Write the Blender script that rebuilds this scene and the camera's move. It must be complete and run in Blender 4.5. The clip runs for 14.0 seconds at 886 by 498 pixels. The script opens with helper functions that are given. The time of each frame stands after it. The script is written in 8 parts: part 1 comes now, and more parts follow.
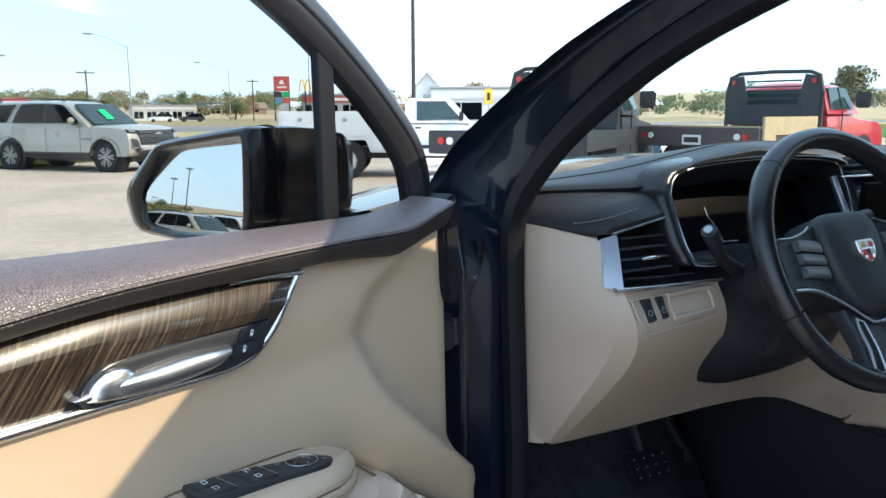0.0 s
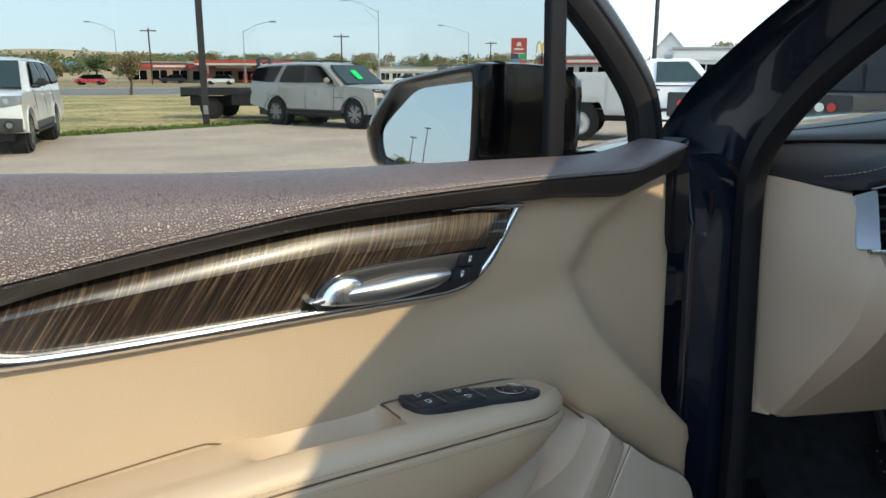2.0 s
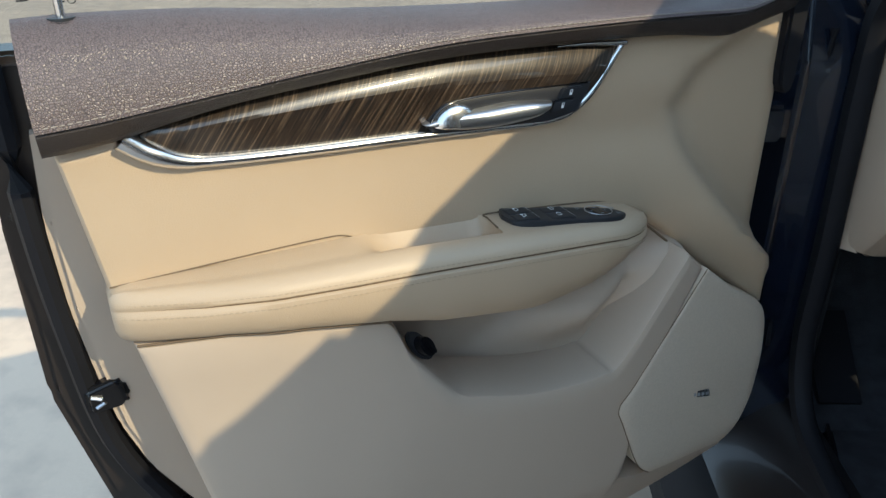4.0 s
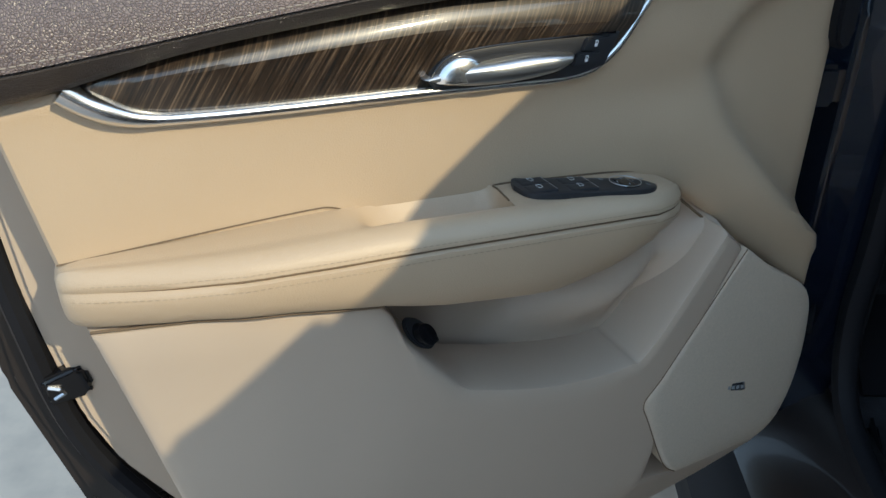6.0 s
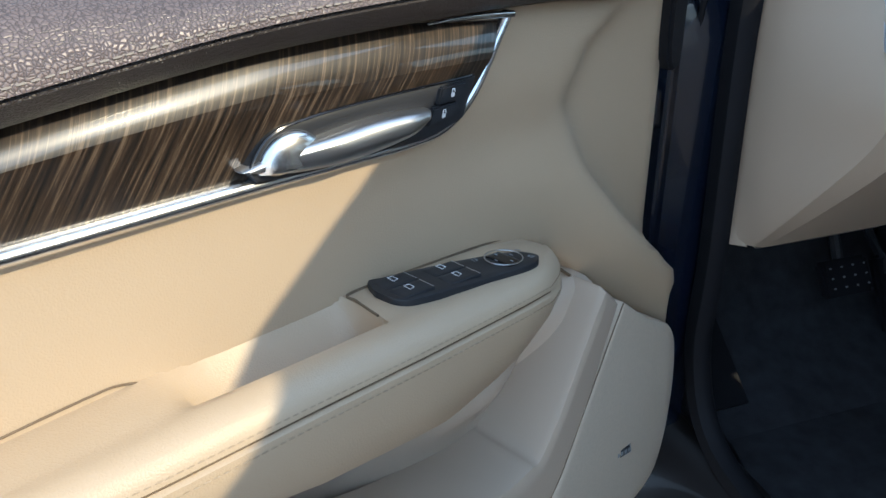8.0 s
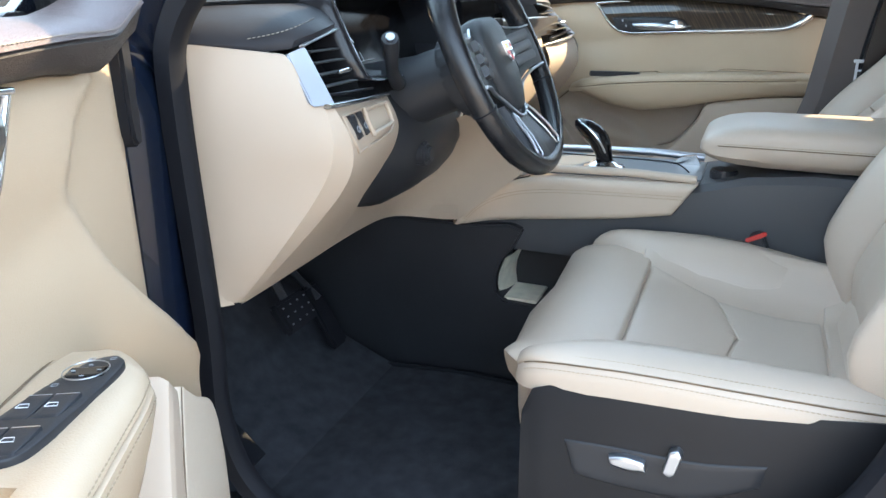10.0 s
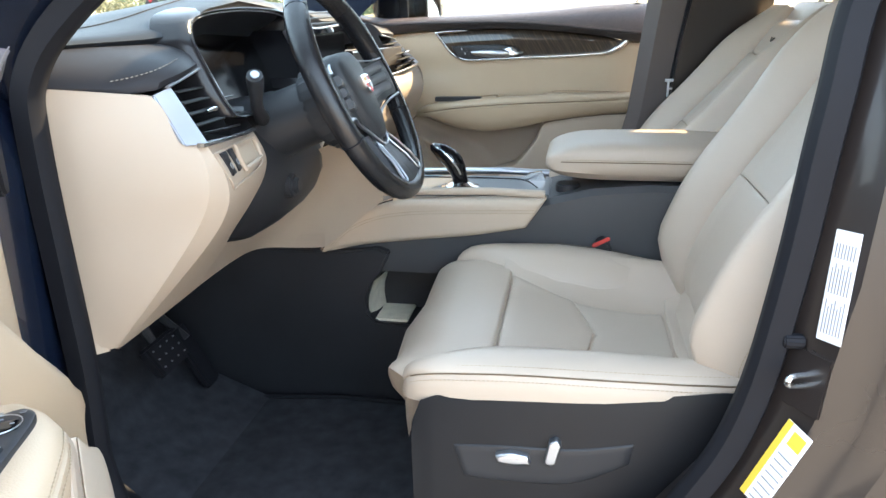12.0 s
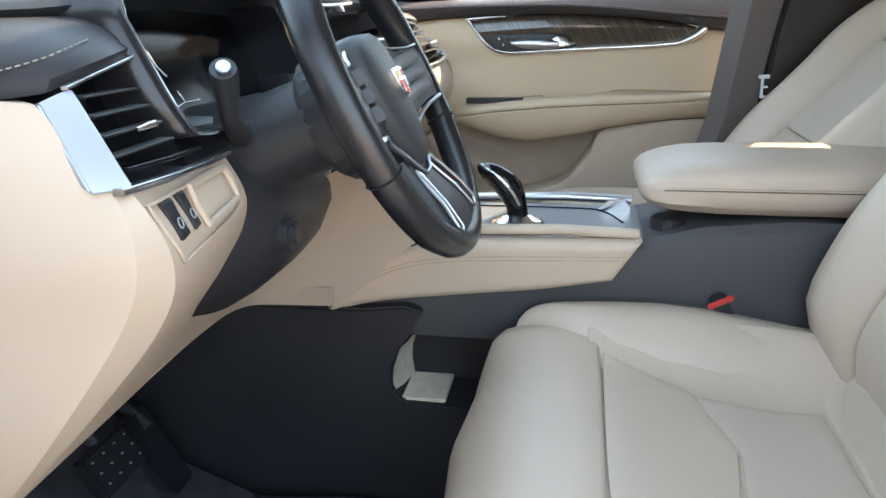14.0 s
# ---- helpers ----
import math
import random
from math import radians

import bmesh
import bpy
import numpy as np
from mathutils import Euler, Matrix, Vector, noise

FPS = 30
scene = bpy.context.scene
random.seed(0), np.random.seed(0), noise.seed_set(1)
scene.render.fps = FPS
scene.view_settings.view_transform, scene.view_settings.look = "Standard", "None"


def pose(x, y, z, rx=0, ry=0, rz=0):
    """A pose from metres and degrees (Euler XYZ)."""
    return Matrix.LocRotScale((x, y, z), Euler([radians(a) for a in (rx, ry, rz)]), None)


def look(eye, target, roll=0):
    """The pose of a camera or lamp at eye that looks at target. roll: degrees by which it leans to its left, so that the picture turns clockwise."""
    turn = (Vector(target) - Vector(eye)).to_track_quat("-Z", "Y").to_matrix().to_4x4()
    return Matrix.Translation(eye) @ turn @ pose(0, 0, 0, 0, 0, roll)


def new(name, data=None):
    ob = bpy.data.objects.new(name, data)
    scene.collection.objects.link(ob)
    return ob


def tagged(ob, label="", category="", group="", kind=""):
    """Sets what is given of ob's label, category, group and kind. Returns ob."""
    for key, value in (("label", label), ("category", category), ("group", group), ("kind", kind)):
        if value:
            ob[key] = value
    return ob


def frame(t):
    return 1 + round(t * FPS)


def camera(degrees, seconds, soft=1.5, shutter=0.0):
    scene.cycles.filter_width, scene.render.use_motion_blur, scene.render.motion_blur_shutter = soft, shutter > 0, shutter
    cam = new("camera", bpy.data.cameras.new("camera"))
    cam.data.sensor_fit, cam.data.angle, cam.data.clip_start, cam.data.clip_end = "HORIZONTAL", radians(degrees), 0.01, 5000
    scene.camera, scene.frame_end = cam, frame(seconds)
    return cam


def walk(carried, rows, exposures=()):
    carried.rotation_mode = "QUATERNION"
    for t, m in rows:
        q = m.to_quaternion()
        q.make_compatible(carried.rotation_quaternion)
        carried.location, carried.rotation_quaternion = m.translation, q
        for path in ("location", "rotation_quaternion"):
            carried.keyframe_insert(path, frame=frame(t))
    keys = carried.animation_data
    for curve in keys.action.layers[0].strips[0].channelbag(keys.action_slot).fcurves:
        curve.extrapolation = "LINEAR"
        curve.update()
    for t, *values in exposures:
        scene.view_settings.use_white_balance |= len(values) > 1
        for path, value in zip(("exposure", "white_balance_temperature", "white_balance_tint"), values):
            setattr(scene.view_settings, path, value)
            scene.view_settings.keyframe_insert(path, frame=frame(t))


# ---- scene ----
cam = camera(61.2, 14.0)

PATH = [
    (0, (-1.313, 0.045, 1.294), (-0.475, 1.826, 0.942), -1.4),
    (0.5, (-1.349, 0.086, 1.294), (-0.737, 1.958, 0.948), -1.3),
    (1, (-1.339, 0.126, 1.277), (-0.875, 2.041, 0.936), -1.2),
    (1.5, (-1.321, 0.099, 1.276), (-0.941, 2.032, 0.93), -1.2),
    (2, (-1.308, 0.041, 1.262), (-1.046, 1.976, 0.828), -1.1),
    (2.5, (-1.294, -0.016, 1.292), (-1.178, 1.906, 0.751), -1.0),
    (3, (-1.303, -0.052, 1.321), (-1.289, 1.83, 0.646), -0.8),
    (3.5, (-1.307, -0.069, 1.319), (-1.354, 1.756, 0.504), -0.8),
    (4, (-1.291, -0.065, 1.311), (-1.369, 1.719, 0.41), -0.8),
    (4.2, (-1.291, -0.061, 1.307), (-1.369, 1.712, 0.383), -0.8),
    (6.5, (-1.274, 0.086, 1.257), (-1.417, 1.818, 0.267), -1.2),
    (7, (-1.318, 0.148, 1.255), (-1.377, 1.865, 0.231), -1.2),
    (7.5, (-1.34, 0.203, 1.251), (-1.202, 1.937, 0.264), -1.1),
    (8, (-1.349, 0.256, 1.23), (-0.837, 1.97, 0.336), -1.4),
    (8.5, (-1.355, 0.326, 1.214), (-0.402, 1.89, 0.41), -1.3),
    (9, (-1.372, 0.351, 1.193), (-0.038, 1.648, 0.458), -1.2),
    (9.2, (-1.395, 0.354, 1.192), (0.06, 1.52, 0.467), -0.9),
    (11.3, (-1.543, 0.385, 1.211), (0.315, 0.777, 0.586), -1.1),
    (11.5, (-1.545, 0.386, 1.211), (0.317, 0.761, 0.587), -1.1),
    (12, (-1.539, 0.39, 1.215), (0.33, 0.732, 0.59), -1.1),
    (12.5, (-1.496, 0.414, 1.214), (0.377, 0.732, 0.587), -1.1),
    (13, (-1.379, 0.447, 1.192), (0.493, 0.755, 0.559), -1.1),
    (13.5, (-1.248, 0.49, 1.169), (0.625, 0.799, 0.537), -1.1),
    (14, (-1.131, 0.541, 1.172), (0.736, 0.889, 0.544), -1.3),
]
walk(cam, [(t, look(eye, target, roll)) for t, eye, target, roll in PATH],
     exposures=[(0, 1.82, 5250, 8), (0.5, 1.42, 5400, 7), (1.5, 1.22, 5500, 6), (4.2, 1.15, 5300, 5), (7.0, 0.98, 5250, 5), (8.0, 1.48, 5150, 7), (8.5, 2.1, 5250, 8), (9.0, 2.7, 5400, 9), (11.3, 3.3, 5850, 11), (14, 3.3, 5950, 12)])
OUT = pose(-0.8, 0.5, -0.3, 0.73, 1.06, 0)   # the lot slopes a little under the car

# ---- light ----
SUN_DIR = Vector((0.504, -0.393, 0.44)).normalized()
world = bpy.data.worlds.new("sky")
scene.world = world
world.use_nodes = True
wn = world.node_tree
sky = wn.nodes.new("ShaderNodeTexSky")
sky.sky_type = "NISHITA"
sky.sun_disc = False
sky.sun_elevation = math.asin(SUN_DIR.z)
sky.sun_rotation = math.atan2(SUN_DIR.x, SUN_DIR.y)
sky.air_density, sky.dust_density, sky.ozone_density = 1.7, 0.7, 4.0
wn.nodes["Background"].inputs["Strength"].default_value = 0.143
haze = wn.nodes.new("ShaderNodeHueSaturation")   # thin haze pales the blue
haze.inputs["Saturation"].default_value = 0.62
wn.links.new(sky.outputs["Color"], haze.inputs["Color"])
veil = wn.nodes.new("ShaderNodeMix")              # and evens the sky out
veil.data_type = "RGBA"
veil.inputs["Factor"].default_value = 0.62
veil.inputs["B"].default_value = (2.98, 3.45, 3.68, 1)
wn.links.new(haze.outputs["Color"], veil.inputs["A"])
wn.links.new(veil.outputs["Result"], wn.nodes["Background"].inputs["Color"])
sun = new("sun", bpy.data.lights.new("sun", "SUN"))
sun.data.energy, sun.data.angle, sun.data.color = 2.0, radians(0.6), (1.0, 0.745, 0.41)
sun.matrix_world = look((0, 0, 30), Vector((0, 0, 30)) - SUN_DIR)


# ---- materials ----
def shade(name, color, rough=0.5, metal=0.0, dark=0.8, scale=6.0, bump=0.0, bump_scale=200.0, coat=0.0, kind="noise", spec=0.5, fine=0.0, rvar=0.08, other=None, soft=0.0, crease=1.0):
    """A surface: two colours mixed by broad noise, roughness that varies, fine relief."""
    m = bpy.data.materials.new(name)
    m.use_nodes = True
    nt = m.node_tree
    b = nt.nodes["Principled BSDF"]
    tc = nt.nodes.new("ShaderNodeTexCoord")
    n1 = nt.nodes.new("ShaderNodeTexNoise")
    n1.inputs["Scale"].default_value, n1.inputs["Detail"].default_value = scale, 5
    nt.links.new(tc.outputs["Object"], n1.inputs["Vector"])
    n2 = nt.nodes.new("ShaderNodeTexNoise")
    n2.inputs["Scale"].default_value, n2.inputs["Detail"].default_value = scale * 14, 3
    nt.links.new(tc.outputs["Object"], n2.inputs["Vector"])
    add = nt.nodes.new("ShaderNodeMath")
    add.operation = "MULTIPLY_ADD"
    add.inputs[1].default_value = fine
    nt.links.new(n2.outputs["Fac"], add.inputs[0])
    nt.links.new(n1.outputs["Fac"], add.inputs[2])
    mix = nt.nodes.new("ShaderNodeMix")
    mix.data_type = "RGBA"
    ramp = nt.nodes.new("ShaderNodeMapRange")
    mid, wide = 0.5 + 0.5 * fine, soft or 0.2 + 0.5 * fine
    ramp.inputs["From Min"].default_value, ramp.inputs["From Max"].default_value = mid - wide, mid + wide
    nt.links.new(add.outputs[0], ramp.inputs["Value"])
    nt.links.new(ramp.outputs["Result"], mix.inputs["Factor"])
    mix.inputs["A"].default_value = (*(other or [c * dark for c in color]), 1)
    mix.inputs["B"].default_value = (*color, 1)
    nt.links.new(mix.outputs["Result"], b.inputs["Base Color"])
    rr = nt.nodes.new("ShaderNodeMapRange")
    rr.inputs["To Min"].default_value, rr.inputs["To Max"].default_value = max(0.02, rough - rvar), min(1, rough + rvar)
    nt.links.new(n1.outputs["Fac"], rr.inputs["Value"])
    nt.links.new(rr.outputs["Result"], b.inputs["Roughness"])
    b.inputs["Metallic"].default_value = metal
    b.inputs["Coat Weight"].default_value = coat
    b.inputs["Coat Roughness"].default_value = 0.04
    b.inputs["Specular IOR Level"].default_value = spec
    if bump:
        bp = nt.nodes.new("ShaderNodeBump")
        bp.inputs["Strength"].default_value, bp.inputs["Distance"].default_value = bump, 0.002
        if kind == "leather":
            t = nt.nodes.new("ShaderNodeTexVoronoi")
            t.feature = "DISTANCE_TO_EDGE"
            t.inputs["Scale"].default_value = bump_scale
            warp = nt.nodes.new("ShaderNodeMix")
            warp.data_type = "VECTOR"
            warp.inputs["Factor"].default_value = 0.006
            nt.links.new(tc.outputs["Object"], warp.inputs["A"])
            nt.links.new(n2.outputs["Color"], warp.inputs["B"])
            nt.links.new(warp.outputs["Result"], t.inputs["Vector"])
            lim = nt.nodes.new("ShaderNodeMapRange")
            lim.inputs["From Max"].default_value = 0.26
            nt.links.new(t.outputs["Distance"], lim.inputs["Value"])
            nt.links.new(lim.outputs["Result"], bp.inputs["Height"])
            if crease < 1:                             # base colour darker in the valleys of the grain
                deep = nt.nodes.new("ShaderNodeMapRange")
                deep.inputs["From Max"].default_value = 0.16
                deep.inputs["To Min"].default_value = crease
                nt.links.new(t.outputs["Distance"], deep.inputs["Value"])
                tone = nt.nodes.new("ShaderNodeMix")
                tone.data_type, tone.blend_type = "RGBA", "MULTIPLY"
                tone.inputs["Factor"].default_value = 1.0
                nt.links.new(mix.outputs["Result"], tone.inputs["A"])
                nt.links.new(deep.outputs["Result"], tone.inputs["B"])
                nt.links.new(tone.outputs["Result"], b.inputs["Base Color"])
        else:
            t = nt.nodes.new("ShaderNodeTexNoise")
            t.inputs["Scale"].default_value, t.inputs["Detail"].default_value = bump_scale, 4
            nt.links.new(tc.outputs["Object"], t.inputs["Vector"])
            nt.links.new(t.outputs["Fac"], bp.inputs["Height"])
        nt.links.new(bp.outputs["Normal"], b.inputs["Normal"])
    return m


def wood_shade(name):
    """Glossy striped veneer: thin slanted streaks of tan in near-black brown under clear lacquer."""
    m = bpy.data.materials.new(name)
    m.use_nodes = True
    nt = m.node_tree
    b = nt.nodes["Principled BSDF"]
    tc = nt.nodes.new("ShaderNodeTexCoord")
    mp = nt.nodes.new("ShaderNodeMapping")
    turn = nt.nodes.new("ShaderNodeMapping")
    turn.inputs["Rotation"].default_value = (radians(32), 0, 0)
    nt.links.new(tc.outputs["Object"], turn.inputs["Vector"])
    mp.inputs["Scale"].default_value = (1, 330, 11)
    nt.links.new(turn.outputs["Vector"], mp.inputs["Vector"])
    n = nt.nodes.new("ShaderNodeTexNoise")
    n.inputs["Scale"].default_value, n.inputs["Detail"].default_value, n.inputs["Roughness"].default_value = 1.0, 6, 0.65
    nt.links.new(mp.outputs["Vector"], n.inputs["Vector"])
    r = nt.nodes.new("ShaderNodeValToRGB")
    r.color_ramp.elements[0].position, r.color_ramp.elements[0].color = 0.38, (0.008, 0.007, 0.006, 1)
    r.color_ramp.elements[1].position, r.color_ramp.elements[1].color = 0.75, (0.20, 0.145, 0.095, 1)
    e = r.color_ramp.elements.new(0.53)
    e.color = (0.035, 0.023, 0.014, 1)
    nt.links.new(n.outputs["Fac"], r.inputs["Fac"])
    nt.links.new(r.outputs["Color"], b.inputs["Base Color"])
    b.inputs["Roughness"].default_value = 0.35
    b.inputs["Coat Weight"].default_value = 1.0
    b.inputs["Coat Roughness"].default_value = 0.05
    return m


def glass_shade(name, tint, gloss=0.9):
    """A thin pane: lets light through with a tint, mirrors a little by its angle."""
    m = bpy.data.materials.new(name)
    m.use_nodes = True
    nt = m.node_tree
    nt.nodes.remove(nt.nodes["Principled BSDF"])
    tr, gl, mx, lw, pw, ma = (nt.nodes.new(n) for n in ("ShaderNodeBsdfTransparent", "ShaderNodeBsdfGlossy", "ShaderNodeMixShader", "ShaderNodeLayerWeight", "ShaderNodeMath", "ShaderNodeMath"))
    tr.inputs["Color"].default_value = (*tint, 1)
    gl.inputs["Roughness"].default_value = 0.02
    gl.inputs["Color"].default_value = (gloss, gloss, gloss, 1)
    lw.inputs["Blend"].default_value = 0.5
    pw.operation, pw.inputs[1].default_value = "POWER", 5.0
    ma.operation, ma.inputs[1].default_value, ma.inputs[2].default_value = "MULTIPLY_ADD", 0.35, 0.02
    nt.links.new(lw.outputs["Facing"], pw.inputs[0])
    nt.links.new(pw.outputs[0], ma.inputs[0])
    nt.links.new(ma.outputs[0], mx.inputs["Fac"])
    nt.links.new(tr.outputs["BSDF"], mx.inputs[1])
    nt.links.new(gl.outputs["BSDF"], mx.inputs[2])
    nt.links.new(mx.outputs["Shader"], nt.nodes["Material Output"].inputs["Surface"])
    return m


def mirror_shade(name):
    m = bpy.data.materials.new(name)
    m.use_nodes = True
    b = m.node_tree.nodes["Principled BSDF"]
    b.inputs["Base Color"].default_value = (0.60, 0.615, 0.63, 1)
    b.inputs["Metallic"].default_value = 1
    b.inputs["Roughness"].default_value = 0.01
    return m


BEIGE = shade("beige_leather", (0.48, 0.373, 0.255), 0.43, dark=0.93, scale=5, bump=0.12, bump_scale=420, kind="leather")
BEIGE_PL = shade("beige_moulded_plastic", (0.455, 0.37, 0.285), 0.52, dark=0.94, scale=4, bump=0.06, bump_scale=900)
SEATLEATHER = shade("seat_leather", (0.475, 0.395, 0.315), 0.42, dark=0.92, scale=5, bump=0.1, bump_scale=380, kind="leather")
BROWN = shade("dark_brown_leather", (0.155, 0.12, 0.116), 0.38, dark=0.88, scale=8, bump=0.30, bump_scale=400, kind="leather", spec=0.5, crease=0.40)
BROWN_PL = shade("dark_grained_plastic", (0.04, 0.033, 0.032), 0.42, dark=0.8, scale=9, bump=0.4, bump_scale=480, kind="leather", spec=0.4)
BLACKPL = shade("black_plastic", (0.026, 0.027, 0.031), 0.42, dark=0.8, scale=9, bump=0.06, bump_scale=700, spec=0.35)
GREYPL = shade("charcoal_plastic", (0.062, 0.063, 0.068), 0.5, dark=0.85, scale=5, bump=0.08, bump_scale=600)
GLOSSBLK = shade("gloss_black", (0.008, 0.008, 0.010), 0.1, scale=4, rvar=0.03, spec=0.4)
RUBBER = shade("black_rubber", (0.012, 0.0125, 0.016), 0.6, dark=0.8, scale=12, spec=0.15)
CARPET = shade("black_carpet", (0.050, 0.052, 0.060), 0.95, dark=0.6, scale=30, bump=0.8, bump_scale=500, spec=0.1)
CHROME = shade("satin_chrome", (0.80, 0.81, 0.83), 0.22, metal=1.0, dark=0.95, scale=4, rvar=0.05)
SILVER = shade("satin_silver_trim", (0.52, 0.54, 0.58), 0.3, metal=1.0, dark=0.92, scale=4)
PAINT = shade("black_blue_car_paint", (0.006, 0.010, 0.022), 0.25, dark=0.8, scale=3, coat=1.0, rvar=0.05)
JAMB = shade("dark_brown_jamb_paint", (0.020, 0.016, 0.015), 0.3, dark=0.8, scale=5, coat=0.25)
WOOD = wood_shade("striped_wood_veneer")
THREAD = shade("tan_thread", (0.27, 0.235, 0.20), 0.8, scale=40)
THREAD_B = shade("beige_thread", (0.40, 0.32, 0.22), 0.8, scale=40)
WHITEMARK = shade("white_marking", (0.75, 0.76, 0.78), 0.5, scale=20, dark=0.95)
DIMMARK = shade("grey_marking", (0.30, 0.32, 0.34), 0.5, scale=20)
REDBTN = shade("red_plastic", (0.55, 0.05, 0.04), 0.4, scale=10)
SIDEGLASS = glass_shade("side_glass", (0.735, 0.75, 0.745))
SCREENGLASS = glass_shade("windscreen_glass", (0.74, 0.80, 0.78))
MIRRORGL = mirror_shade("mirror_silver")
LABELW = shade("white_label", (0.72, 0.73, 0.75), 0.5, scale=15, dark=0.95)
LABELY = shade("yellow_label", (0.70, 0.52, 0.05), 0.5, scale=15, dark=0.92)
FABRIC = shade("headliner_fabric", (0.50, 0.45, 0.38), 0.9, dark=0.9, scale=8, bump=0.2, bump_scale=600)


# ---- building helpers ----
def smooth_mesh(me, angle=40):
    me.polygons.foreach_set("use_smooth", [True] * len(me.polygons))
    me.set_sharp_from_angle(angle=radians(angle))


def part(name, bm, mat, parent=None, label="", m=None, angle=40):
    """Links a bmesh as one mesh object, under a thing or part if given."""
    bmesh.ops.recalc_face_normals(bm, faces=bm.faces[:])
    me = bpy.data.meshes.new(name)
    bm.to_mesh(me)
    bm.free()
    me.materials.append(mat)
    smooth_mesh(me, angle)
    ob = new(name, me)
    if parent is not None:
        ob.parent = parent
    if m is not None:
        ob.matrix_basis = m
    if label:
        ob["label"] = label
    return ob


def thing(name, label, category, m=None, group="", kind=""):
    ob = new(name)
    ob.empty_display_size = 0.1
    if m is not None:
        ob.matrix_basis = m
    return tagged(ob, label, category, group, kind)


def mesh_of(verts, faces):
    bm = bmesh.new()
    vs = [bm.verts.new(v) for v in verts]
    for f in faces:
        try:
            bm.faces.new([vs[i] for i in f])
        except ValueError:
            pass
    return bm


def join(*bms):
    """Several bmeshes as one."""
    out = bmesh.new()
    for b in bms:
        me = bpy.data.meshes.new("tmp")
        b.to_mesh(me)
        b.free()
        out.from_mesh(me)
        bpy.data.meshes.remove(me)
    return out


def cr(pts, us):
    """Points at the parameters us (0 to 1) of a smooth curve through pts."""
    p = [Vector(q) for q in pts]
    n = len(p) - 1
    out = []
    for u in us:
        k = min(int(u * n), n - 1)
        t = u * n - k
        a, b, c, d = p[max(k - 1, 0)], p[k], p[k + 1], p[min(k + 2, n)]
        out.append(0.5 * (2 * b + (c - a) * t + (2 * a - 5 * b + 4 * c - d) * t * t + (3 * b - a - 3 * c + d) * t ** 3))
    return out


def even(n):
    return [i / n for i in range(n + 1)]


def curve(pts, n=32):
    return cr(pts, even(n))


def patch(A, B, fn, to3d, n=28, mm=8, rnd=0.006, skirt=0.02):
    """A padded panel between the curves A and B in its plane, fn its height there, with rounded borders turned down by skirt."""
    la = sum((Vector(A[i + 1]) - Vector(A[i])).length for i in range(len(A) - 1))
    e = min(0.2, rnd / max(la, 0.02))
    us = sorted({0, e * 0.3, e, *[e + (1 - 2 * e) * i / n for i in range(n + 1)], 1 - e * 0.3, 1})
    pa, pb = cr(A, us), cr(B, us)
    verts, rows = [], []
    for i, u in enumerate(us):
        L = max((pa[i] - pb[i]).length, 1e-4)
        g = min(0.3, rnd / L)
        ss = [0, g * 0.3, *[g + (1 - 2 * g) * j / mm for j in range(mm + 1)], 1 - g * 0.3, 1]
        row = []
        for s in ss:
            q = pa[i].lerp(pb[i], s)
            d = min(min(s, 1 - s) * L, min(u, 1 - u) * la)
            k = 1 - min(d / rnd, 1) if rnd > 0 else 0
            drop = rnd * (1 - math.sqrt(max(0, 1 - k * k)))
            row.append(len(verts))
            verts.append(to3d(q[0], q[1], fn(q[0], q[1]) - drop))
        rows.append(row)
    faces = [(rows[i][j], rows[i + 1][j], rows[i + 1][j + 1], rows[i][j + 1]) for i in range(len(rows) - 1) for j in range(len(rows[0]) - 1)]
    if skirt:
        loop = rows[0] + [r[-1] for r in rows[1:]] + rows[-1][-2::-1] + [r[0] for r in rows[-2:0:-1]]
        base = []
        idx = {}
        for i, row in enumerate(rows):
            for j, v in enumerate(row):
                idx[v] = (i, j)
        for v in loop:
            i, j = idx[v]
            L = max((pa[i] - pb[i]).length, 1e-4)
            g = min(0.3, rnd / L)
            ss = [0, g * 0.3, *[g + (1 - 2 * g) * jj / mm for jj in range(mm + 1)], 1 - g * 0.3, 1]
            q = pa[i].lerp(pb[i], ss[j])
            base.append(len(verts))
            verts.append(to3d(q[0], q[1], fn(q[0], q[1]) - rnd - skirt))
        c = len(loop)
        faces += [(loop[a], loop[(a + 1) % c], base[(a + 1) % c], base[a]) for a in range(c)]
    return mesh_of(verts, faces)


def loft(sections, closed=True, caps=True):
    verts, rows = [], []
    for s in sections:
        rows.append(list(range(len(verts), len(verts) + len(s))))
        verts += [tuple(v) for v in s]
    c = len(rows[0])
    rng = range(c) if closed else range(c - 1)
    faces = [(rows[i][j], rows[i][(j + 1) % c], rows[i + 1][(j + 1) % c], rows[i + 1][j]) for i in range(len(rows) - 1) for j in rng]
    if caps and closed:
        faces += [tuple(rows[0]), tuple(rows[-1])]
    return mesh_of(verts, faces)


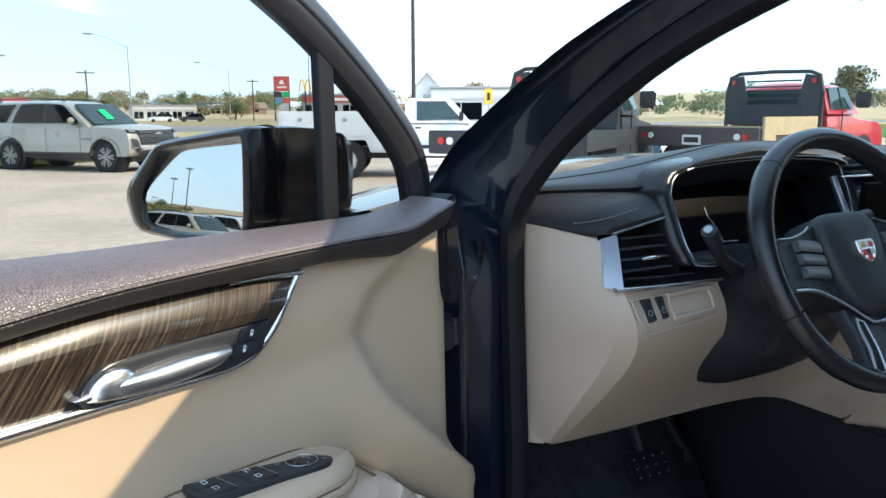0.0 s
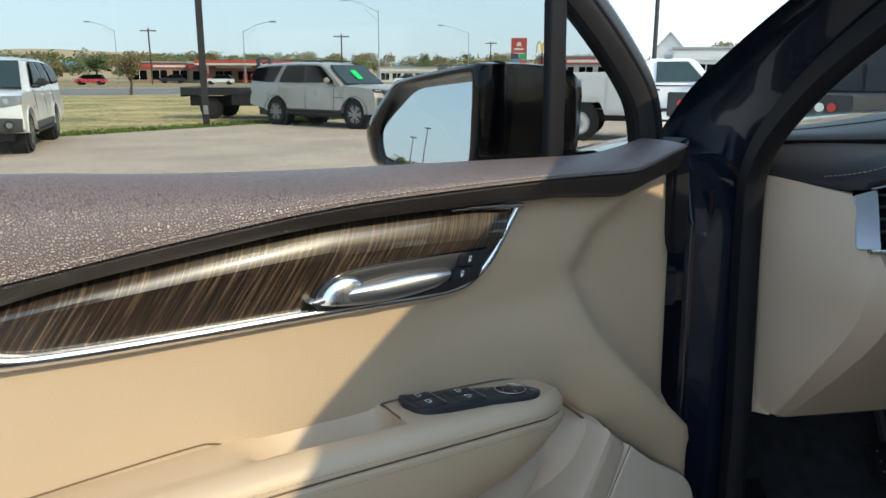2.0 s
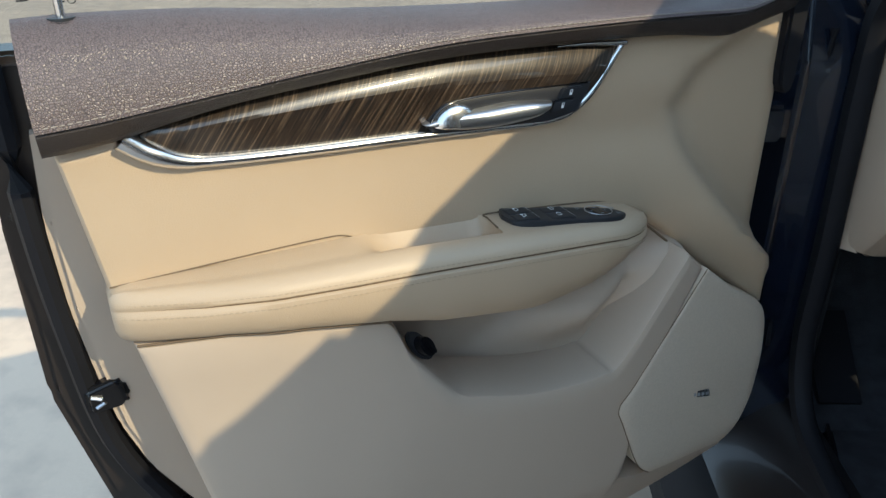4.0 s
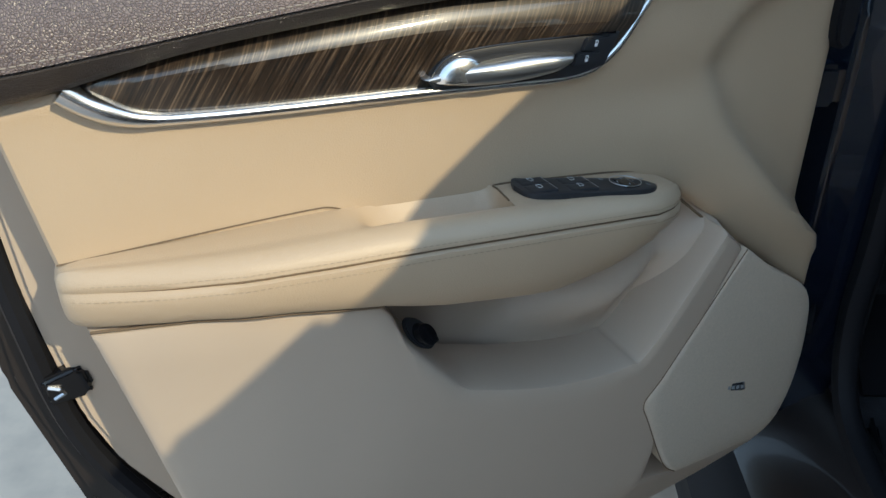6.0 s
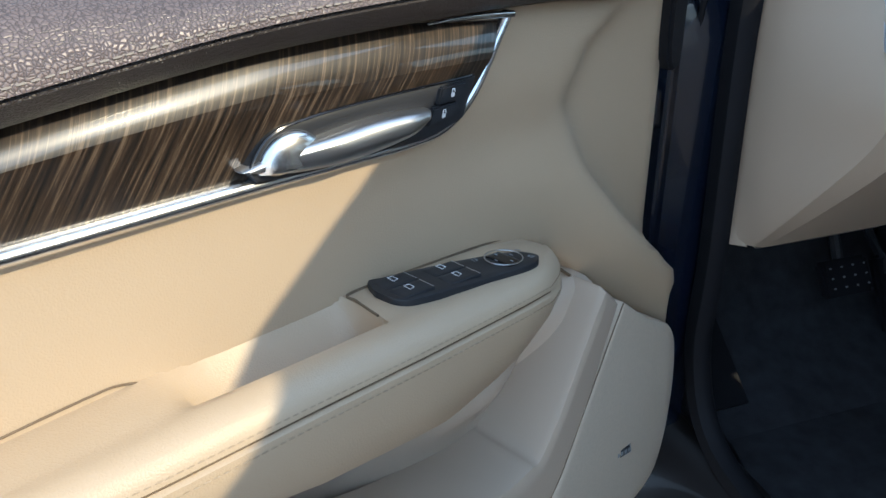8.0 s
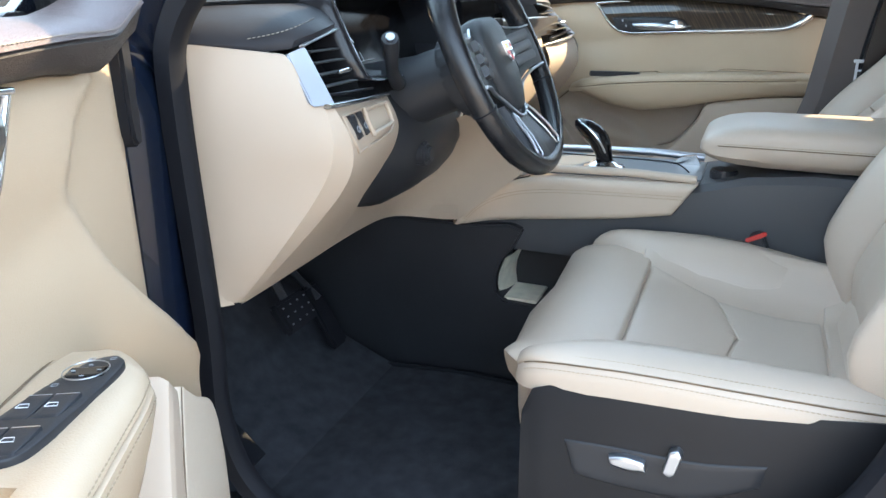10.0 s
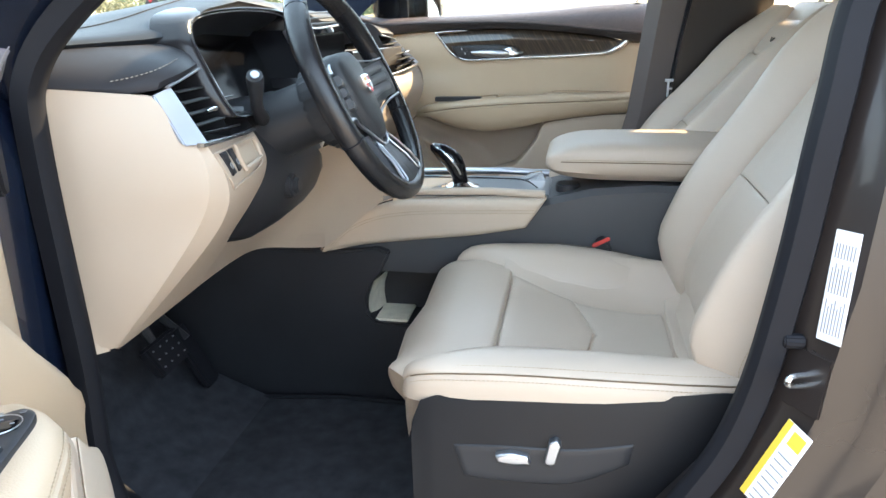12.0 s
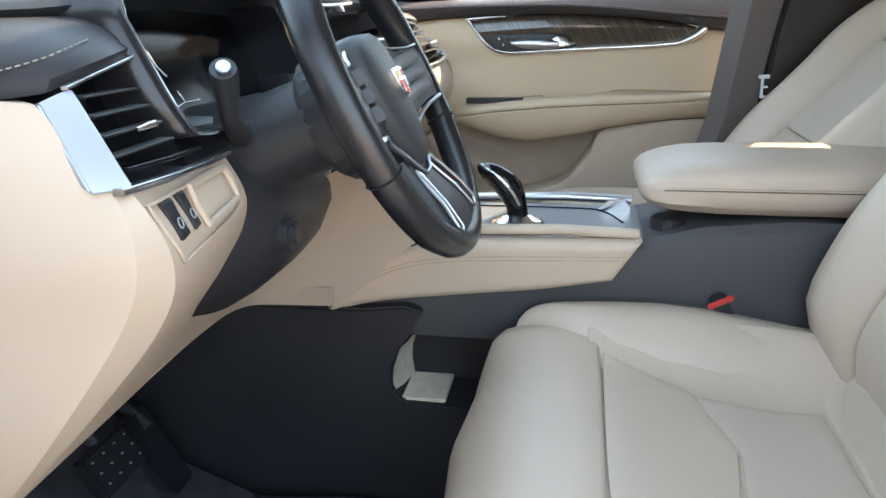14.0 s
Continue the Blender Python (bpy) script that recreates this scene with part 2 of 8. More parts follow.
def sweep(path, profile, up=(0, 0, 1), closed=False, sizes=None):
    """Carries a closed profile of (side, up) pairs along a path."""
    path = [Vector(p) for p in path]
    n = len(path)
    secs = []
    for i, p in enumerate(path):
        a = path[(i - 1) % n] if closed or i else path[0]
        b = path[(i + 1) % n] if closed or i < n - 1 else path[-1]
        t = (b - a).normalized()
        side = t.cross(Vector(up))
        side = side.normalized() if side.length > 1e-5 else Vector((1, 0, 0))
        nor = side.cross(t).normalized()
        k = sizes[i] if sizes else 1
        secs.append([p + side * (q[0] * k) + nor * (q[1] * k) for q in profile])
    if closed:
        secs.append(secs[0])
    return loft(secs, True, not closed)


def ring(r, n=10, r2=None):
    return [(r * math.cos(2 * math.pi * i / n), (r2 or r) * math.sin(2 * math.pi * i / n)) for i in range(n)]


def rrect(w, h, r=0.3, n=3):
    """A rounded rectangle's outline, r as a share of the shorter half."""
    r = r * min(w, h) / 2
    out = []
    for cx, cy, a0 in ((w / 2 - r, h / 2 - r, 0), (-w / 2 + r, h / 2 - r, 90), (-w / 2 + r, -h / 2 + r, 180), (w / 2 - r, -h / 2 + r, 270)):
        for i in range(n + 1):
            a = radians(a0 + 90 * i / n)
            out.append((cx + r * math.cos(a), cy + r * math.sin(a)))
    return out


def tube(path, r, n=8, closed=False, up=(0, 0, 1), sizes=None):
    return sweep(path, ring(r, n), up, closed, sizes)


def bevelled(bm, w, seg=2):
    if w:
        bmesh.ops.bevel(bm, geom=bm.edges[:], offset=w, segments=seg, affect="EDGES", clamp_overlap=True)
    return bm


def box(x0, x1, y0, y1, z0, z1, b=0.004, seg=2):
    bm = bmesh.new()
    bmesh.ops.create_cube(bm, size=1)
    for v in bm.verts:
        v.co = Vector(((x0 + x1) / 2 + v.co.x * (x1 - x0), (y0 + y1) / 2 + v.co.y * (y1 - y0), (z0 + z1) / 2 + v.co.z * (z1 - z0)))
    return bevelled(bm, b, seg)


def prism(outline, lo, hi, axis="x", b=0.004, seg=2, taper=1.0, centre=None):
    """An outline extruded along an axis; on x the outline is (y, z), on y (x, z), on z (x, y)."""
    put = {"x": lambda a, c, h: (h, a, c), "y": lambda a, c, h: (a, h, c), "z": lambda a, c, h: (a, c, h)}[axis]
    n = len(outline)
    ca = centre or (sum(p[0] for p in outline) / n, sum(p[1] for p in outline) / n)
    verts = [put(*p, lo) for p in outline] + [put(ca[0] + (p[0] - ca[0]) * taper, ca[1] + (p[1] - ca[1]) * taper, hi) for p in outline]
    faces = [tuple(range(n)), tuple(range(n, 2 * n))] + [(i, (i + 1) % n, n + (i + 1) % n, n + i) for i in range(n)]
    bm = mesh_of(verts, faces)
    bmesh.ops.recalc_face_normals(bm, faces=bm.faces[:])
    return bevelled(bm, b, seg)


def disc(r, h, n=24, b=0.0, axis="z", c=(0, 0, 0)):
    bm = prism([(r * math.cos(2 * math.pi * i / n), r * math.sin(2 * math.pi * i / n)) for i in range(n)], -h / 2, h / 2, axis, b)
    bmesh.ops.translate(bm, verts=bm.verts[:], vec=c)
    return bm


def stitches(path, gap, length, r, lift=None):
    """A row of stitches along a path: short raised threads."""
    pts = [Vector(p) for p in path]
    verts, faces = [], []
    acc, want = 0.0, 0.0
    for a, b in zip(pts, pts[1:]):
        L = (b - a).length
        d = (b - a).normalized()
        while want < acc + L:
            s = a + d * (want - acc)
            e = s + d * length
            side = d.cross(Vector((0.3, 0.2, 1))).normalized()
            nor = side.cross(d)
            k = len(verts)
            for q in (s, s.lerp(e, 0.5), e):
                w = r if q is not s and q is not e else r * 0.6
                verts += [q + side * w, q + nor * w, q - side * w, q - nor * w]
            for j in (0, 4):
                faces += [(k + j + i, k + j + (i + 1) % 4, k + j + 4 + (i + 1) % 4, k + j + 4 + i) for i in range(4)]
            want += gap
        acc += L
    return mesh_of(verts, faces)


def step(e0, e1, v):
    t = min(1, max(0, (v - e0) / (e1 - e0)))
    return t * t * (3 - 2 * t)


def lerp_table(tab, v):
    """Reads a table of (place, value) pairs in rising order."""
    if v <= tab[0][0]:
        return tab[0][1]
    for (a, p), (b, q) in zip(tab, tab[1:]):
        if v <= b:
            return p + (q - p) * (v - a) / (b - a)
    return tab[-1][1]
# ---- doors ----
CREASE = [(0.75, 0.05), (0.783, 0.012), (0.871, -0.081), (0.955, -0.159), (1.033, -0.2), (1.081, -0.168), (1.121, -0.096), (1.15, -0.03)]
ARM_TOP = [(-0.9, 0.953), (-0.6, 0.951), (-0.47, 0.943), (-0.4, 0.937), (-0.3, 0.926), (-0.25, 0.915), (-0.22, 0.9), (-0.2, 0.887)]
ARM_SEAM = [(-0.9, 0.937), (-0.8, 0.934), (-0.733, 0.933), (-0.65, 0.931), (-0.567, 0.929), (-0.46, 0.923), (-0.338, 0.912), (-0.28, 0.902), (-0.24, 0.894), (-0.2, 0.883)]
ARM_LOW = [(-0.9, 0.893), (-0.78, 0.892), (-0.7, 0.885), (-0.614, 0.872), (-0.55, 0.857), (-0.43, 0.841), (-0.364, 0.849), (-0.297, 0.867), (-0.25, 0.88), (-0.2, 0.879)]
ARM_OUT = [(-0.9, 0.034), (-0.86, 0.047), (-0.8, 0.067), (-0.733, 0.084), (-0.65, 0.092), (-0.567, 0.097), (-0.46, 0.101), (-0.338, 0.098), (-0.3, 0.092), (-0.27, 0.079), (-0.245, 0.061), (-0.222, 0.036), (-0.205, 0.012)]
BOWL = [(0.62, -0.54), (0.688, -0.49), (0.719, -0.464), (0.747, -0.43), (0.777, -0.39), (0.8, -0.34), (0.82, -0.28), (0.86, -0.2)]
POCKET_LIP = [(-0.52, 0.74), (-0.42, 0.705), (-0.35, 0.695), (-0.30, 0.697), (-0.25, 0.74), (-0.165, 0.84)]
CARD_OUT = [(-0.88, 0.036), (-0.8, 0.055), (-0.72, 0.067), (-0.62, 0.074), (-0.25, 0.073), (0.05, 0.052)]


def upper_depth(y, z):
    d = y - lerp_table(CREASE, z)
    a = 0.006 + 0.034 * step(1.02, 0.80, z)
    ridge = a * math.exp(-(d / 0.10) ** 2) if d < 0 else a * math.exp(-(d / 0.022) ** 2) - 0.012 * (1 - math.exp(-(d / 0.022) ** 2))
    scoop = 0.008 * math.exp(-((y + 0.27) / 0.10) ** 2 - ((z - 1.02) / 0.035) ** 2)
    return 0.014 + ridge - scoop


def lower_depth(y, z):
    return lerp_table(CARD_OUT, y) + 0.010 * step(0.85, 0.6, z) - 0.03 * step(0.5, 0.38, z)


def pocket_depth(y, z):
    d = max(0.0, y - lerp_table(BOWL, z))
    a, b = Vector((-0.35, 0.737)), Vector((-0.172, 0.834))
    p = Vector((y, z)) - a
    u = min(1, max(0, p.dot(b - a) / (b - a).length_squared))
    rib = 0.007 * math.exp(-((p - (b - a) * u).length / 0.010) ** 2) * (0.4 + 0.6 * u)
    f = max(0.3 + 0.7 * step(0.0, 0.085, z - lerp_table(POCKET_LIP, y)), step(-0.29, -0.17, y))
    return -0.030 + 0.094 * (1 - math.exp(-d / 0.095)) * f + rib


def build_door(name, label, m, side, driver):
    """A front door: local x points into the cabin, y forward from the hinge edge, z up. side -1 mirrors it."""
    D = thing(name, label, "car door", m)

    def at(x, y, z):
        return Vector((x * side, y, z))

    def wall(a, b, h):
        return at(h, a, b)

    def P(pname, bm, mat, parent=D, lab="", angle=40):
        return part(pname, bm, mat, parent, lab, angle=angle)

    def flip(bm):
        if side < 0:
            for v in bm.verts:
                v.co.x = -v.co.x
        return bm

    # outer shell and the edge that shows at the rear of the open door
    shell = [(0.02, 0.37), (0.045, 0.6), (0.03, 1.0), (0.015, 1.145), (-0.45, 1.150), (-0.945, 1.165), (-0.965, 1.0), (-0.968, 0.78), (-0.93, 0.58), (-0.85, 0.42), (-0.78, 0.37)]
    P("door_shell", flip(prism(shell, -0.15, -0.085, "x", 0.012)), JAMB, lab="dark painted steel door shell")
    jamb = [(0.02, 0.39), (0.03, 0.66), (0.0, 1.13), (-0.5, 1.15), (-0.915, 1.10), (-0.924, 1.0), (-0.922, 0.90), (-0.914, 0.82), (-0.903, 0.74), (-0.88, 0.665), (-0.845, 0.60), (-0.79, 0.50), (-0.70, 0.39)]
    P("backing_panel", flip(prism(jamb, -0.085, -0.050, "x", 0.008)), BEIGE_PL, lab="beige plastic border of the door card")
    seal = curve([(0.02, 0.372), (-0.4, 0.365), (-0.70, 0.37), (-0.80, 0.47), (-0.87, 0.60), (-0.915, 0.72), (-0.93, 0.86), (-0.936, 1.0), (-0.935, 1.19)], 40)
    P("weatherstrip", tube([at(-0.062, q[0], q[1]) for q in seal], 0.012, 8), RUBBER)
    P("latch_housing", flip(prism([(-0.930, 0.768), (-0.890, 0.771), (-0.883, 0.781), (-0.887, 0.803), (-0.897, 0.809), (-0.930, 0.801)], -0.09, -0.043, "x", 0.005, 3)), GLOSSBLK, lab="black door latch with steel claw")
    P("latch_claw", tube([at(-0.043, -0.924, 0.794), at(-0.041, -0.914, 0.790), at(-0.042, -0.911, 0.784), at(-0.043, -0.921, 0.779)], 0.0024, 6), SILVER)

    # beige upper card
    top = [(-0.898, 1.094), (-0.835, 1.100), (-0.752, 1.117), (-0.639, 1.129), (-0.512, 1.138), (-0.366, 1.136), (-0.213, 1.132), (-0.107, 1.126), (0.020, 1.150)]
    low = [(-0.878, 0.930), (-0.80, 0.930), (-0.72, 0.930), (-0.62, 0.930), (-0.50, 0.915), (-0.36, 0.905), (-0.215, 0.884), (-0.105, 0.793), (0.018, 0.703)]
    P("upper_panel", patch(top, low, upper_depth, wall, 52, 24, 0.012, 0.05), BEIGE, lab="beige leather upper door panel")
    # lower card with the map pocket
    ltop = [(-0.868, 0.892), (-0.78, 0.891), (-0.70, 0.884), (-0.614, 0.868), (-0.586, 0.816), (-0.553, 0.772), (-0.523, 0.740), (-0.491, 0.727), (-0.423, 0.707), (-0.349, 0.697), (-0.302, 0.698), (-0.272, 0.712), (-0.165, 0.842)]
    lbot = [(-0.775, 0.42), (-0.70, 0.385), (-0.64, 0.38), (-0.58, 0.38), (-0.54, 0.38), (-0.50, 0.38), (-0.47, 0.38), (-0.44, 0.38), (-0.37, 0.39), (-0.29, 0.42), (-0.25, 0.52), (-0.24, 0.63), (-0.132, 0.812)]
    P("lower_panel", patch(ltop, lbot, lower_depth, wall, 72, 14, 0.010, 0.085), BEIGE_PL, lab="beige moulded lower door panel")
    pt = [(-0.68, 0.885), (-0.56, 0.885), (-0.42, 0.885), (-0.28, 0.885), (-0.20, 0.882), (-0.150, 0.838)]
    pb = [(-0.62, 0.76), (-0.56, 0.69), (-0.47, 0.66), (-0.34, 0.65), (-0.25, 0.67), (-0.145, 0.83)]
    P("map_pocket", patch(pt, pb, pocket_depth, wall, 44, 30, 0.002, 0.0), BEIGE_PL, lab="beige map pocket recess", angle=60)
    ga = [(-0.128, 0.809), (-0.185, 0.740), (-0.253, 0.658), (-0.275, 0.629), (-0.264, 0.595), (-0.226, 0.506), (-0.195, 0.472)]
    gb = [(-0.124, 0.807), (-0.070, 0.764), (0.004, 0.712), (0.022, 0.64), (0.018, 0.54), (-0.012, 0.468), (-0.030, 0.455)]
    grille = P("speaker_grille", patch(ga, gb, lambda y, z: lower_depth(y, z) + 0.0015, wall, 30, 18, 0.004, 0.05), GRILLE, lab="beige perforated speaker grille")
    P("grille_joint", tube([at(lower_depth(q[0], q[1]) + 0.0002, q[0] - 0.0005, q[1]) for q in curve(ga, 40)], 0.0008, 5), DARKSEAM, grille)
    P("lower_border", patch([(-0.29, 0.50), (-0.20, 0.470), (-0.10, 0.455), (-0.01, 0.448)], [(-0.31, 0.385), (-0.20, 0.392), (-0.10, 0.402), (-0.008, 0.425)], lambda y, z: lower_depth(y, z) - 0.004, wall, 18, 6, 0.006, 0.06), BEIGE_PL, lab="beige rim below the speaker")
    P("badge", flip(prism([(-0.134, 0.588), (-0.141, 0.608), (-0.092, 0.597), (-0.086, 0.578)], 0.058, 0.0745, "x", 0.002)), SILVER, grille, "small silver plate with dark marking bars")
    P("badge_marking", flip(prism([(-0.128, 0.591), (-0.133, 0.604), (-0.097, 0.596), (-0.092, 0.583)], 0.07, 0.0752, "x", 0.0)), BLACKPL, grille)
    for k in range(4):
        yk, zk = -0.1225 + 0.0085 * k, 0.5955 - 0.0021 * k
        P("marking_bar", flip(prism([(yk - 0.0022, zk - 0.0026), (yk - 0.0030, zk + 0.0034), (yk + 0.0024, zk + 0.0022), (yk + 0.0032, zk - 0.0038)], 0.0745, 0.0757, "x", 0.0)), DIMMARK, grille)

    # armrest
    def arm_section(y, k, dip):
        zt, zs, zl, e = (lerp_table(tab, y) for tab in (ARM_TOP, ARM_SEAM, ARM_LOW, ARM_OUT))
        g = min(0.004, 0.03 * e)
        pts = [(-0.012, zt - 0.004), (0.10 * e, zt), (0.24 * e, zt - 0.36 * dip), (0.44 * e, zt - 0.96 * dip), (0.58 * e, zt - dip), (0.67 * e, zt - 0.001), (0.75 * e, zt + 0.001), (0.85 * e, zt - 0.001), (0.93 * e, zt - 0.005), (0.985 * e, zs + 0.008),
               (e, zs + 0.0025), (e - g, zs + 0.0004), (e - g, zs - 0.0008), (e + 0.001, zs - 0.003), (e + 0.002, zs - 0.012), (e - 0.001, (zs + zl) / 2 - 0.004), (e - 0.006, zl + 0.007), (e - 0.016, zl), (0.4 * e, zl - 0.004), (-0.012, zl)]
        cz = (zt + zl) / 2
        return [at(x * k, y, cz + (z - cz) * k) for x, z in pts]

    rows = [(-0.882, 0.66, 0), (-0.880, 0.80, 0), (-0.876, 0.90, 0), (-0.869, 0.965, 0), (-0.858, 1, 0)] + [(-0.84 + 0.02 * i, 1, 0) for i in range(11)]
    rows += [(-0.625, 1, 0.0), (-0.612, 1, 0.006), (-0.598, 1, 0.026), (-0.58, 1, 0.044), (-0.55, 1, 0.05), (-0.52, 1, 0.05), (-0.49, 1, 0.05), (-0.474, 1, 0.046), (-0.468, 1, 0.03), (-0.464, 1, 0.0)]
    rows += [(-0.45 + 0.015 * i, 1, 0) for i in range(11)] + [(-0.288, 1, 0), (-0.275, 1, 0), (-0.262, 1, 0), (-0.25, 1, 0), (-0.238, 1, 0), (-0.226, 0.98, 0), (-0.215, 0.92, 0), (-0.206, 0.8, 0)]
    arm = P("armrest", loft([arm_section(*r) for r in rows]), BEIGE, lab="padded beige leather armrest with pull cup", angle=50)

    def arm_edge(y, dz):
        k = lerp_table([(-0.882, 0.66), (-0.876, 0.9), (-0.858, 1), (-0.238, 1), (-0.206, 0.8)], y)
        zs, zt, zl, e = (lerp_table(tab, y) for tab in (ARM_SEAM, ARM_TOP, ARM_LOW, ARM_OUT))
        c = (zt + zl) / 2
        return at((e + (0.0006 if dz < 0 else -0.0008)) * k + (0.0016 if dz < -0.002 else 0.0004), y, c + (zs + dz - c) * k)

    ys = [-0.872 + 0.635 * i / 60 for i in range(61)]
    P("stitching", join(stitches([arm_edge(y, 0.0062) for y in ys], 0.0062, 0.0042, 0.0006), stitches([arm_edge(y, -0.0075) for y in ys], 0.0062, 0.0042, 0.0006)), THREAD_B, arm)
    P("seam", tube([arm_edge(y, -0.0001) - Vector((side * 0.0036, 0, 0)) for y in ys], 0.0010, 5), DARKSEAM, arm)
    P("pull_cup_mat", flip(prism([(0.043, -0.575), (0.057, -0.575), (0.058, -0.480), (0.043, -0.480)], 0.891, 0.8975, "z", 0.001)), BLACKPL, arm, "dark mat in the pull cup")
    P("pod_joint", tube([at(q[0], q[1], q[2]) for q in curve([(0.058, -0.466, 0.944), (0.03, -0.463, 0.944), (0.016, -0.458, 0.943), (0.015, -0.40, 0.9375), (0.015, -0.30, 0.927), (0.016, -0.25, 0.915), (0.020, -0.21, 0.890)], 40)], 0.0011, 5), DARKSEAM, arm)
    P("panel_joint", tube([at(0.0148, q[0], q[1]) for q in curve([(-0.878, 0.9515), (-0.80, 0.9535), (-0.716, 0.9555), (-0.655, 0.956), (-0.636, 0.954), (-0.615, 0.945)], 24)], 0.0008, 5), DARKSEAM)
    P("split_line", tube([at(upper_depth(q[0], q[1] + 0.012) - 0.006, q[0], q[1]) for q in curve([(-0.21, 0.878), (-0.16, 0.836), (-0.105, 0.791), (-0.04, 0.745), (0.016, 0.704)], 16)], 0.0018, 5), DARKSEAM)
    P("lower_joint", tube([at(max(lower_depth(y, 0.88), lerp_table(ARM_OUT, y) - 0.012) - 0.003, y, lerp_table(ARM_LOW, y) - 0.0005) for y in [-0.866 + 0.255 * i / 20 for i in range(21)]], 0.0014, 5), DARKSEAM)

    # dark leather top roll
    ROLL = [(-0.905, 1.203, 1.121, 1.095), (-0.85, 1.204, 1.125, 1.1), (-0.75, 1.2, 1.136, 1.118), (-0.645, 1.191, 1.147, 1.129), (-0.52, 1.184, 1.157, 1.138), (-0.38, 1.179, 1.159, 1.138),
            (-0.235, 1.174, 1.158, 1.134), (-0.134, 1.171, 1.155, 1.124), (-0.10, 1.173, 1.158, 1.128), (-0.06, 1.178, 1.169, 1.138), (-0.022, 1.185, 1.178, 1.146)]
    ts = curve([(r[0], r[1], r[2]) for r in ROLL], 50)
    tl = curve([(r[0], r[2], r[3]) for r in ROLL], 50)
    roll_sec = [[at(-0.03, q[0], q[1] - 0.03)] + [at(-0.022 + 0.074 * math.sin(math.pi / 2 * k / 9), q[0], q[2] + (q[1] - q[2]) * math.cos(math.pi / 2 * k / 9)) for k in range(10)] + [at(0.0, q[0], q[2] - 0.006)] for q in ts]
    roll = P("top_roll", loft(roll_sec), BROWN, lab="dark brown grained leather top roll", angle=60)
    strip = [[at(0.046, q[0], q[1] + 0.001), at(0.049, q[0], q[1] - 0.004), at(0.040, q[0], q[2] + 0.006), at(0.032, q[0], q[2]), at(0.0, q[0], q[2] - 0.002), at(0.0, q[0], q[1])] for q in tl]
    P("roll_strip", loft(strip), BROWN_PL, lab="dark grained plastic strip", angle=50)
    P("stitching", stitches([at(0.0515, q[0], q[2] + 0.004) for q in ts[1:]], 0.0065, 0.0045, 0.0009), THREAD, roll)
    P("lock_knob", join(tube([at(-0.012, -0.865, 1.195), at(-0.012, -0.865, 1.222)], 0.004, 10, up=(0, 1, 0)), flip(disc(0.0055, 0.004, 12, 0.001, "z", (-0.012, -0.865, 1.223)))), CHROME)
    P("knob_bezel", flip(disc(0.015, 0.008, 16, 0.003, "z", (-0.012, -0.865, 1.199))), BLACKPL)

    # wood, chrome and the handle
    wt = [(-0.828, 1.100), (-0.752, 1.117), (-0.639, 1.129), (-0.512, 1.138), (-0.40, 1.135), (-0.284, 1.124)]
    wb = [(-0.806, 1.078), (-0.756, 1.067), (-0.66, 1.061), (-0.52, 1.057), (-0.40, 1.053), (-0.338, 1.056)]

    def wood_depth(y, z):
        t0 = lerp_table([(p[0], p[1]) for p in wt], y)
        b0 = lerp_table([(p[0], p[1]) for p in wb], y)
        s = (z - b0) / max(t0 - b0, 0.01)
        c = lerp_table([(-0.83, 0.75), (-0.76, 0.70), (-0.6, 0.66), (-0.5, 0.64), (-0.28, 0.6)], y)
        grow = step(-0.83, -0.74, y) * (1 - 0.25 * step(-0.42, -0.28, y))
        if s < c:
            return 0.018 + 0.011 * grow * s / c
        u = (s - c) / (1 - c)
        return 0.018 + grow * (0.011 - 0.004 * u - 0.011 * u * u)

    P("wood_inlay", patch(wt, wb, wood_depth, wall, 60, 16, 0.003, 0.012), WOOD, lab="glossy dark striped wood inlay", angle=14)
    cp = curve([(-0.840, 1.099), (-0.820, 1.083), (-0.788, 1.0685), (-0.74, 1.063), (-0.66, 1.059), (-0.56, 1.0555), (-0.46, 1.0515), (-0.39, 1.0485), (-0.352, 1.053), (-0.322, 1.072), (-0.298, 1.102), (-0.278, 1.129)], 60)
    ck = [lerp_table([(0, 1.9), (0.12, 1.8), (0.22, 1.0), (0.8, 0.85), (1, 0.7)], i / 60) for i in range(61)]
    P("chrome_trim", sweep([at(0.020, q[0], q[1]) for q in cp], [(-0.0062, -0.004), (-0.0060, 0.000), (-0.0045, 0.0035), (-0.0015, 0.0058), (0.0015, 0.0058), (0.0045, 0.0035), (0.0060, 0.000), (0.0062, -0.004)], (side, 0, 0), sizes=ck), CHROME, lab="satin chrome surround")
    P("chrome_tip", sweep([at(0.022, q[0], q[1]) for q in curve([(-0.275, 1.128), (-0.31, 1.131), (-0.345, 1.133), (-0.372, 1.133)], 10)], rrect(0.005, 0.006, 0.6), (side, 0, 0), sizes=[1, 1, 1, 0.95, 0.9, 0.8, 0.7, 0.6, 0.5, 0.4, 0.25]), CHROME)
    bez_t = [(-0.538, 1.069), (-0.518, 1.087), (-0.488, 1.091), (-0.42, 1.0915), (-0.325, 1.089)]
    bez_b = [(-0.53, 1.058), (-0.49, 1.054), (-0.43, 1.052), (-0.38, 1.050), (-0.342, 1.057)]
    bez = P("handle_bezel", patch(bez_t, bez_b, lambda y, z: 0.0285, wall, 24, 5, 0.003, 0.014), BLACKPL, lab="dark plastic handle recess")
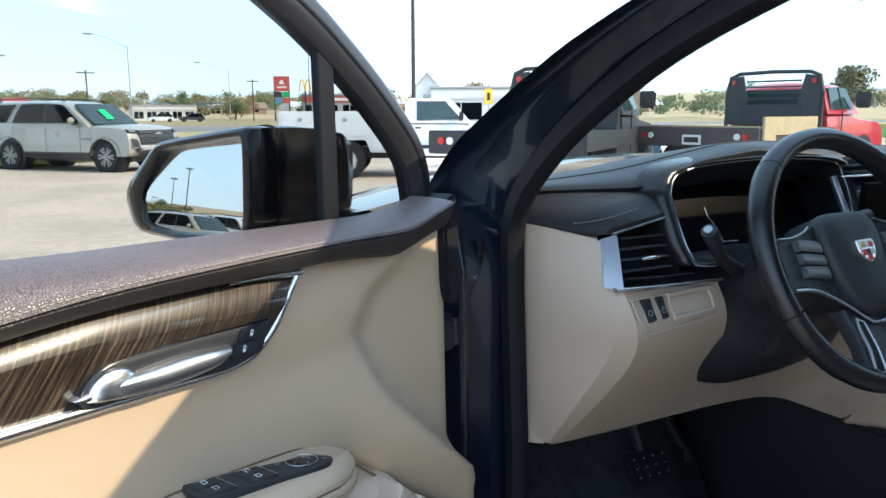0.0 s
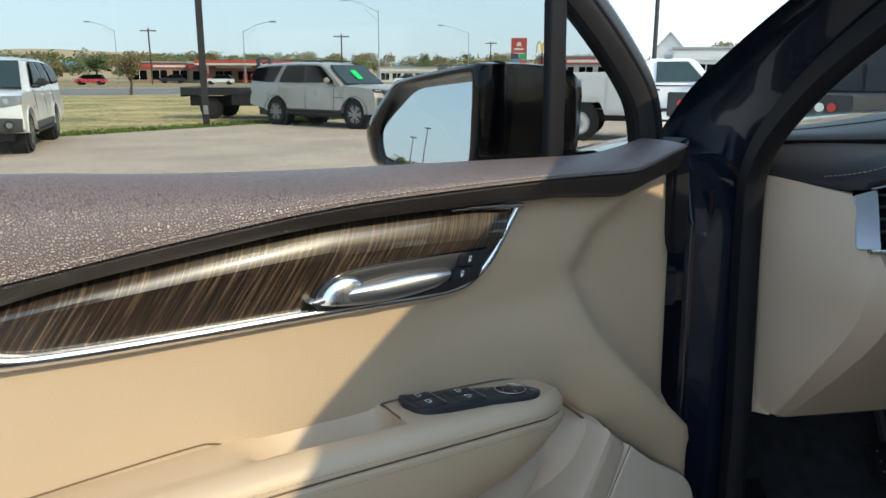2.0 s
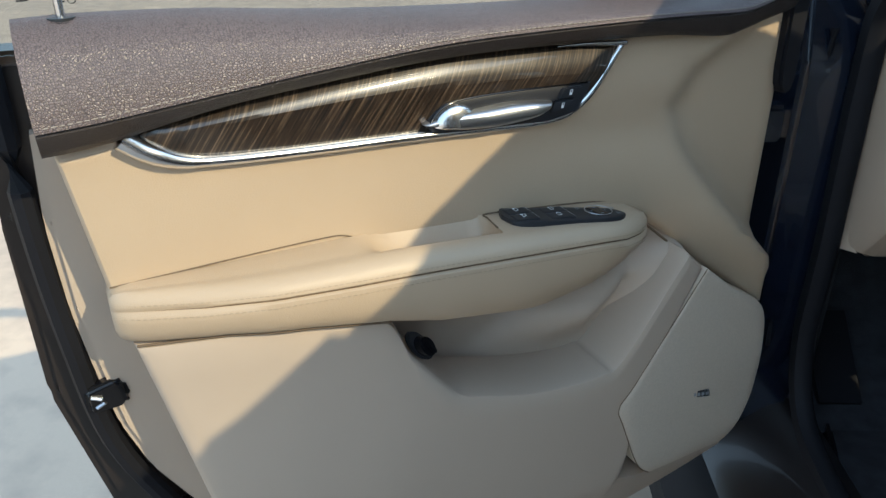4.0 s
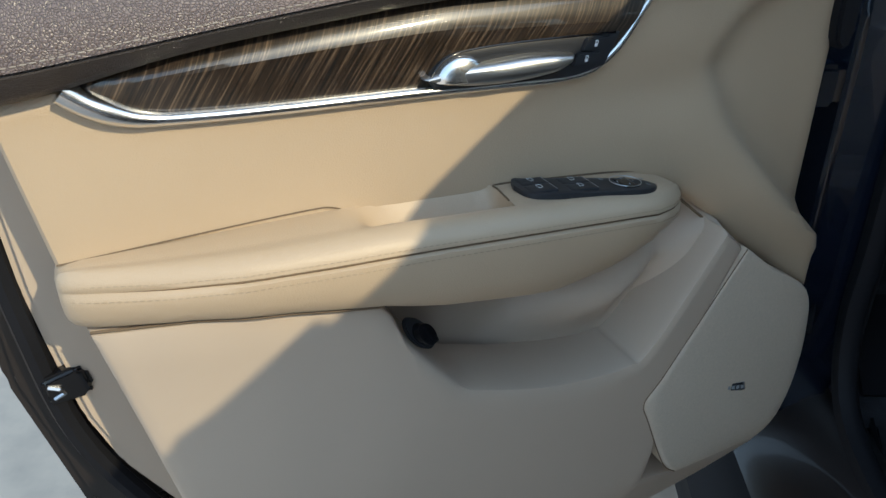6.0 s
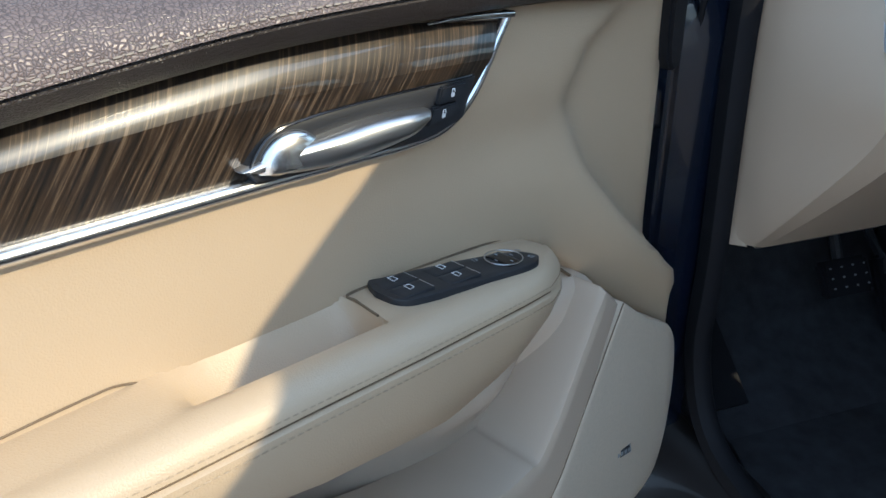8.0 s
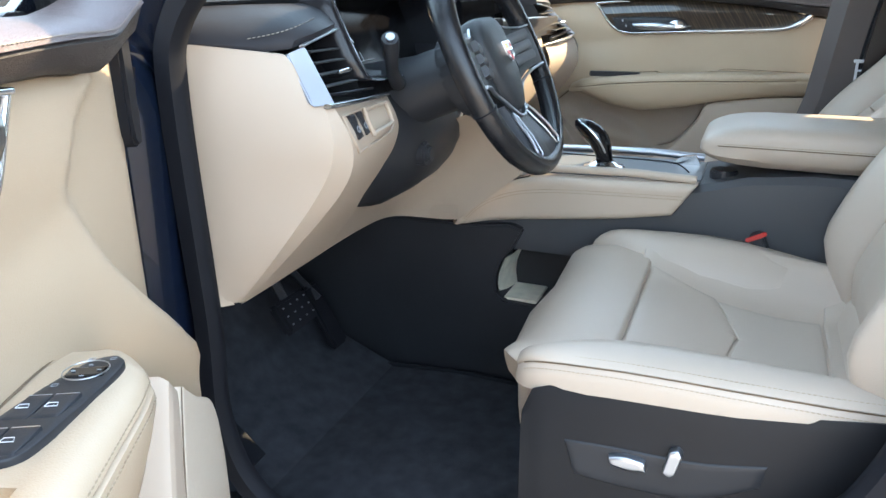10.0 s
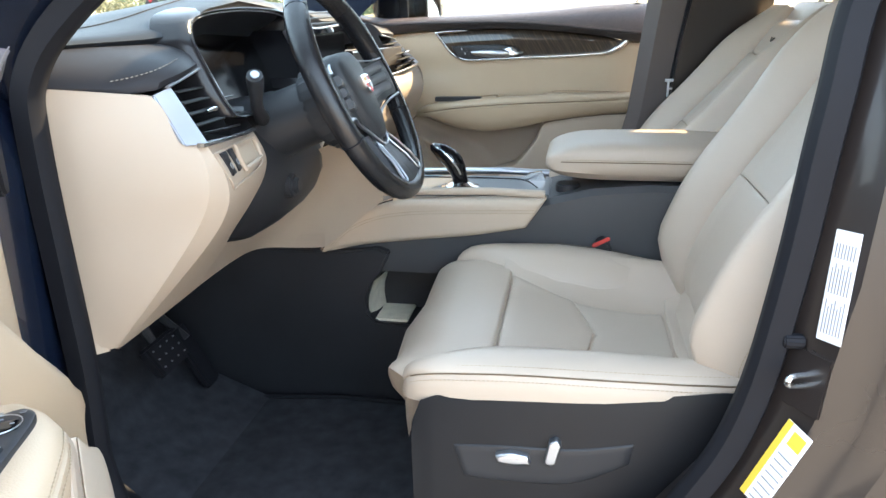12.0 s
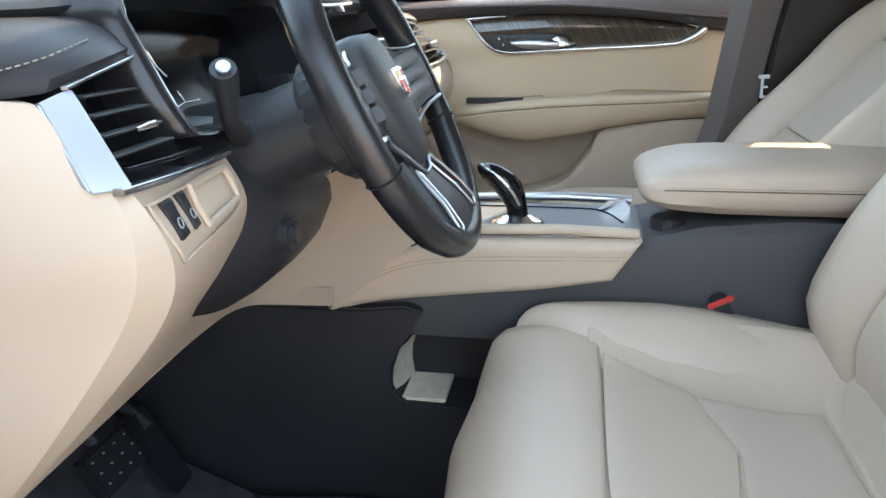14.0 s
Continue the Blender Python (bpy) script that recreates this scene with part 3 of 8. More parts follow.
    P("bezel_edge", tube([at(0.0288, q[0], q[1]) for q in curve([(-0.538, 1.066), (-0.521, 1.0855), (-0.488, 1.0915), (-0.42, 1.092), (-0.332, 1.0895)], 30)], 0.0009, 6), GLOSSBLK, bez)
    P("handle_cup", loft([[at(0.0285 + 0.009 * math.sin(k * 0.2244), -0.504 + a * 0.026 * math.cos(k * 0.2244), 1.064 + b * 0.023 * math.cos(k * 0.2244)) for a, b in [(math.cos(i * 0.1848), math.sin(i * 0.1848)) for i in range(18)] + [(-0.7, -0.12), (0.7, -0.12)]] for k in range(8)]), CHROME, bez, "bright chrome finger cup")

    def blade(y, z):
        mid = lerp_table([(-0.54, 1.068), (-0.5, 1.068), (-0.45, 1.0685), (-0.383, 1.070)], y)
        return 0.031 + 0.013 * step(-0.545, -0.46, y) * (1 - 0.5 * ((z - mid) / 0.013) ** 2) - 0.005 * step(-0.41, -0.38, y)
    P("door_handle", patch([(-0.542, 1.0695), (-0.513, 1.0755), (-0.45, 1.0805), (-0.41, 1.0790), (-0.384, 1.0755)], [(-0.541, 1.0675), (-0.505, 1.0590), (-0.45, 1.0565), (-0.41, 1.0600), (-0.388, 1.0670)], blade, wall, 40, 10, 0.005, 0.012), SILVER, lab="satin silver pull handle", angle=60)
    for zc, yc in ((1.0815, -0.358), (1.0675, -0.3685)):
        btn = P("lock_button", flip(prism([(yc - 0.015, zc - 0.0062), (yc + 0.009, zc - 0.0060), (yc + 0.018, zc + 0.0058), (yc - 0.010, zc + 0.0064)], 0.024, 0.0325, "x", 0.0012)), BLACKPL, lab="black lock button with white padlock mark")
        P("padlock_mark", flip(prism([(yc - 0.0012, zc - 0.0025), (yc + 0.0016, zc - 0.0023), (yc + 0.002, zc + 0.0005), (yc - 0.0008, zc + 0.0003)], 0.0325, 0.0336, "x", 0)), WHITEMARK, btn)
        P("padlock_mark", tube([at(0.0334, yc - 0.0005, zc + 0.0005), at(0.0334, yc + 0.0, zc + 0.0035), at(0.0334, yc + 0.002, zc + 0.0035), at(0.0334, yc + 0.0024, zc + 0.001)], 0.0005, 5, up=(1, 0, 0)), WHITEMARK, btn)

    # switches
    if driver:
        def top_of(x, y, h):
            return at(x, y, lerp_table(ARM_TOP, y) + 0.0025 + h)
        sw = P("switch_panel", patch([(0.030, -0.446), (0.014, -0.438), (0.018, -0.42), (0.033, -0.35), (0.050, -0.298), (0.062, -0.287)], [(0.034, -0.447), (0.056, -0.442), (0.065, -0.42), (0.075, -0.35), (0.077, -0.306), (0.068, -0.288)], lambda x, y: 0.003, top_of, 30, 6, 0.002, 0.006), BLACKPL, lab="black window switch panel")
        lo = [(-0.448, 0.012), (-0.35, 0.032), (-0.288, 0.048)]
        hi = [(-0.446, 0.060), (-0.35, 0.074), (-0.29, 0.076)]
        for y0, y1 in ((-0.439, -0.410), (-0.394, -0.364)):
            for c0, c1 in ((0.12, 0.49), (0.51, 0.90)):
                def kx(c, y):
                    return lerp_table(lo, y) + (lerp_table(hi, y) - lerp_table(lo, y)) * c
                key = P("window_switch", patch([(kx(c0, y0), y0), (kx(c0, y1), y1)], [(kx(c1, y0), y0), (kx(c1, y1), y1)], lambda x, y: 0.0034 + 0.09 * (y - y0), top_of, 6, 5, 0.0012, 0.003), BLACKPL, sw, "black window switch with white mark")
                P("switch_edge", tube([top_of(kx(c0 + 0.02, y1), y1 - 0.0006, 0.0060), top_of(kx(c1 - 0.02, y1), y1 - 0.0006, 0.0060)], 0.0004, 4), SILVER, key)
                xm, ym = kx((c0 + c1) / 2, y0), (y0 + y1) / 2
                P("switch_mark", tube([top_of(xm - 0.004, ym - 0.002, 0.0050), top_of(xm - 0.003, ym + 0.0025, 0.0054), top_of(xm + 0.003, ym + 0.0025, 0.0054), top_of(xm + 0.004, ym - 0.002, 0.0050)], 0.00035, 4, True), WHITEMARK, key)
        ringp = [top_of(0.056 + 0.0155 * math.cos(a * 0.2618), -0.322 + 0.018 * math.sin(a * 0.2618), 0.0050) for a in range(24)]
        pad = P("mirror_pad", patch([(0.042, -0.331), (0.042, -0.313)], [(0.070, -0.331), (0.070, -0.313)], lambda x, y: 0.0042, top_of, 6, 5, 0.002, 0.004), GLOSSBLK, sw, "round mirror adjuster pad with chrome ring")
        P("chrome_ring", tube(ringp, 0.0005, 6, True), SILVER, pad)
        for dx, dy in ((0.009, 0), (-0.009, 0), (0, 0.010), (0, -0.010)):
            P("arrow_mark", tube([top_of(0.056 + dx - 0.0015, -0.322 + dy, 0.0048), top_of(0.056 + dx + 0.0015, -0.322 + dy, 0.0048)], 0.0005, 4), DIMMARK, pad)
        for xx, yy in ((0.052, -0.298), (0.068, -0.300), (0.043, -0.345)):
            P("switch_mark", tube([top_of(xx - 0.002, yy - 0.002, 0.0042), top_of(xx + 0.002, yy - 0.002, 0.0042), top_of(xx + 0.002, yy + 0.002, 0.0042), top_of(xx - 0.002, yy + 0.002, 0.0042)], 0.0003, 4, True), DIMMARK, sw)
        knob_m = Matrix.Translation(at(0.050, -0.566, 0.808)) @ Matrix.Rotation(radians(-54), 4, "X") @ Matrix.Rotation(radians(58), 4, "Y")
        kb = part("tailgate_knob", prism([(0.0115 * math.cos(a * 0.2618), 0.026 * math.sin(a * 0.2618)) for a in range(24)], -0.004, 0.004, "z", 0.002), BLACKPL, D, "black tailgate control knob", knob_m)
        part("knob_cap", join(prism([(0.0095 * math.cos(a * 0.2618), 0.0155 * math.sin(a * 0.2618)) for a in range(24)], 0.003, 0.016, "z", 0.003), box(-0.003, 0.003, -0.013, 0.013, 0.014, 0.021, 0.002)), GLOSSBLK, kb, "raised turning cap")
    else:
        P("switch_slot", flip(prism([(0.05, -0.42), (0.07, -0.42), (0.075, -0.28), (0.06, -0.28)], 0.93, 0.944, "z", 0.002)), BLACKPL, lab="narrow dark window switch slot")

    # window frame, panes and the front seal strip
    fp = curve([(0.016, 1.15), (0.014, 1.19), (-0.004, 1.245), (-0.055, 1.303), (-0.125, 1.364), (-0.21, 1.425), (-0.33, 1.485), (-0.50, 1.522), (-0.70, 1.54), (-0.86, 1.535), (-0.925, 1.49), (-0.945, 1.38), (-0.948, 1.18)], 60)
    P("window_frame", sweep([at(-0.04, q[0], q[1]) for q in fp], [(-0.025, -0.015), (-0.025, 0.008), (-0.012, 0.016), (0.012, 0.016), (0.022, 0.008), (0.025, -0.015)], (side, 0, 0)), FRAMEBLK, lab="black window frame", angle=50)
    P("frame_seal", tube([at(-0.030, q[0], q[1]) for q in fp[2:56]], 0.0075, 8), RUBBER)
    P("window_divider", sweep([at(-0.04, -0.165, 1.395), at(-0.04, -0.166, 1.27), at(-0.04, -0.168, 1.155)], rrect(0.028, 0.014, 0.5), (side, 0, 0)), RUBBER, lab="black divider bar of the quarter window")
    P("front_seal_strip", flip(prism([(0.004, 1.06), (0.008, 1.036), (0.018, 1.026), (0.032, 1.027), (0.037, 1.05), (0.037, 1.15), (0.034, 1.185), (0.002, 1.175)], -0.03, 0.016, "x", 0.004)), RUBBER)
    gm = [(-0.174, 1.16), (-0.172, 1.395), (-0.25, 1.44), (-0.36, 1.49), (-0.50, 1.52), (-0.70, 1.535), (-0.86, 1.53), (-0.92, 1.48), (-0.94, 1.38), (-0.94, 1.17)]
    pane = P("window_pane", flip(prism(gm, -0.044, -0.0395, "x", 0)), SIDEGLASS, lab="tinted side window pane")
    pane.visible_shadow = False
    qm = [(-0.160, 1.16), (-0.158, 1.365), (-0.125, 1.345), (-0.05, 1.28), (-0.02, 1.24), (-0.01, 1.16)]
    qp = P("quarter_pane", flip(prism(qm, -0.044, -0.0395, "x", 0)), SIDEGLASS, lab="small tinted quarter pane")
    qp.visible_shadow = False
    if driver:
        for zc, y0, y1 in ((1.2285, -0.895, -0.8585), (1.2254, -0.893, -0.8585), (1.2223, -0.890, -0.8585), (1.2196, -0.867, -0.8585), (1.2170, -0.883, -0.8585), (1.2120, -0.865, -0.8590), (1.2150, -0.897, -0.8880)):
            P("etched_mark", flip(box(-0.0392, -0.0388, y0, y1, zc - 0.0007, zc + 0.0007, 0)), BLACKPL, pane)
        P("etched_mark", flip(box(-0.0392, -0.0388, -0.858, -0.851, 1.2236, 1.2304, 0)), BLACKPL, pane)
        for zc, rz in ((1.2180, 0.0032), (1.2120, 0.0021)):
            P("etched_ring", flip(tube([(-0.039, -0.8535 + 0.0032 * math.cos(a * 0.3927), zc + rz * math.sin(a * 0.3927)) for a in range(16)], 0.0004, 4, True, (1, 0, 0))), BLACKPL, pane)

    # mirror

    def soften(pts, times=2):
        for _ in range(times):
            out = []
            for i in range(len(pts)):
                p, q = Vector(pts[i]), Vector(pts[(i + 1) % len(pts)])
                out += [p.lerp(q, 0.2), p.lerp(q, 0.8)]
            pts = out
        return pts
    ho = soften([(-0.408, 1.190), (-0.384, 1.217), (-0.318, 1.264), (-0.290, 1.271), (-0.125, 1.287), (-0.100, 1.283), (-0.110, 1.156), (-0.125, 1.145), (-0.245, 1.129), (-0.368, 1.134), (-0.392, 1.146)], 1)
    go = soften([(-0.349, 1.191), (-0.340, 1.208), (-0.297, 1.253), (-0.275, 1.259), (-0.131, 1.274), (-0.126, 1.269), (-0.136, 1.156), (-0.151, 1.148), (-0.272, 1.143), (-0.336, 1.152), (-0.345, 1.167)], 1)

    def mir(x, d, z):
        return at(x, -0.2 + d, z)

    def scaled(k, d, dx=0.0):
        return [mir(-0.225 + (x + 0.225) * k + dx, d, 1.207 + (z - 1.207) * k) for x, z in ho]

    def rim(u, d):
        return [mir(g.x + (h.x - g.x) * u, d, g.y + (h.y - g.y) * u) for g, h in zip(go, ho)]
    hou = P("mirror_housing", loft([rim(0.0, 0.02), rim(0.0, -0.020), rim(0.12, -0.026), rim(0.5, -0.028), rim(0.85, -0.022), rim(1.0, -0.008), rim(1.0, 0.012), scaled(0.99, 0.04, 0.008), scaled(0.95, 0.075, 0.022), scaled(0.86, 0.11, 0.038), scaled(0.66, 0.14, 0.05), scaled(0.3, 0.158, 0.055)]), GLOSSBLK, lab="glossy black mirror housing", angle=50)
    P("housing_seam", tube([mir(-0.225 + (x + 0.225) * 1.004, 0.012, 1.207 + (z - 1.207) * 1.006) for x, z in ho], 0.0012, 5, True), RUBBER, hou)
    tilt = 0.115
    gv = [mir(q.x, -0.008 + (q.y - 1.205) * tilt + (q.x + 0.24) * 0.10, q.y) for q in go]
    gb2 = [mir(q.x, 0.022, q.y) for q in go]
    n = len(gv)
    gl = mesh_of(gv + gb2, [tuple(range(n))] + [(i, (i + 1) % n, n + (i + 1) % n, n + i) for i in range(n)])
    P("mirror_glass", gl, MIRRORGL, hou, "silver mirror glass", angle=20)
    P("mirror_arm", flip(loft([[Vector(((-0.03, -0.10, -0.16)[k], -0.12 + a * (0.05, 0.045, 0.04)[k], 1.155 + b * (0.02, 0.018, 0.02)[k])) for a, b in ring(1, 10)] for k in range(3)])), GLOSSBLK)
    return D


DARKSEAM = shade("dark_seam", (0.16, 0.115, 0.07), 0.8, scale=20)
FRAMEBLK = shade("black_window_frame", (0.020, 0.019, 0.021), 0.42, dark=0.8, scale=7, bump=0.05, bump_scale=600)
GRILLE = shade("beige_perforated_plastic", (0.60, 0.51, 0.40), 0.6, dark=0.9, scale=300, bump=0.5, bump_scale=900)

build_door("driver_door", "open driver's door with beige leather card and striped wood inlay", pose(-0.88, 0.99, 0, 0, 0, -61.5), 1, True)
build_door("passenger_door", "closed passenger door with beige leather card and dark wood inlay", pose(0.795, 1.10, 0), -1, False)
# ---- car body ----
def build_body():
    C = thing("car_body", "dark blue-black crossover body with its driver's door opening", "car")
    # A-pillar on the driver's side and its mirror
    for s, nm in ((-1, "a_pillar"), (1, "a_pillar")):
        outer = curve([(0.80, 1.24, 1.14), (0.80, 1.106, 1.237), (0.80, 1.01, 1.284), (0.795, 0.881, 1.341), (0.785, 0.763, 1.388), (0.755, 0.55, 1.455), (0.70, 0.25, 1.512), (0.67, 0.0, 1.522)], 30)
        inner = curve([(0.70, 1.085, 1.10), (0.70, 1.04, 1.175), (0.70, 0.965, 1.236), (0.70, 0.836, 1.315), (0.70, 0.736, 1.365), (0.675, 0.50, 1.448), (0.63, 0.22, 1.498), (0.60, 0.0, 1.510)], 30)
        front = curve([(0.74, 1.36, 1.12), (0.70, 1.24, 1.215), (0.68, 1.11, 1.282), (0.66, 0.97, 1.345), (0.645, 0.84, 1.395), (0.62, 0.60, 1.475), (0.60, 0.28, 1.555), (0.57, 0.02, 1.585)], 30)
        secs = []
        for o, i, f in zip(outer, inner, front):
            o2, i2, f2 = (Vector((s * v.x, v.y, v.z)) for v in (o, i, f))
            secs.append([o2, o2.lerp(f2, 0.35) + Vector((0, 0, 0.012)), o2.lerp(f2, 0.8) + Vector((0, 0, 0.006)), f2, f2.lerp(i2, 0.5) - Vector((0, 0, 0.01)), i2, i2.lerp(o2, 0.35), i2.lerp(o2, 0.45) + Vector((-0.0 * s, 0.02, 0.012)), i2.lerp(o2, 0.8) + Vector((0, 0.012, 0.01))])
        part(nm, loft(secs), PAINT, C, "dark glossy painted windscreen pillar", angle=70)
        hinge = [(1.075, 0.33), (1.26, 0.30), (1.36, 0.7), (1.37, 1.12), (1.24, 1.15), (1.10, 1.15), (1.07, 1.05)]
        part("hinge_pillar", prism(hinge, s * 0.80, s * 0.70, "x", 0.01), PAINT, C, "dark painted hinge pillar")
        fend = [[Vector((s * x, y, z)) for x, z in ((0.955, 0.45), (0.965, 0.8), (0.95, zz - 0.06), (0.90, zz), (0.78, zz + 0.02), (0.78, 0.45))] for y, zz in ((1.27, 1.09), (1.5, 1.08), (1.8, 1.06), (2.1, 1.025), (2.35, 0.96), (2.5, 0.82))]
        part("fender", loft(fend), PAINT, C, "dark painted front wing", angle=45)
        # roof rail and pillars further back
        rail = curve([(0.66, 0.02, 1.494), (0.655, -0.4, 1.510), (0.65, -0.9, 1.51), (0.64, -1.4, 1.48), (0.62, -1.9, 1.42)], 16)
        part("roof_rail", sweep([(s * q.x, q.y, q.z) for q in rail], rrect(0.09, 0.06, 0.6)), PAINT, C)
        sill = [[Vector((s * x, y, z)) for x, z in ((0.66, 0.30), (0.66, 0.40), (0.70, 0.425), (0.735, 0.415), (0.80, 0.36), (0.86, 0.30), (0.84, 0.2), (0.68, 0.2))] for y in (1.25, 0.6, 0.0, -0.9)]
        part("sill", loft(sill), JAMB, C, "dark painted door sill", angle=35)
        rocker = [[Vector((s * x, y, z)) for x, z in ((0.70, 0.30), (0.80, 0.335), (0.87, 0.30), (0.915, 0.22), (0.90, 0.10), (0.70, 0.08))] for y in (1.50, 1.2, 0.4, -0.4, -0.62)]
        part("rocker_panel", loft(rocker), RUBBER, C, "black plastic rocker panel", angle=35)
        part("wing_liner", box(min(s * 0.72, s * 0.935), max(s * 0.72, s * 0.935), 1.165, 1.262, 0.12, 1.03, 0.02), RUBBER, C, "black liner behind the wing")
    # B-pillars with the door jamb
    for s in (-1, 1):
        secs = []
        for z, dy, k in ((0.34, 0.46, 1.3), (0.45, 0.30, 1.15), (0.55, 0.17, 1.05), (0.66, 0.095, 1), (0.77, 0.05, 1), (0.93, 0.025, 1), (1.1, 0.008, 1), (1.21, -0.005, 0.95), (1.4, -0.03, 0.8), (1.50, -0.05, 0.7)):
            lean = 0.0 if z < 1.0 else (z - 1.0) * 0.16
            plan = ((-0.655, 0.115), (-0.70, 0.12), (-0.715, 0.115), (-0.728, 0.10), (-0.765, 0.075), (-0.775, 0.03), (-0.80, 0.0), (-0.815, -0.08), (-0.655, -0.1))
            secs.append([Vector((-s * (x + lean), (y + 0.0) * k + dy, z)) for x, y in plan])
        part("b_pillar", loft(secs), JAMB, C, "dark glossy door jamb pillar", angle=30)
        cover = [[Vector((-s * (x - (0.085 if s > 0 else 0) + (0 if z < 1 else (z - 1) * 0.16)), y + dy + (0.085 if s > 0 else -0.06), z)) for x, y in ((-0.60, 0.10), (-0.60, -0.10), (-0.66, -0.11), (-0.665, 0.12), (-0.64, 0.135))] for z, dy in ((0.34, 0.40), (0.5, 0.22), (0.66, 0.095), (0.9, 0.03), (1.2, -0.005), (1.56, -0.06))]
        part("pillar_trim", loft(cover), PILLARTRIM, C, "brown-grey plastic pillar trim", angle=40)
    # rubber seal round the driver's door opening
    loop = curve([(-0.715, 0.60, 0.425), (-0.715, 0.86, 0.425), (-0.715, 0.99, 0.465), (-0.715, 1.045, 0.58), (-0.715, 1.045, 0.75), (-0.715, 1.055, 1.05), (-0.715, 1.04, 1.145), (-0.715, 0.965, 1.224), (-0.715, 0.836, 1.305),
                  (-0.70, 0.656, 1.389), (-0.66, 0.35, 1.475), (-0.63, 0.05, 1.50), (-0.64, -0.03, 1.44), (-0.68, 0.100, 1.25), (-0.705, 0.132, 1.106), (-0.712, 0.152, 0.93), (-0.716, 0.179, 0.77), (-0.718, 0.222, 0.66), (-0.718, 0.305, 0.54), (-0.716, 0.425, 0.445), (-0.715, 0.60, 0.425)], 120)[:-1]
    part("door_seal", sweep(loop, [(-0.012, -0.017), (0.012, -0.017), (0.018, -0.006), (0.018, 0.008), (0.008, 0.016), (-0.008, 0.016), (-0.018, 0.008), (-0.018, -0.006)], (1, 0, 0), True), RUBBER, C, "thick black rubber door seal", angle=60)
    loop2 = [(-0.765, 1.068 + 0.03 * math.sin(k / 24 * 3.1), 0.55 + 0.55 * k / 24) for k in range(25)]
    part("jamb_seam", tube(loop2, 0.004, 6, up=(1, 0, 0)), RUBBER, C)
    # roof, glass, bonnet and the closed rest
    roof = [[Vector((x, y, zz - 0.10 * (abs(x) / 0.62) ** 3 * 0.5)) for x in (-0.64, -0.5, -0.25, 0, 0.25, 0.5, 0.64)] + [Vector((x, y, zz - (0.006 if y > 0.6 else 0.045) - 0.10 * (abs(x) / 0.62) ** 3 * 0.5)) for x in (0.64, 0.5, 0.25, 0, -0.25, -0.5, -0.64)] for y, zz in ((0.665, 1.490), (0.575, 1.510), (0.42, 1.545), (0.30, 1.570), (0.0, 1.598), (-0.5, 1.618), (-1.1, 1.60), (-1.7, 1.52))]
    part("roof", loft(roof), PAINT, C, "dark painted roof", angle=40)
    lin = [[Vector((x, y, zz - 0.06 - 0.10 * (abs(x) / 0.62) ** 3 * 0.5)) for x in (-0.61, -0.5, -0.25, 0, 0.25, 0.5, 0.61)] for y, zz in ((0.565, 1.502), (0.42, 1.540), (0.30, 1.563), (0.0, 1.59), (-0.5, 1.61), (-1.1, 1.592), (-1.7, 1.512))]
    part("headliner", loft(lin, False, False), FABRIC, C, "light fabric headliner")
    ws = [[Vector((x * k, y + 0.06 * (1 - (x / 0.7) ** 2), z)) for x in (-0.7, -0.45, -0.2, 0, 0.2, 0.45, 0.7)] for y, z, k in ((1.56, 1.06, 1.03), (1.2, 1.235, 0.98), (0.75, 1.425, 0.93), (0.24, 1.565, 0.86))]
    wp = part("windscreen", loft(ws, False, False), SCREENGLASS, C, "clear windscreen")
    wp.visible_shadow = False
    hood = [[Vector((x, y, zz + 0.09 * (1 - (x / 0.8) ** 2) + (0.012 if abs(abs(x) - 0.45) < 0.01 else 0))) for x in (-0.79, -0.6, -0.46, -0.44, -0.2, 0, 0.2, 0.44, 0.46, 0.6, 0.79)] for y, zz in ((1.55, 1.095), (1.7, 1.09), (2.0, 1.06), (2.25, 1.01), (2.45, 0.91))]
    part("bonnet", loft(hood, False, False), PAINT, C, "dark painted bonnet reflecting the sky", angle=30)
    part("cowl", box(-0.74, 0.74, 1.36, 1.58, 1.02, 1.085, 0.01), BLACKPL, C, "black plastic cowl below the windscreen")
    part("bumper", box(-0.86, 0.86, 2.38, 2.62, 0.28, 0.85, 0.06, 3), PAINT, C)
    part("firewall", box(-0.70, 0.70, 1.42, 1.45, 0.25, 1.05, 0.004), CARPET, C)
    part("floor_pan", box(-0.68, 0.68, -1.9, 1.43, 0.26, 0.335, 0.004), CARPET, C)
    toe = [[Vector((x, y, z)) for y, z in ((1.05, 0.37), (1.22, 0.44), (1.34, 0.60), (1.41, 0.85), (1.43, 0.85), (1.43, 0.33), (1.05, 0.33))] for x in (-0.66, -0.12)]
    part("toe_board", loft(toe), CARPET, C, "black carpeted footwell", angle=50)
    part("kick_trim", box(-0.70, -0.66, 1.09, 1.42, 0.34, 0.735, 0.012), BLACKPL, C)
    part("rear_wall", box(-0.72, 0.72, -1.95, -1.90, 0.3, 1.5, 0.01), FABRIC, C, "closed rear of the cabin")
    for s in (-1, 1):
        skin = [[Vector((s * (x - tuck), y, z)) for x, z in ((0.90, 0.27), (0.945, 0.42), (0.955, 0.62), (0.945, 0.88), (0.90, 1.09), (0.86, 1.135), (0.76, 1.14), (0.728, 1.10), (0.728, 0.28))] for y, tuck in ((-0.12, 0.0), (-0.6, 0.0), (-1.13, 0.002))]
        part("rear_door", loft(skin), PAINT, C, "closed dark rear door", angle=35)
        part("rear_door_card", box(min(s * 0.70, s * 0.722), max(s * 0.70, s * 0.722), -1.15, -0.14, 0.36, 1.12, 0.006), BEIGE_PL, C)
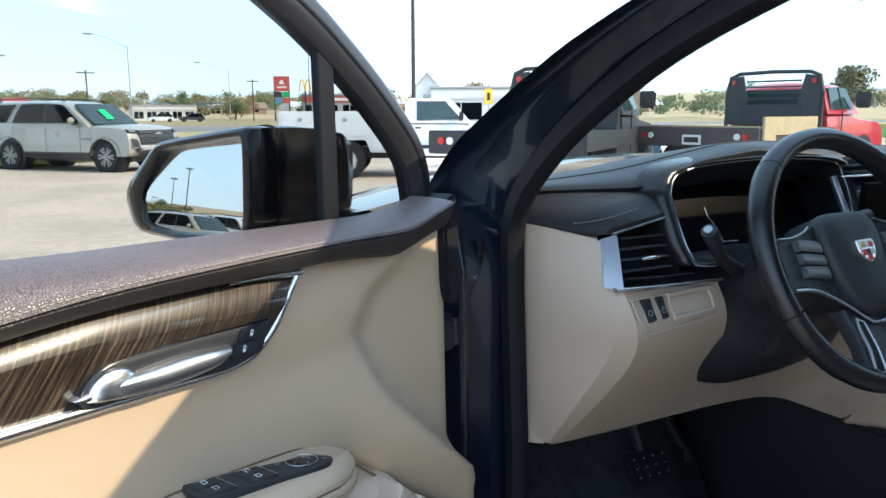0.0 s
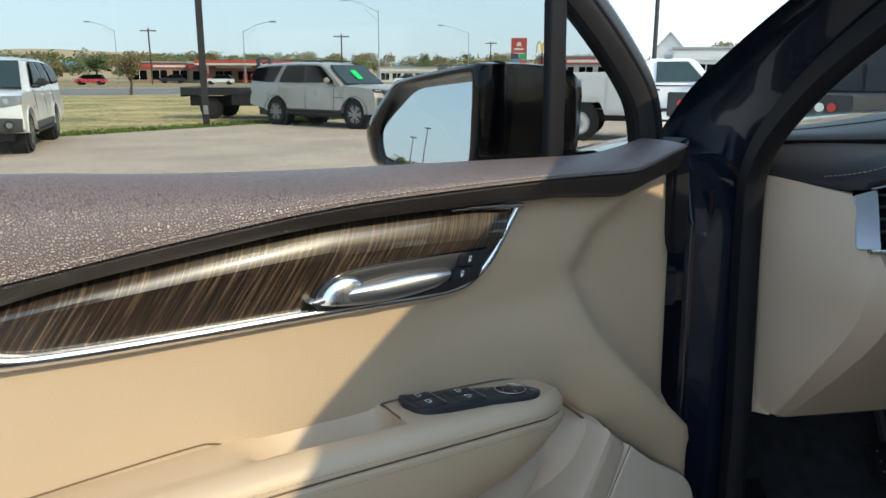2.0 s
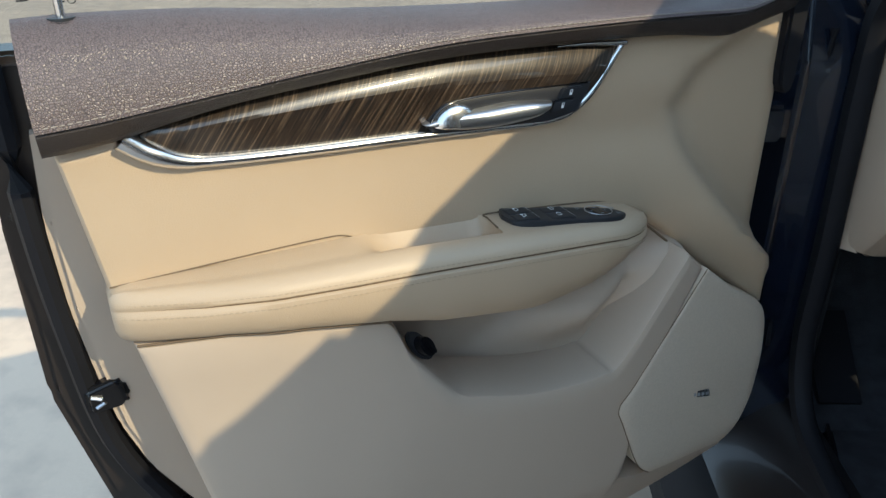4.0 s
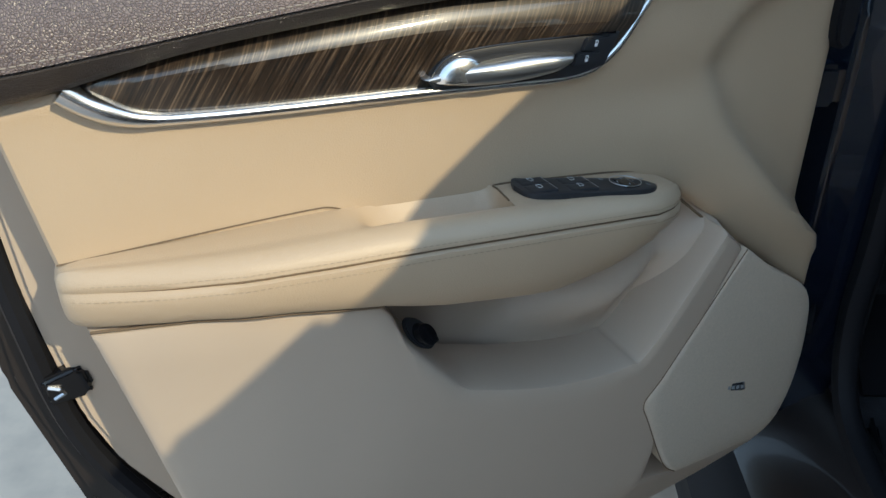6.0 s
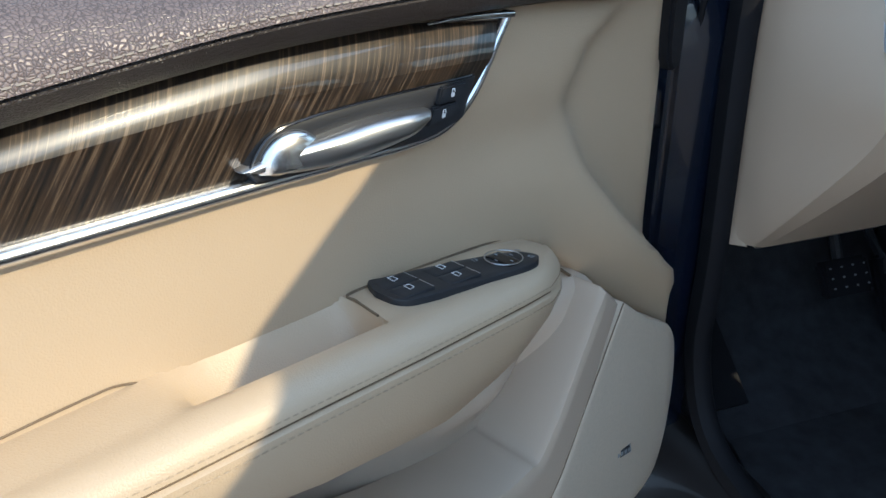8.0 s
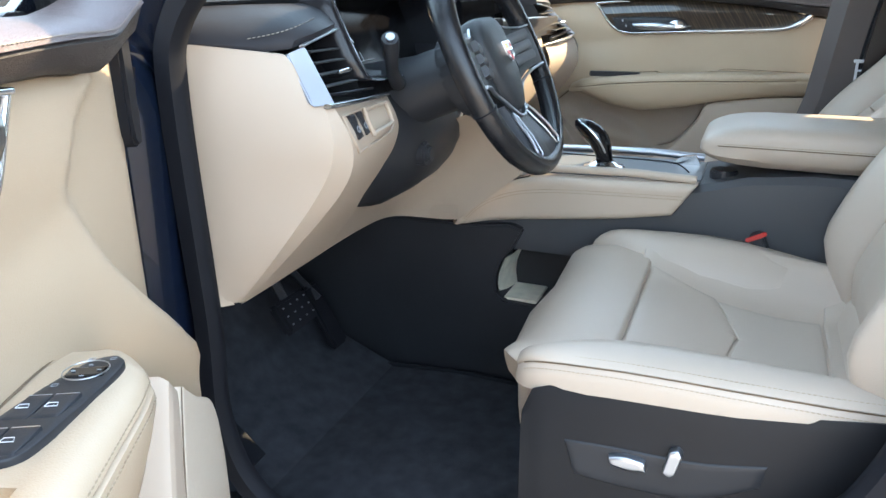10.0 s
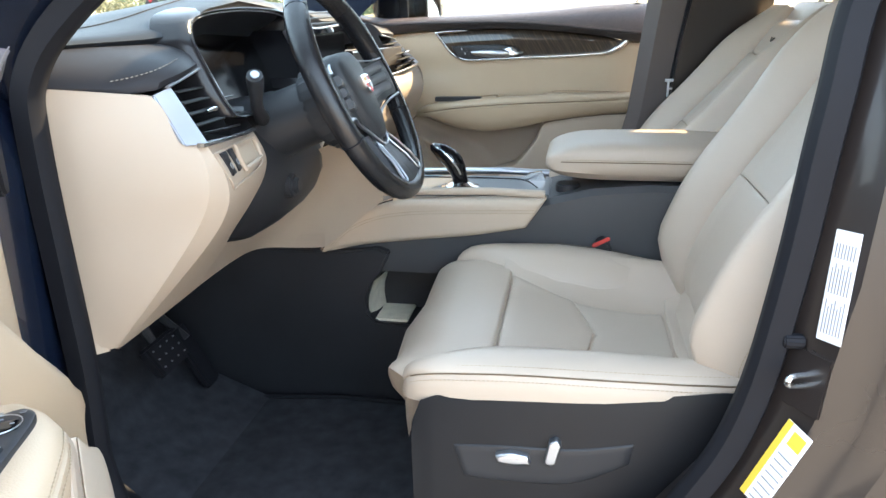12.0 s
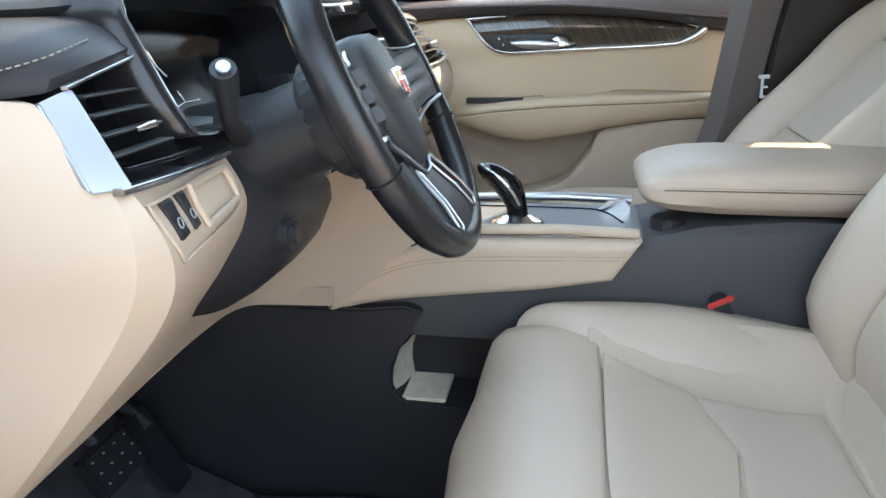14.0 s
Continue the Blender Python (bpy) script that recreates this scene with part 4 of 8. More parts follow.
        rg = part("rear_pane", prism([(-0.14, 1.14), (-0.16, 1.52), (-0.9, 1.52), (-1.15, 1.42), (-1.18, 1.14)], s * 0.715, s * 0.72, "x", 0), SIDEGLASS, C, "tinted rear side pane")
        rg.visible_shadow = False
        flank = [[Vector((s * (x - tuck), y, z)) for x, z in ((0.90, 0.27), (0.945, 0.42), (0.955, 0.62), (0.945, 0.88), (0.90, 1.09), (0.84, 1.16), (0.735, 1.16), (0.735, 0.28))] for y, tuck in ((-1.138, 0.002), (-1.5, 0.02), (-1.8, 0.06), (-1.97, 0.12))]
        part("rear_quarter", loft(flank), PAINT, C, "dark painted rear quarter", angle=35)
        pillar = [[Vector((s * x, y, z)) for x, y in ((x1, y0), (x1, y1), (x0, y1), (x0, y0))] for z, x0, x1, y0, y1 in ((1.15, 0.72, 0.84, -1.20, -1.93), (1.32, 0.67, 0.77, -1.22, -1.84), (1.47, 0.59, 0.67, -1.26, -1.72))]
        part("c_pillar", loft(pillar), PAINT, C, "dark painted rear pillar", angle=35)
        for y in (1.95, -1.0):
            w = part("wheel", disc(0.37, 0.24, 40, 0.03, "x", (s * 0.845, y, 0.07)), RUBBER, C, "black tyre")
            part("wheel_rim", disc(0.24, 0.02, 30, 0.006, "x", (s * 0.968, y, 0.07)), SILVER, w)
    gate = [[Vector((x, y - 0.05 * (1 - (x / 0.85) ** 2), z)) for y, z in ((-1.93, 0.26), (-2.00, 0.40), (-2.03, 0.70), (-2.0, 1.0), (-1.955, 1.15), (-1.91, 1.15), (-1.91, 0.26))] for x in (-0.84, -0.6, -0.3, 0, 0.3, 0.6, 0.84)]
    part("tailgate", loft(gate), PAINT, C, "dark painted tailgate", angle=35)
    rear = [[Vector((x * k, y - 0.04 * (1 - (x / 0.8) ** 2), z)) for x in (-0.80, -0.4, 0, 0.4, 0.80)] + [Vector((x * k, y + 0.012 - 0.04 * (1 - (x / 0.8) ** 2), z - 0.006)) for x in (0.80, 0.4, 0, -0.4, -0.80)] for y, z, k in ((-1.965, 1.14, 1.0), (-1.85, 1.33, 0.92), (-1.69, 1.505, 0.80))]
    part("rear_screen", loft(rear), GLOSSBLK, C, "dark tinted rear screen", angle=35)
    # labels and the striker on the driver's jamb
    jn, jn2 = Vector((-0.56, 0.82, 0.13)).normalized(), Vector((-0.53, 0.78, 0.32)).normalized()

    def on_jamb(c, n, lift, spin):
        return Matrix.Translation(Vector(c) + n * lift) @ n.to_track_quat("Y", "Z").to_matrix().to_4x4() @ Matrix.Rotation(radians(spin), 4, "Y")
    lab_m = on_jamb((-0.747, 0.113, 0.924), jn, 0.0025, 3)
    lb = part("spec_label", box(-0.015, 0.015, -0.0008, 0.0008, -0.060, 0.060, 0.0003, 1), LABELW, C, "white printed specification label", lab_m)
    for k in range(7):
        for z0, z1 in ((-0.052, -0.014 - 0.004 * (k % 3)), (-0.008, 0.020 + 0.005 * (k % 2)), (0.030, 0.046)):
            part("print_bar", box(-0.0115 + 0.0036 * k, -0.0102 + 0.0036 * k, 0.0008, 0.0011, z0, z1, 0), PRINT, lb)
    ty_m = on_jamb((-0.760, 0.148, 0.722), jn2, 0.006, -14)
    ty = part("tyre_label", box(-0.018, 0.018, -0.0008, 0.0008, -0.065, 0.042, 0.0003, 1), LABELW, C, "white and yellow tyre label", ty_m)
    part("yellow_band", box(0.010, 0.018, 0.0008, 0.0011, -0.065, 0.042, 0), LABELY, ty)
    part("print_bar", box(-0.014, 0.004, 0.0008, 0.0012, 0.018, 0.036, 0), LABELY, ty)
    for k in range(8):
        part("print_bar", box(-0.015, 0.006, 0.0008, 0.0012, -0.060 + 0.009 * k, -0.0585 + 0.009 * k, 0), PRINT, ty)
    part("striker_plate", box(-0.03, 0.03, -0.002, 0.002, -0.035, 0.035, 0.0015), JAMB, C, "", on_jamb((-0.741, 0.133, 0.812), jn, 0.002, 0))
    part("striker_loop", tube(curve([Vector((-0.743, 0.131, 0.813)) + jn * a + Vector((0, 0, b)) for a, b in ((0, 0.006), (0.022, 0.0065), (0.030, 0.001), (0.024, -0.005), (0, -0.006))], 18), 0.0036, 8), CHROME, C, "bright steel door striker")
    part("buffer", disc(0.009, 0.022, 14, 0.003, "y", (-0.728, 0.146, 0.852)), RUBBER, C, "black rubber buffer")
    # hinges and check strap
    for z in (0.62, 0.95):
        part("door_hinge", box(-0.845, -0.80, 1.085, 1.13, z - 0.03, z + 0.03, 0.008), PAINT, C, "dark painted door hinge")
    return C


PILLARTRIM = shade("brown_grey_trim", (0.11, 0.09, 0.085), 0.6, dark=0.85, scale=5, bump=0.1, bump_scale=700)
PRINT = shade("grey_print", (0.25, 0.26, 0.28), 0.6, scale=20)
build_body()


# ---- dashboard ----
CREASE_RAIL = [(-0.646, 0.930, 1.108), (-0.664, 0.868, 1.05), (-0.675, 0.850, 1.0), (-0.672, 0.872, 0.945), (-0.677, 0.942, 0.85), (-0.668, 1.024, 0.757)]
FACET_RAIL = [(-0.636, 0.935, 1.104), (-0.655, 0.860, 1.05), (-0.645, 0.838, 0.992), (-0.641, 0.858, 0.935), (-0.645, 0.935, 0.845), (-0.648, 1.028, 0.750)]
FACE_EDGE = [(-0.655, 0.858, 1.046), (-0.645, 0.838, 0.992), (-0.641, 0.858, 0.935)]
BANK_RAIL = [(-0.455, 0.885, 1.037), (-0.447, 0.868, 0.985), (-0.418, 0.908, 0.915), (-0.387, 0.972, 0.838), (-0.387, 1.052, 0.737)]


TOP_LIP_Y = [(-0.71, 1.090), (-0.666, 1.071), (-0.60, 1.028), (-0.54, 0.983), (-0.51, 0.958), (-0.48, 0.945), (-0.44, 0.948), (-0.30, 0.955), (-0.15, 0.950), (-0.11, 0.958), (0.0, 0.965), (0.2, 0.985), (0.5, 1.0), (0.6, 1.03), (0.71, 1.09)]
TOP_LIP_Z = [(-0.71, 1.164), (-0.666, 1.170), (-0.60, 1.172), (-0.54, 1.174), (-0.51, 1.178), (-0.48, 1.194), (-0.44, 1.212), (-0.30, 1.224), (-0.15, 1.210), (-0.11, 1.200), (0.0, 1.208), (0.2, 1.180), (0.5, 1.170), (0.71, 1.164)]
TOP_FOLD_Y = [(-0.71, 1.165), (-0.58, 1.128), (-0.50, 1.09), (-0.45, 1.075), (-0.40, 1.06), (-0.30, 1.045), (-0.20, 1.05), (-0.10, 1.07), (0.1, 1.08), (0.5, 1.10), (0.71, 1.165)]
TOP_FOLD_Z = [(-0.71, 1.172), (-0.58, 1.181), (-0.50, 1.192), (-0.45, 1.201), (-0.40, 1.213), (-0.30, 1.231), (-0.20, 1.233), (-0.10, 1.228), (0.1, 1.215), (0.5, 1.19), (0.71, 1.172)]


def build_dash():
    D = thing("dashboard", "dark upper dashboard over a beige knee bolster with chrome vents", "dashboard")

    # beige bolster: flat outer end, a narrow slanted facet, then the face with the switch bank
    def span(rails, n, ts):
        """Surface through rails of equal length, each pair bridged at the shares ts, so that the edges stay crisp."""
        us = even(n)
        lines = [cr(r, us) for r in rails]
        rows = []
        for a, b in zip(lines, lines[1:]):
            rows += [[p.lerp(q, t) for p, q in zip(a, b)] for t in ts]
        return loft([lines[0]] + rows + [lines[-1]], False, False)
    ts = (0.05, 0.16, 0.35, 0.65, 0.84, 0.95)
    for s in (-1, 1):
        def R(pts):
            return [(-s * x, y, z) for x, y, z in pts]
        shell = span([R([(-0.700, 1.060, 1.122), (-0.700, 1.062, 1.05), (-0.700, 1.063, 0.99), (-0.699, 1.062, 0.93), (-0.697, 1.059, 0.84), (-0.694, 1.054, 0.757)]),
                      R([(-0.690, 1.040, 1.121), (-0.694, 1.036, 1.05), (-0.695, 1.034, 0.99), (-0.695, 1.036, 0.93), (-0.694, 1.042, 0.84), (-0.690, 1.048, 0.757)]),
                      R(CREASE_RAIL), R(FACET_RAIL)], 40, ts)
        face = span([R([(-0.655, 0.858, 1.046)] + FACET_RAIL[2:]), R(BANK_RAIL)], 30, (0.03, 0.1, 0.25, 0.5, 0.75, 0.9, 0.97))
        under = span([R([(-0.694, 1.054, 0.757), (-0.668, 1.024, 0.757), (-0.648, 1.028, 0.750), (-0.50, 1.045, 0.739), (-0.385, 1.052, 0.737)]), R([(-0.694, 1.13, 0.765), (-0.668, 1.13, 0.765), (-0.648, 1.13, 0.76), (-0.50, 1.13, 0.75), (-0.385, 1.13, 0.75)])], 16, (0.1, 0.5))
        top = span([R([(-0.700, 1.060, 1.122), (-0.690, 1.040, 1.121), (-0.646, 0.930, 1.108)]), R([(-0.700, 1.12, 1.122), (-0.66, 1.12, 1.121), (-0.50, 1.12, 1.108)])], 8, (0.5,))
        bolster = part("knee_bolster", join(shell, face, under, top), BEIGE_PL, D, "beige moulded outer dash bolster", angle=24)
        flange = span([R([(-0.702, 1.058, 0.86), (-0.701, 1.056, 0.80), (-0.699, 1.053, 0.7545)]), R([(-0.694, 1.046, 0.86), (-0.690, 1.040, 0.79), (-0.671, 1.027, 0.7545)]), R([(-0.694, 1.08, 0.86), (-0.69, 1.09, 0.79), (-0.671, 1.09, 0.7545)])], 8, (0.1, 0.5, 0.9))
        part("bolster_flange", flange, BEIGE_PL, bolster)
    # beige panel sweeping from the bolster round to the console
    tops = [(-0.387, 0.968, 0.842), (-0.35, 0.942, 0.877), (-0.31, 0.905, 0.92), (-0.25, 0.872, 0.955), (-0.18, 0.842, 0.965), (-0.13, 0.815, 0.955), (-0.112, 0.790, 0.90), (-0.112, 0.772, 0.838)]
    lows = [(-0.387, 1.052, 0.737), (-0.30, 1.056, 0.735), (-0.22, 1.058, 0.732), (-0.155, 1.055, 0.729), (-0.118, 1.035, 0.727), (-0.110, 0.99, 0.727), (-0.114, 0.94, 0.73), (-0.123, 0.898, 0.736)]
    knee = span([tops, lows], 40, (0.1, 0.2, 0.35, 0.5, 0.65, 0.8, 0.9))
    for v in knee.verts:
        v.co.y += 0.012 * math.sin(math.pi * min(1, max(0, (0.965 - v.co.z) / 0.235))) * step(-0.12, -0.2, v.co.x)
    lip = span([lows, [(x, y + 0.05 * step(-0.13, -0.2, x), z + 0.03) for x, y, z in lows]], 40, (0.3,))
    part("knee_panel", join(knee, lip), BEIGE_PL, D, "beige panel sweeping from the column to the console", angle=60)
    part("passenger_bolster", loft([[Vector((x, y, z)) for y, z in ((0.95, 1.10), (0.90, 1.06), (0.885, 1.0), (0.90, 0.92), (0.97, 0.80), (1.06, 0.745), (1.15, 0.76), (1.15, 1.10))] for x in (0.16, 0.2, 0.35, 0.47)]), BEIGE_PL, D, "beige passenger side bolster", angle=40)

    # leather panel over the vent: its low edge on the bolster and the vent, a lip, then up to the recess below the top
    for s in (-1, 1):
        band = []
        for low, lip, rear in (((0.702, 1.072, 1.120), (0.702, 1.074, 1.128), (0.700, 1.092, 1.158)), ((0.680, 1.030, 1.117), (0.680, 1.030, 1.124), (0.672, 1.076, 1.163)), ((0.649, 0.964, 1.110), (0.649, 0.965, 1.121), (0.645, 1.060, 1.166)), ((0.630, 0.930, 1.114), (0.627, 0.930, 1.132), (0.605, 1.030, 1.167)), ((0.604, 0.915, 1.123), (0.600, 0.917, 1.139), (0.570, 1.003, 1.167)), ((0.560, 0.918, 1.130), (0.560, 0.921, 1.143), (0.540, 0.982, 1.167)), ((0.520, 0.928, 1.134), (0.520, 0.932, 1.145), (0.512, 0.962, 1.167))):
            lo, li, re = (Vector((s * x, y, z)) for x, y, z in (low, lip, rear))
            band.append([Vector((lo.x, 1.11, 1.09)), lo + Vector((0, 0.02, -0.004)), lo, lo.lerp(li, 0.55) - Vector((0, 0.004, 0)), li, li.lerp(re, 0.12) + Vector((0, 0, 0.003)), li.lerp(re, 0.5) + Vector((0, 0, 0.004)), re, Vector((re.x, re.y + 0.02, re.z - 0.012)), Vector((lo.x, 1.12, 1.14))])
        pad = part("vent_pad", loft(band), BLUEBLK, D, "dark stitched leather pad over the vent", angle=32)
        part("stitching", stitches(curve([Vector((s * x, y, z)) for x, y, z in ((0.653, 0.980, 1.127), (0.640, 0.958, 1.131), (0.624, 0.936, 1.1375), (0.604, 0.925, 1.1445), (0.575, 0.928, 1.149))], 24), 0.0062, 0.0042, 0.0008), THREAD, pad)
    # soft top: lip over the panel and the instruments, a rolled front, a crease, then flat to the windscreen
    xs = [-0.71 + 1.42 * i / 70 for i in range(71)]
    topsec, fold = [], []
    for x in xs:
        ly, lz = lerp_table(TOP_LIP_Y, x), lerp_table(TOP_LIP_Z, x)
        ky, kz = lerp_table(TOP_FOLD_Y, x), lerp_table(TOP_FOLD_Z, x)
        d, r = ky - ly, kz - lz
        fold.append(Vector((x, ky, kz + 0.0004)))
        topsec.append([Vector((x, y, z)) for y, z in ((ly + 0.05, lz - 0.03), (ly + 0.006, lz - 0.007), (ly, lz), (ly + 0.05 * d, lz + 0.22 * r + 0.003), (ly + 0.22 * d, lz + 0.55 * r + 0.004), (ly + 0.55 * d, lz + 0.86 * r + 0.003), (ky, kz), (ky + 0.01, kz + 0.001), (1.22, kz * 0.6 + 1.172 * 0.4), (1.36, 1.140 + 0.15 * (kz - 1.17)), (1.52, 1.085), (1.52, 1.04), (1.14, 1.04))])
    part("top_pad", loft(topsec), DASHTOP, D, "dark soft dashboard top", angle=38)
    part("top_seam", tube(fold, 0.0011, 5), RUBBER, D)
    part("dash_core", box(-0.68, 0.68, 1.12, 1.40, 0.95, 1.12, 0.01), BLACKPL, D)

    # side vents: broad chrome frame, dark throat, slats
    for s in (-1, 1):
        sx = -1 if s > 0 else 1
        def q(x, y, z):
            return Vector((sx * x, y, z))
        fr = loft([[q(0.638, 0.945, 1.103), q(0.645, 0.927, 1.108), q(0.623, 0.913, 1.117), q(0.617, 0.930, 1.112)], [q(0.664, 0.892, 1.052), q(0.673, 0.876, 1.048), q(0.658, 0.851, 1.050), q(0.650, 0.868, 1.053)]])
        part("vent_frame", bevelled(fr, 0.0015), SATIN, D, "broad satin chrome vent frame")
        part("vent_sill", sweep([q(0.668, 0.858, 1.049), q(0.60, 0.855, 1.046), q(0.54, 0.862, 1.042), q(0.447, 0.885, 1.035)], rrect(0.010, 0.006, 0.5)), CHROME, D, "chrome strip below the vent")
        part("vent_sill_inner", sweep([q(0.645, 0.868, 1.060), q(0.58, 0.870, 1.056), q(0.505, 0.884, 1.050)], rrect(0.010, 0.004, 0.5)), GLOSSBLK, D)
        part("vent_head", sweep([q(0.628, 0.916, 1.117), q(0.59, 0.916, 1.124), q(0.52, 0.924, 1.133)], rrect(0.006, 0.003, 0.5)), SILVER, D)
        part("vent_throat", mesh_of([q(0.626, 0.925, 1.114), q(0.655, 0.872, 1.046), q(0.520, 0.885, 1.036), q(0.520, 0.935, 1.132), q(0.60, 0.985, 1.115), q(0.62, 0.96, 1.05), q(0.520, 0.96, 1.04), q(0.520, 0.985, 1.125)], [(0, 1, 5, 4), (1, 2, 6, 5), (2, 3, 7, 6), (3, 0, 4, 7), (4, 5, 6, 7)]), VENTBLK, D)
        for k in range(4):
            z = 1.069 + 0.0135 * k
            part("vent_slat", sweep([q(0.646 - 0.008 * k, 0.878 + 0.0115 * k, z), q(0.545 - 0.004 * k, 0.888 + 0.0115 * k, z - 0.003)], rrect(0.014, 0.0022, 0.8)), VENTBLK, D)
        part("vent_tab", sweep([q(0.610, 0.874, 1.084), q(0.594, 0.870, 1.086), q(0.578, 0.875, 1.084)], rrect(0.008, 0.006, 0.8), sizes=[0.6, 1, 0.6]), CHROME, D, "small chrome vent tab")
    # switch box on the bolster
    def on_face(x, z, h):
        za, zb = ([(p[2], p[1]) for p in reversed(r)] for r in (FACE_EDGE, BANK_RAIL))
        t = (x + 0.648) / (0.648 - 0.452)
        return Vector((x, lerp_table(za, z) * (1 - t) + lerp_table(zb, z) * t - h - 0.0035, z))
    bank = curve([(-0.648, 1.034), (-0.58, 1.032), (-0.50, 1.029), (-0.470, 1.024), (-0.466, 1.008), (-0.480, 0.990), (-0.52, 0.985), (-0.60, 0.983), (-0.628, 0.987), (-0.648, 1.034)], 60)[:-1]
    part("switch_bank_rim", tube([on_face(q[0], q[1], 0.0002) for q in bank], 0.0018, 8, True, (0, -1, 0)), BEIGE_PL, D, "beige raised rim of the switch bank")
    for x0, x1 in ((-0.630, -0.611), (-0.600, -0.585)):
        key = part("dash_switch", patch([(x0, 1.032), (x1, 1.031)], [(x0 + 0.008, 1.000), (x1 + 0.006, 1.001)], lambda x, z: 0.0022 + 0.06 * abs(z - 1.016), on_face, 8, 6, 0.002, 0.006), BLACKPL, D, "black dash switch with grey mark")
        part("switch_mark", tube([on_face((x0 + x1) / 2 + 0.003 + 0.004 * math.cos(a * 0.7854), 1.013 + 0.004 * math.sin(a * 0.7854), 0.0040) for a in range(8)], 0.0006, 4, True, (0, -1, 0)), DIMMARK, key)
    tray = part("coin_tray", patch([(-0.572, 1.029), (-0.488, 1.026)], [(-0.566, 1.001), (-0.486, 0.999)], lambda x, z: 0.0008, on_face, 8, 4, 0.001, 0.004), TRAYBEIGE, D, "small beige recessed tray")
    part("tray_rim", tube([on_face(x, z, 0.003) for x, z in ((-0.576, 1.031), (-0.525, 1.030), (-0.486, 1.028), (-0.480, 1.015), (-0.482, 0.998), (-0.52, 0.997), (-0.568, 0.998), (-0.573, 1.015))], 0.0036, 6, True, (0, -1, 0)), BEIGE_PL, tray)

    # instrument cluster
    cl = curve([(-0.503, 1.165), (-0.503, 1.12), (-0.497, 1.078), (-0.470, 1.060), (-0.30, 1.053), (-0.165, 1.058), (-0.135, 1.075), (-0.112, 1.12), (-0.108, 1.17), (-0.13, 1.198), (-0.30, 1.208), (-0.465, 1.198), (-0.503, 1.165)], 60)[:-1]

    def brow(z):
        return 0.895 + 0.46 * (z - 1.075)
    part("cluster_face", mesh_of([Vector((q.x, brow(q.y) + 0.085, q.y)) for q in cl], [tuple(range(60))]), CLUSTERBLK, D, "dark instrument display")
    part("cluster_trim", tube([Vector((q.x, brow(q.y), q.y)) for q in cl], 0.0010, 6, True), SILVER, D, "thin silver line round the instruments")
    hs = []
    for grow, dy in ((1.0, 0.085), (1.0, 0.003), (1.02, -0.003), (1.06, -0.006), (1.10, -0.002), (1.125, 0.012), (1.135, 0.05)):
        hs.append([Vector((-0.30 + (q.x + 0.30) * grow, brow(q.y) + dy, 1.13 + (q.y - 1.13) * (grow if q.y > 1.1 else 1 + (grow - 1) * 0.5))) for q in cl])
    part("cluster_hood", loft(hs, True, False), HOODBLK, D, "black instrument surround", angle=60)
    for p in ([(-0.368, 1.128), (-0.366, 1.112), (-0.357, 1.100)], [(-0.385, 1.066), (-0.35, 1.071), (-0.315, 1.070)], [(-0.352, 1.084), (-0.348, 1.072)]):
        part("gauge_mark", tube([Vector((x, brow(z) + 0.083, z)) for x, z in p], 0.0006, 4), WHITEMARK, D)

    # centre stack with screen and vents
    part("centre_fascia", loft([[Vector((x, y, z)) for x in (-0.13, -0.12, 0.12, 0.13)] + [Vector((x, 1.05, z)) for x in (0.13, -0.13)] for y, z in ((0.955, 1.17), (0.925, 1.13), (0.90, 1.05), (0.89, 0.97), (0.915, 0.90), (0.95, 0.83))]), GLOSSBLK, D, "gloss black centre stack", angle=30)
    part("centre_screen", prism([(-0.10, 1.06), (0.10, 1.06), (0.10, 1.16), (-0.10, 1.16)], 0.90, 0.912, "y", 0.003), CLUSTERBLK, D, "dark touch screen")
    for x in (-0.128, 0.128):
        part("stack_trim", sweep([Vector((x, 0.945, 1.17)), Vector((x, 0.90, 1.08)), Vector((x * 0.95, 0.89, 0.96)), Vector((x * 0.85, 0.95, 0.84))], rrect(0.012, 0.012, 0.6)), SILVER, D, "satin silver centre trim")
    part("stack_trim", sweep([Vector((-0.12, 0.89, 1.045)), Vector((0, 0.886, 1.04)), Vector((0.12, 0.89, 1.045))], rrect(0.012, 0.008, 0.6)), SILVER, D)
    for k, x in enumerate((-0.07, 0.07)):
        part("climate_knob", disc(0.016, 0.02, 20, 0.003, "y", (x, 0.872, 0.995)), CHROME, D, "chrome ringed climate knob")
    for k in range(3):
        part("centre_vent_slat", sweep([Vector((-0.11, 0.93 + 0.0 * k, 1.178 + 0.011 * k)), Vector((0.11, 0.93, 1.178 + 0.011 * k))], rrect(0.02, 0.003, 0.8)), BLACKPL, D)
    part("centre_vent_chrome", sweep([Vector((-0.135, 0.925, 1.172)), Vector((0, 0.918, 1.170)), Vector((0.135, 0.925, 1.172))], rrect(0.008, 0.005, 0.8)), CHROME, D)
    part("dash_wood_strip", sweep([Vector((0.14, 0.905, 1.09)), Vector((0.35, 0.895, 1.085)), Vector((0.62, 0.905, 1.075))], rrect(0.02, 0.05, 0.5)), WOOD, D, "dark wood dash strip")

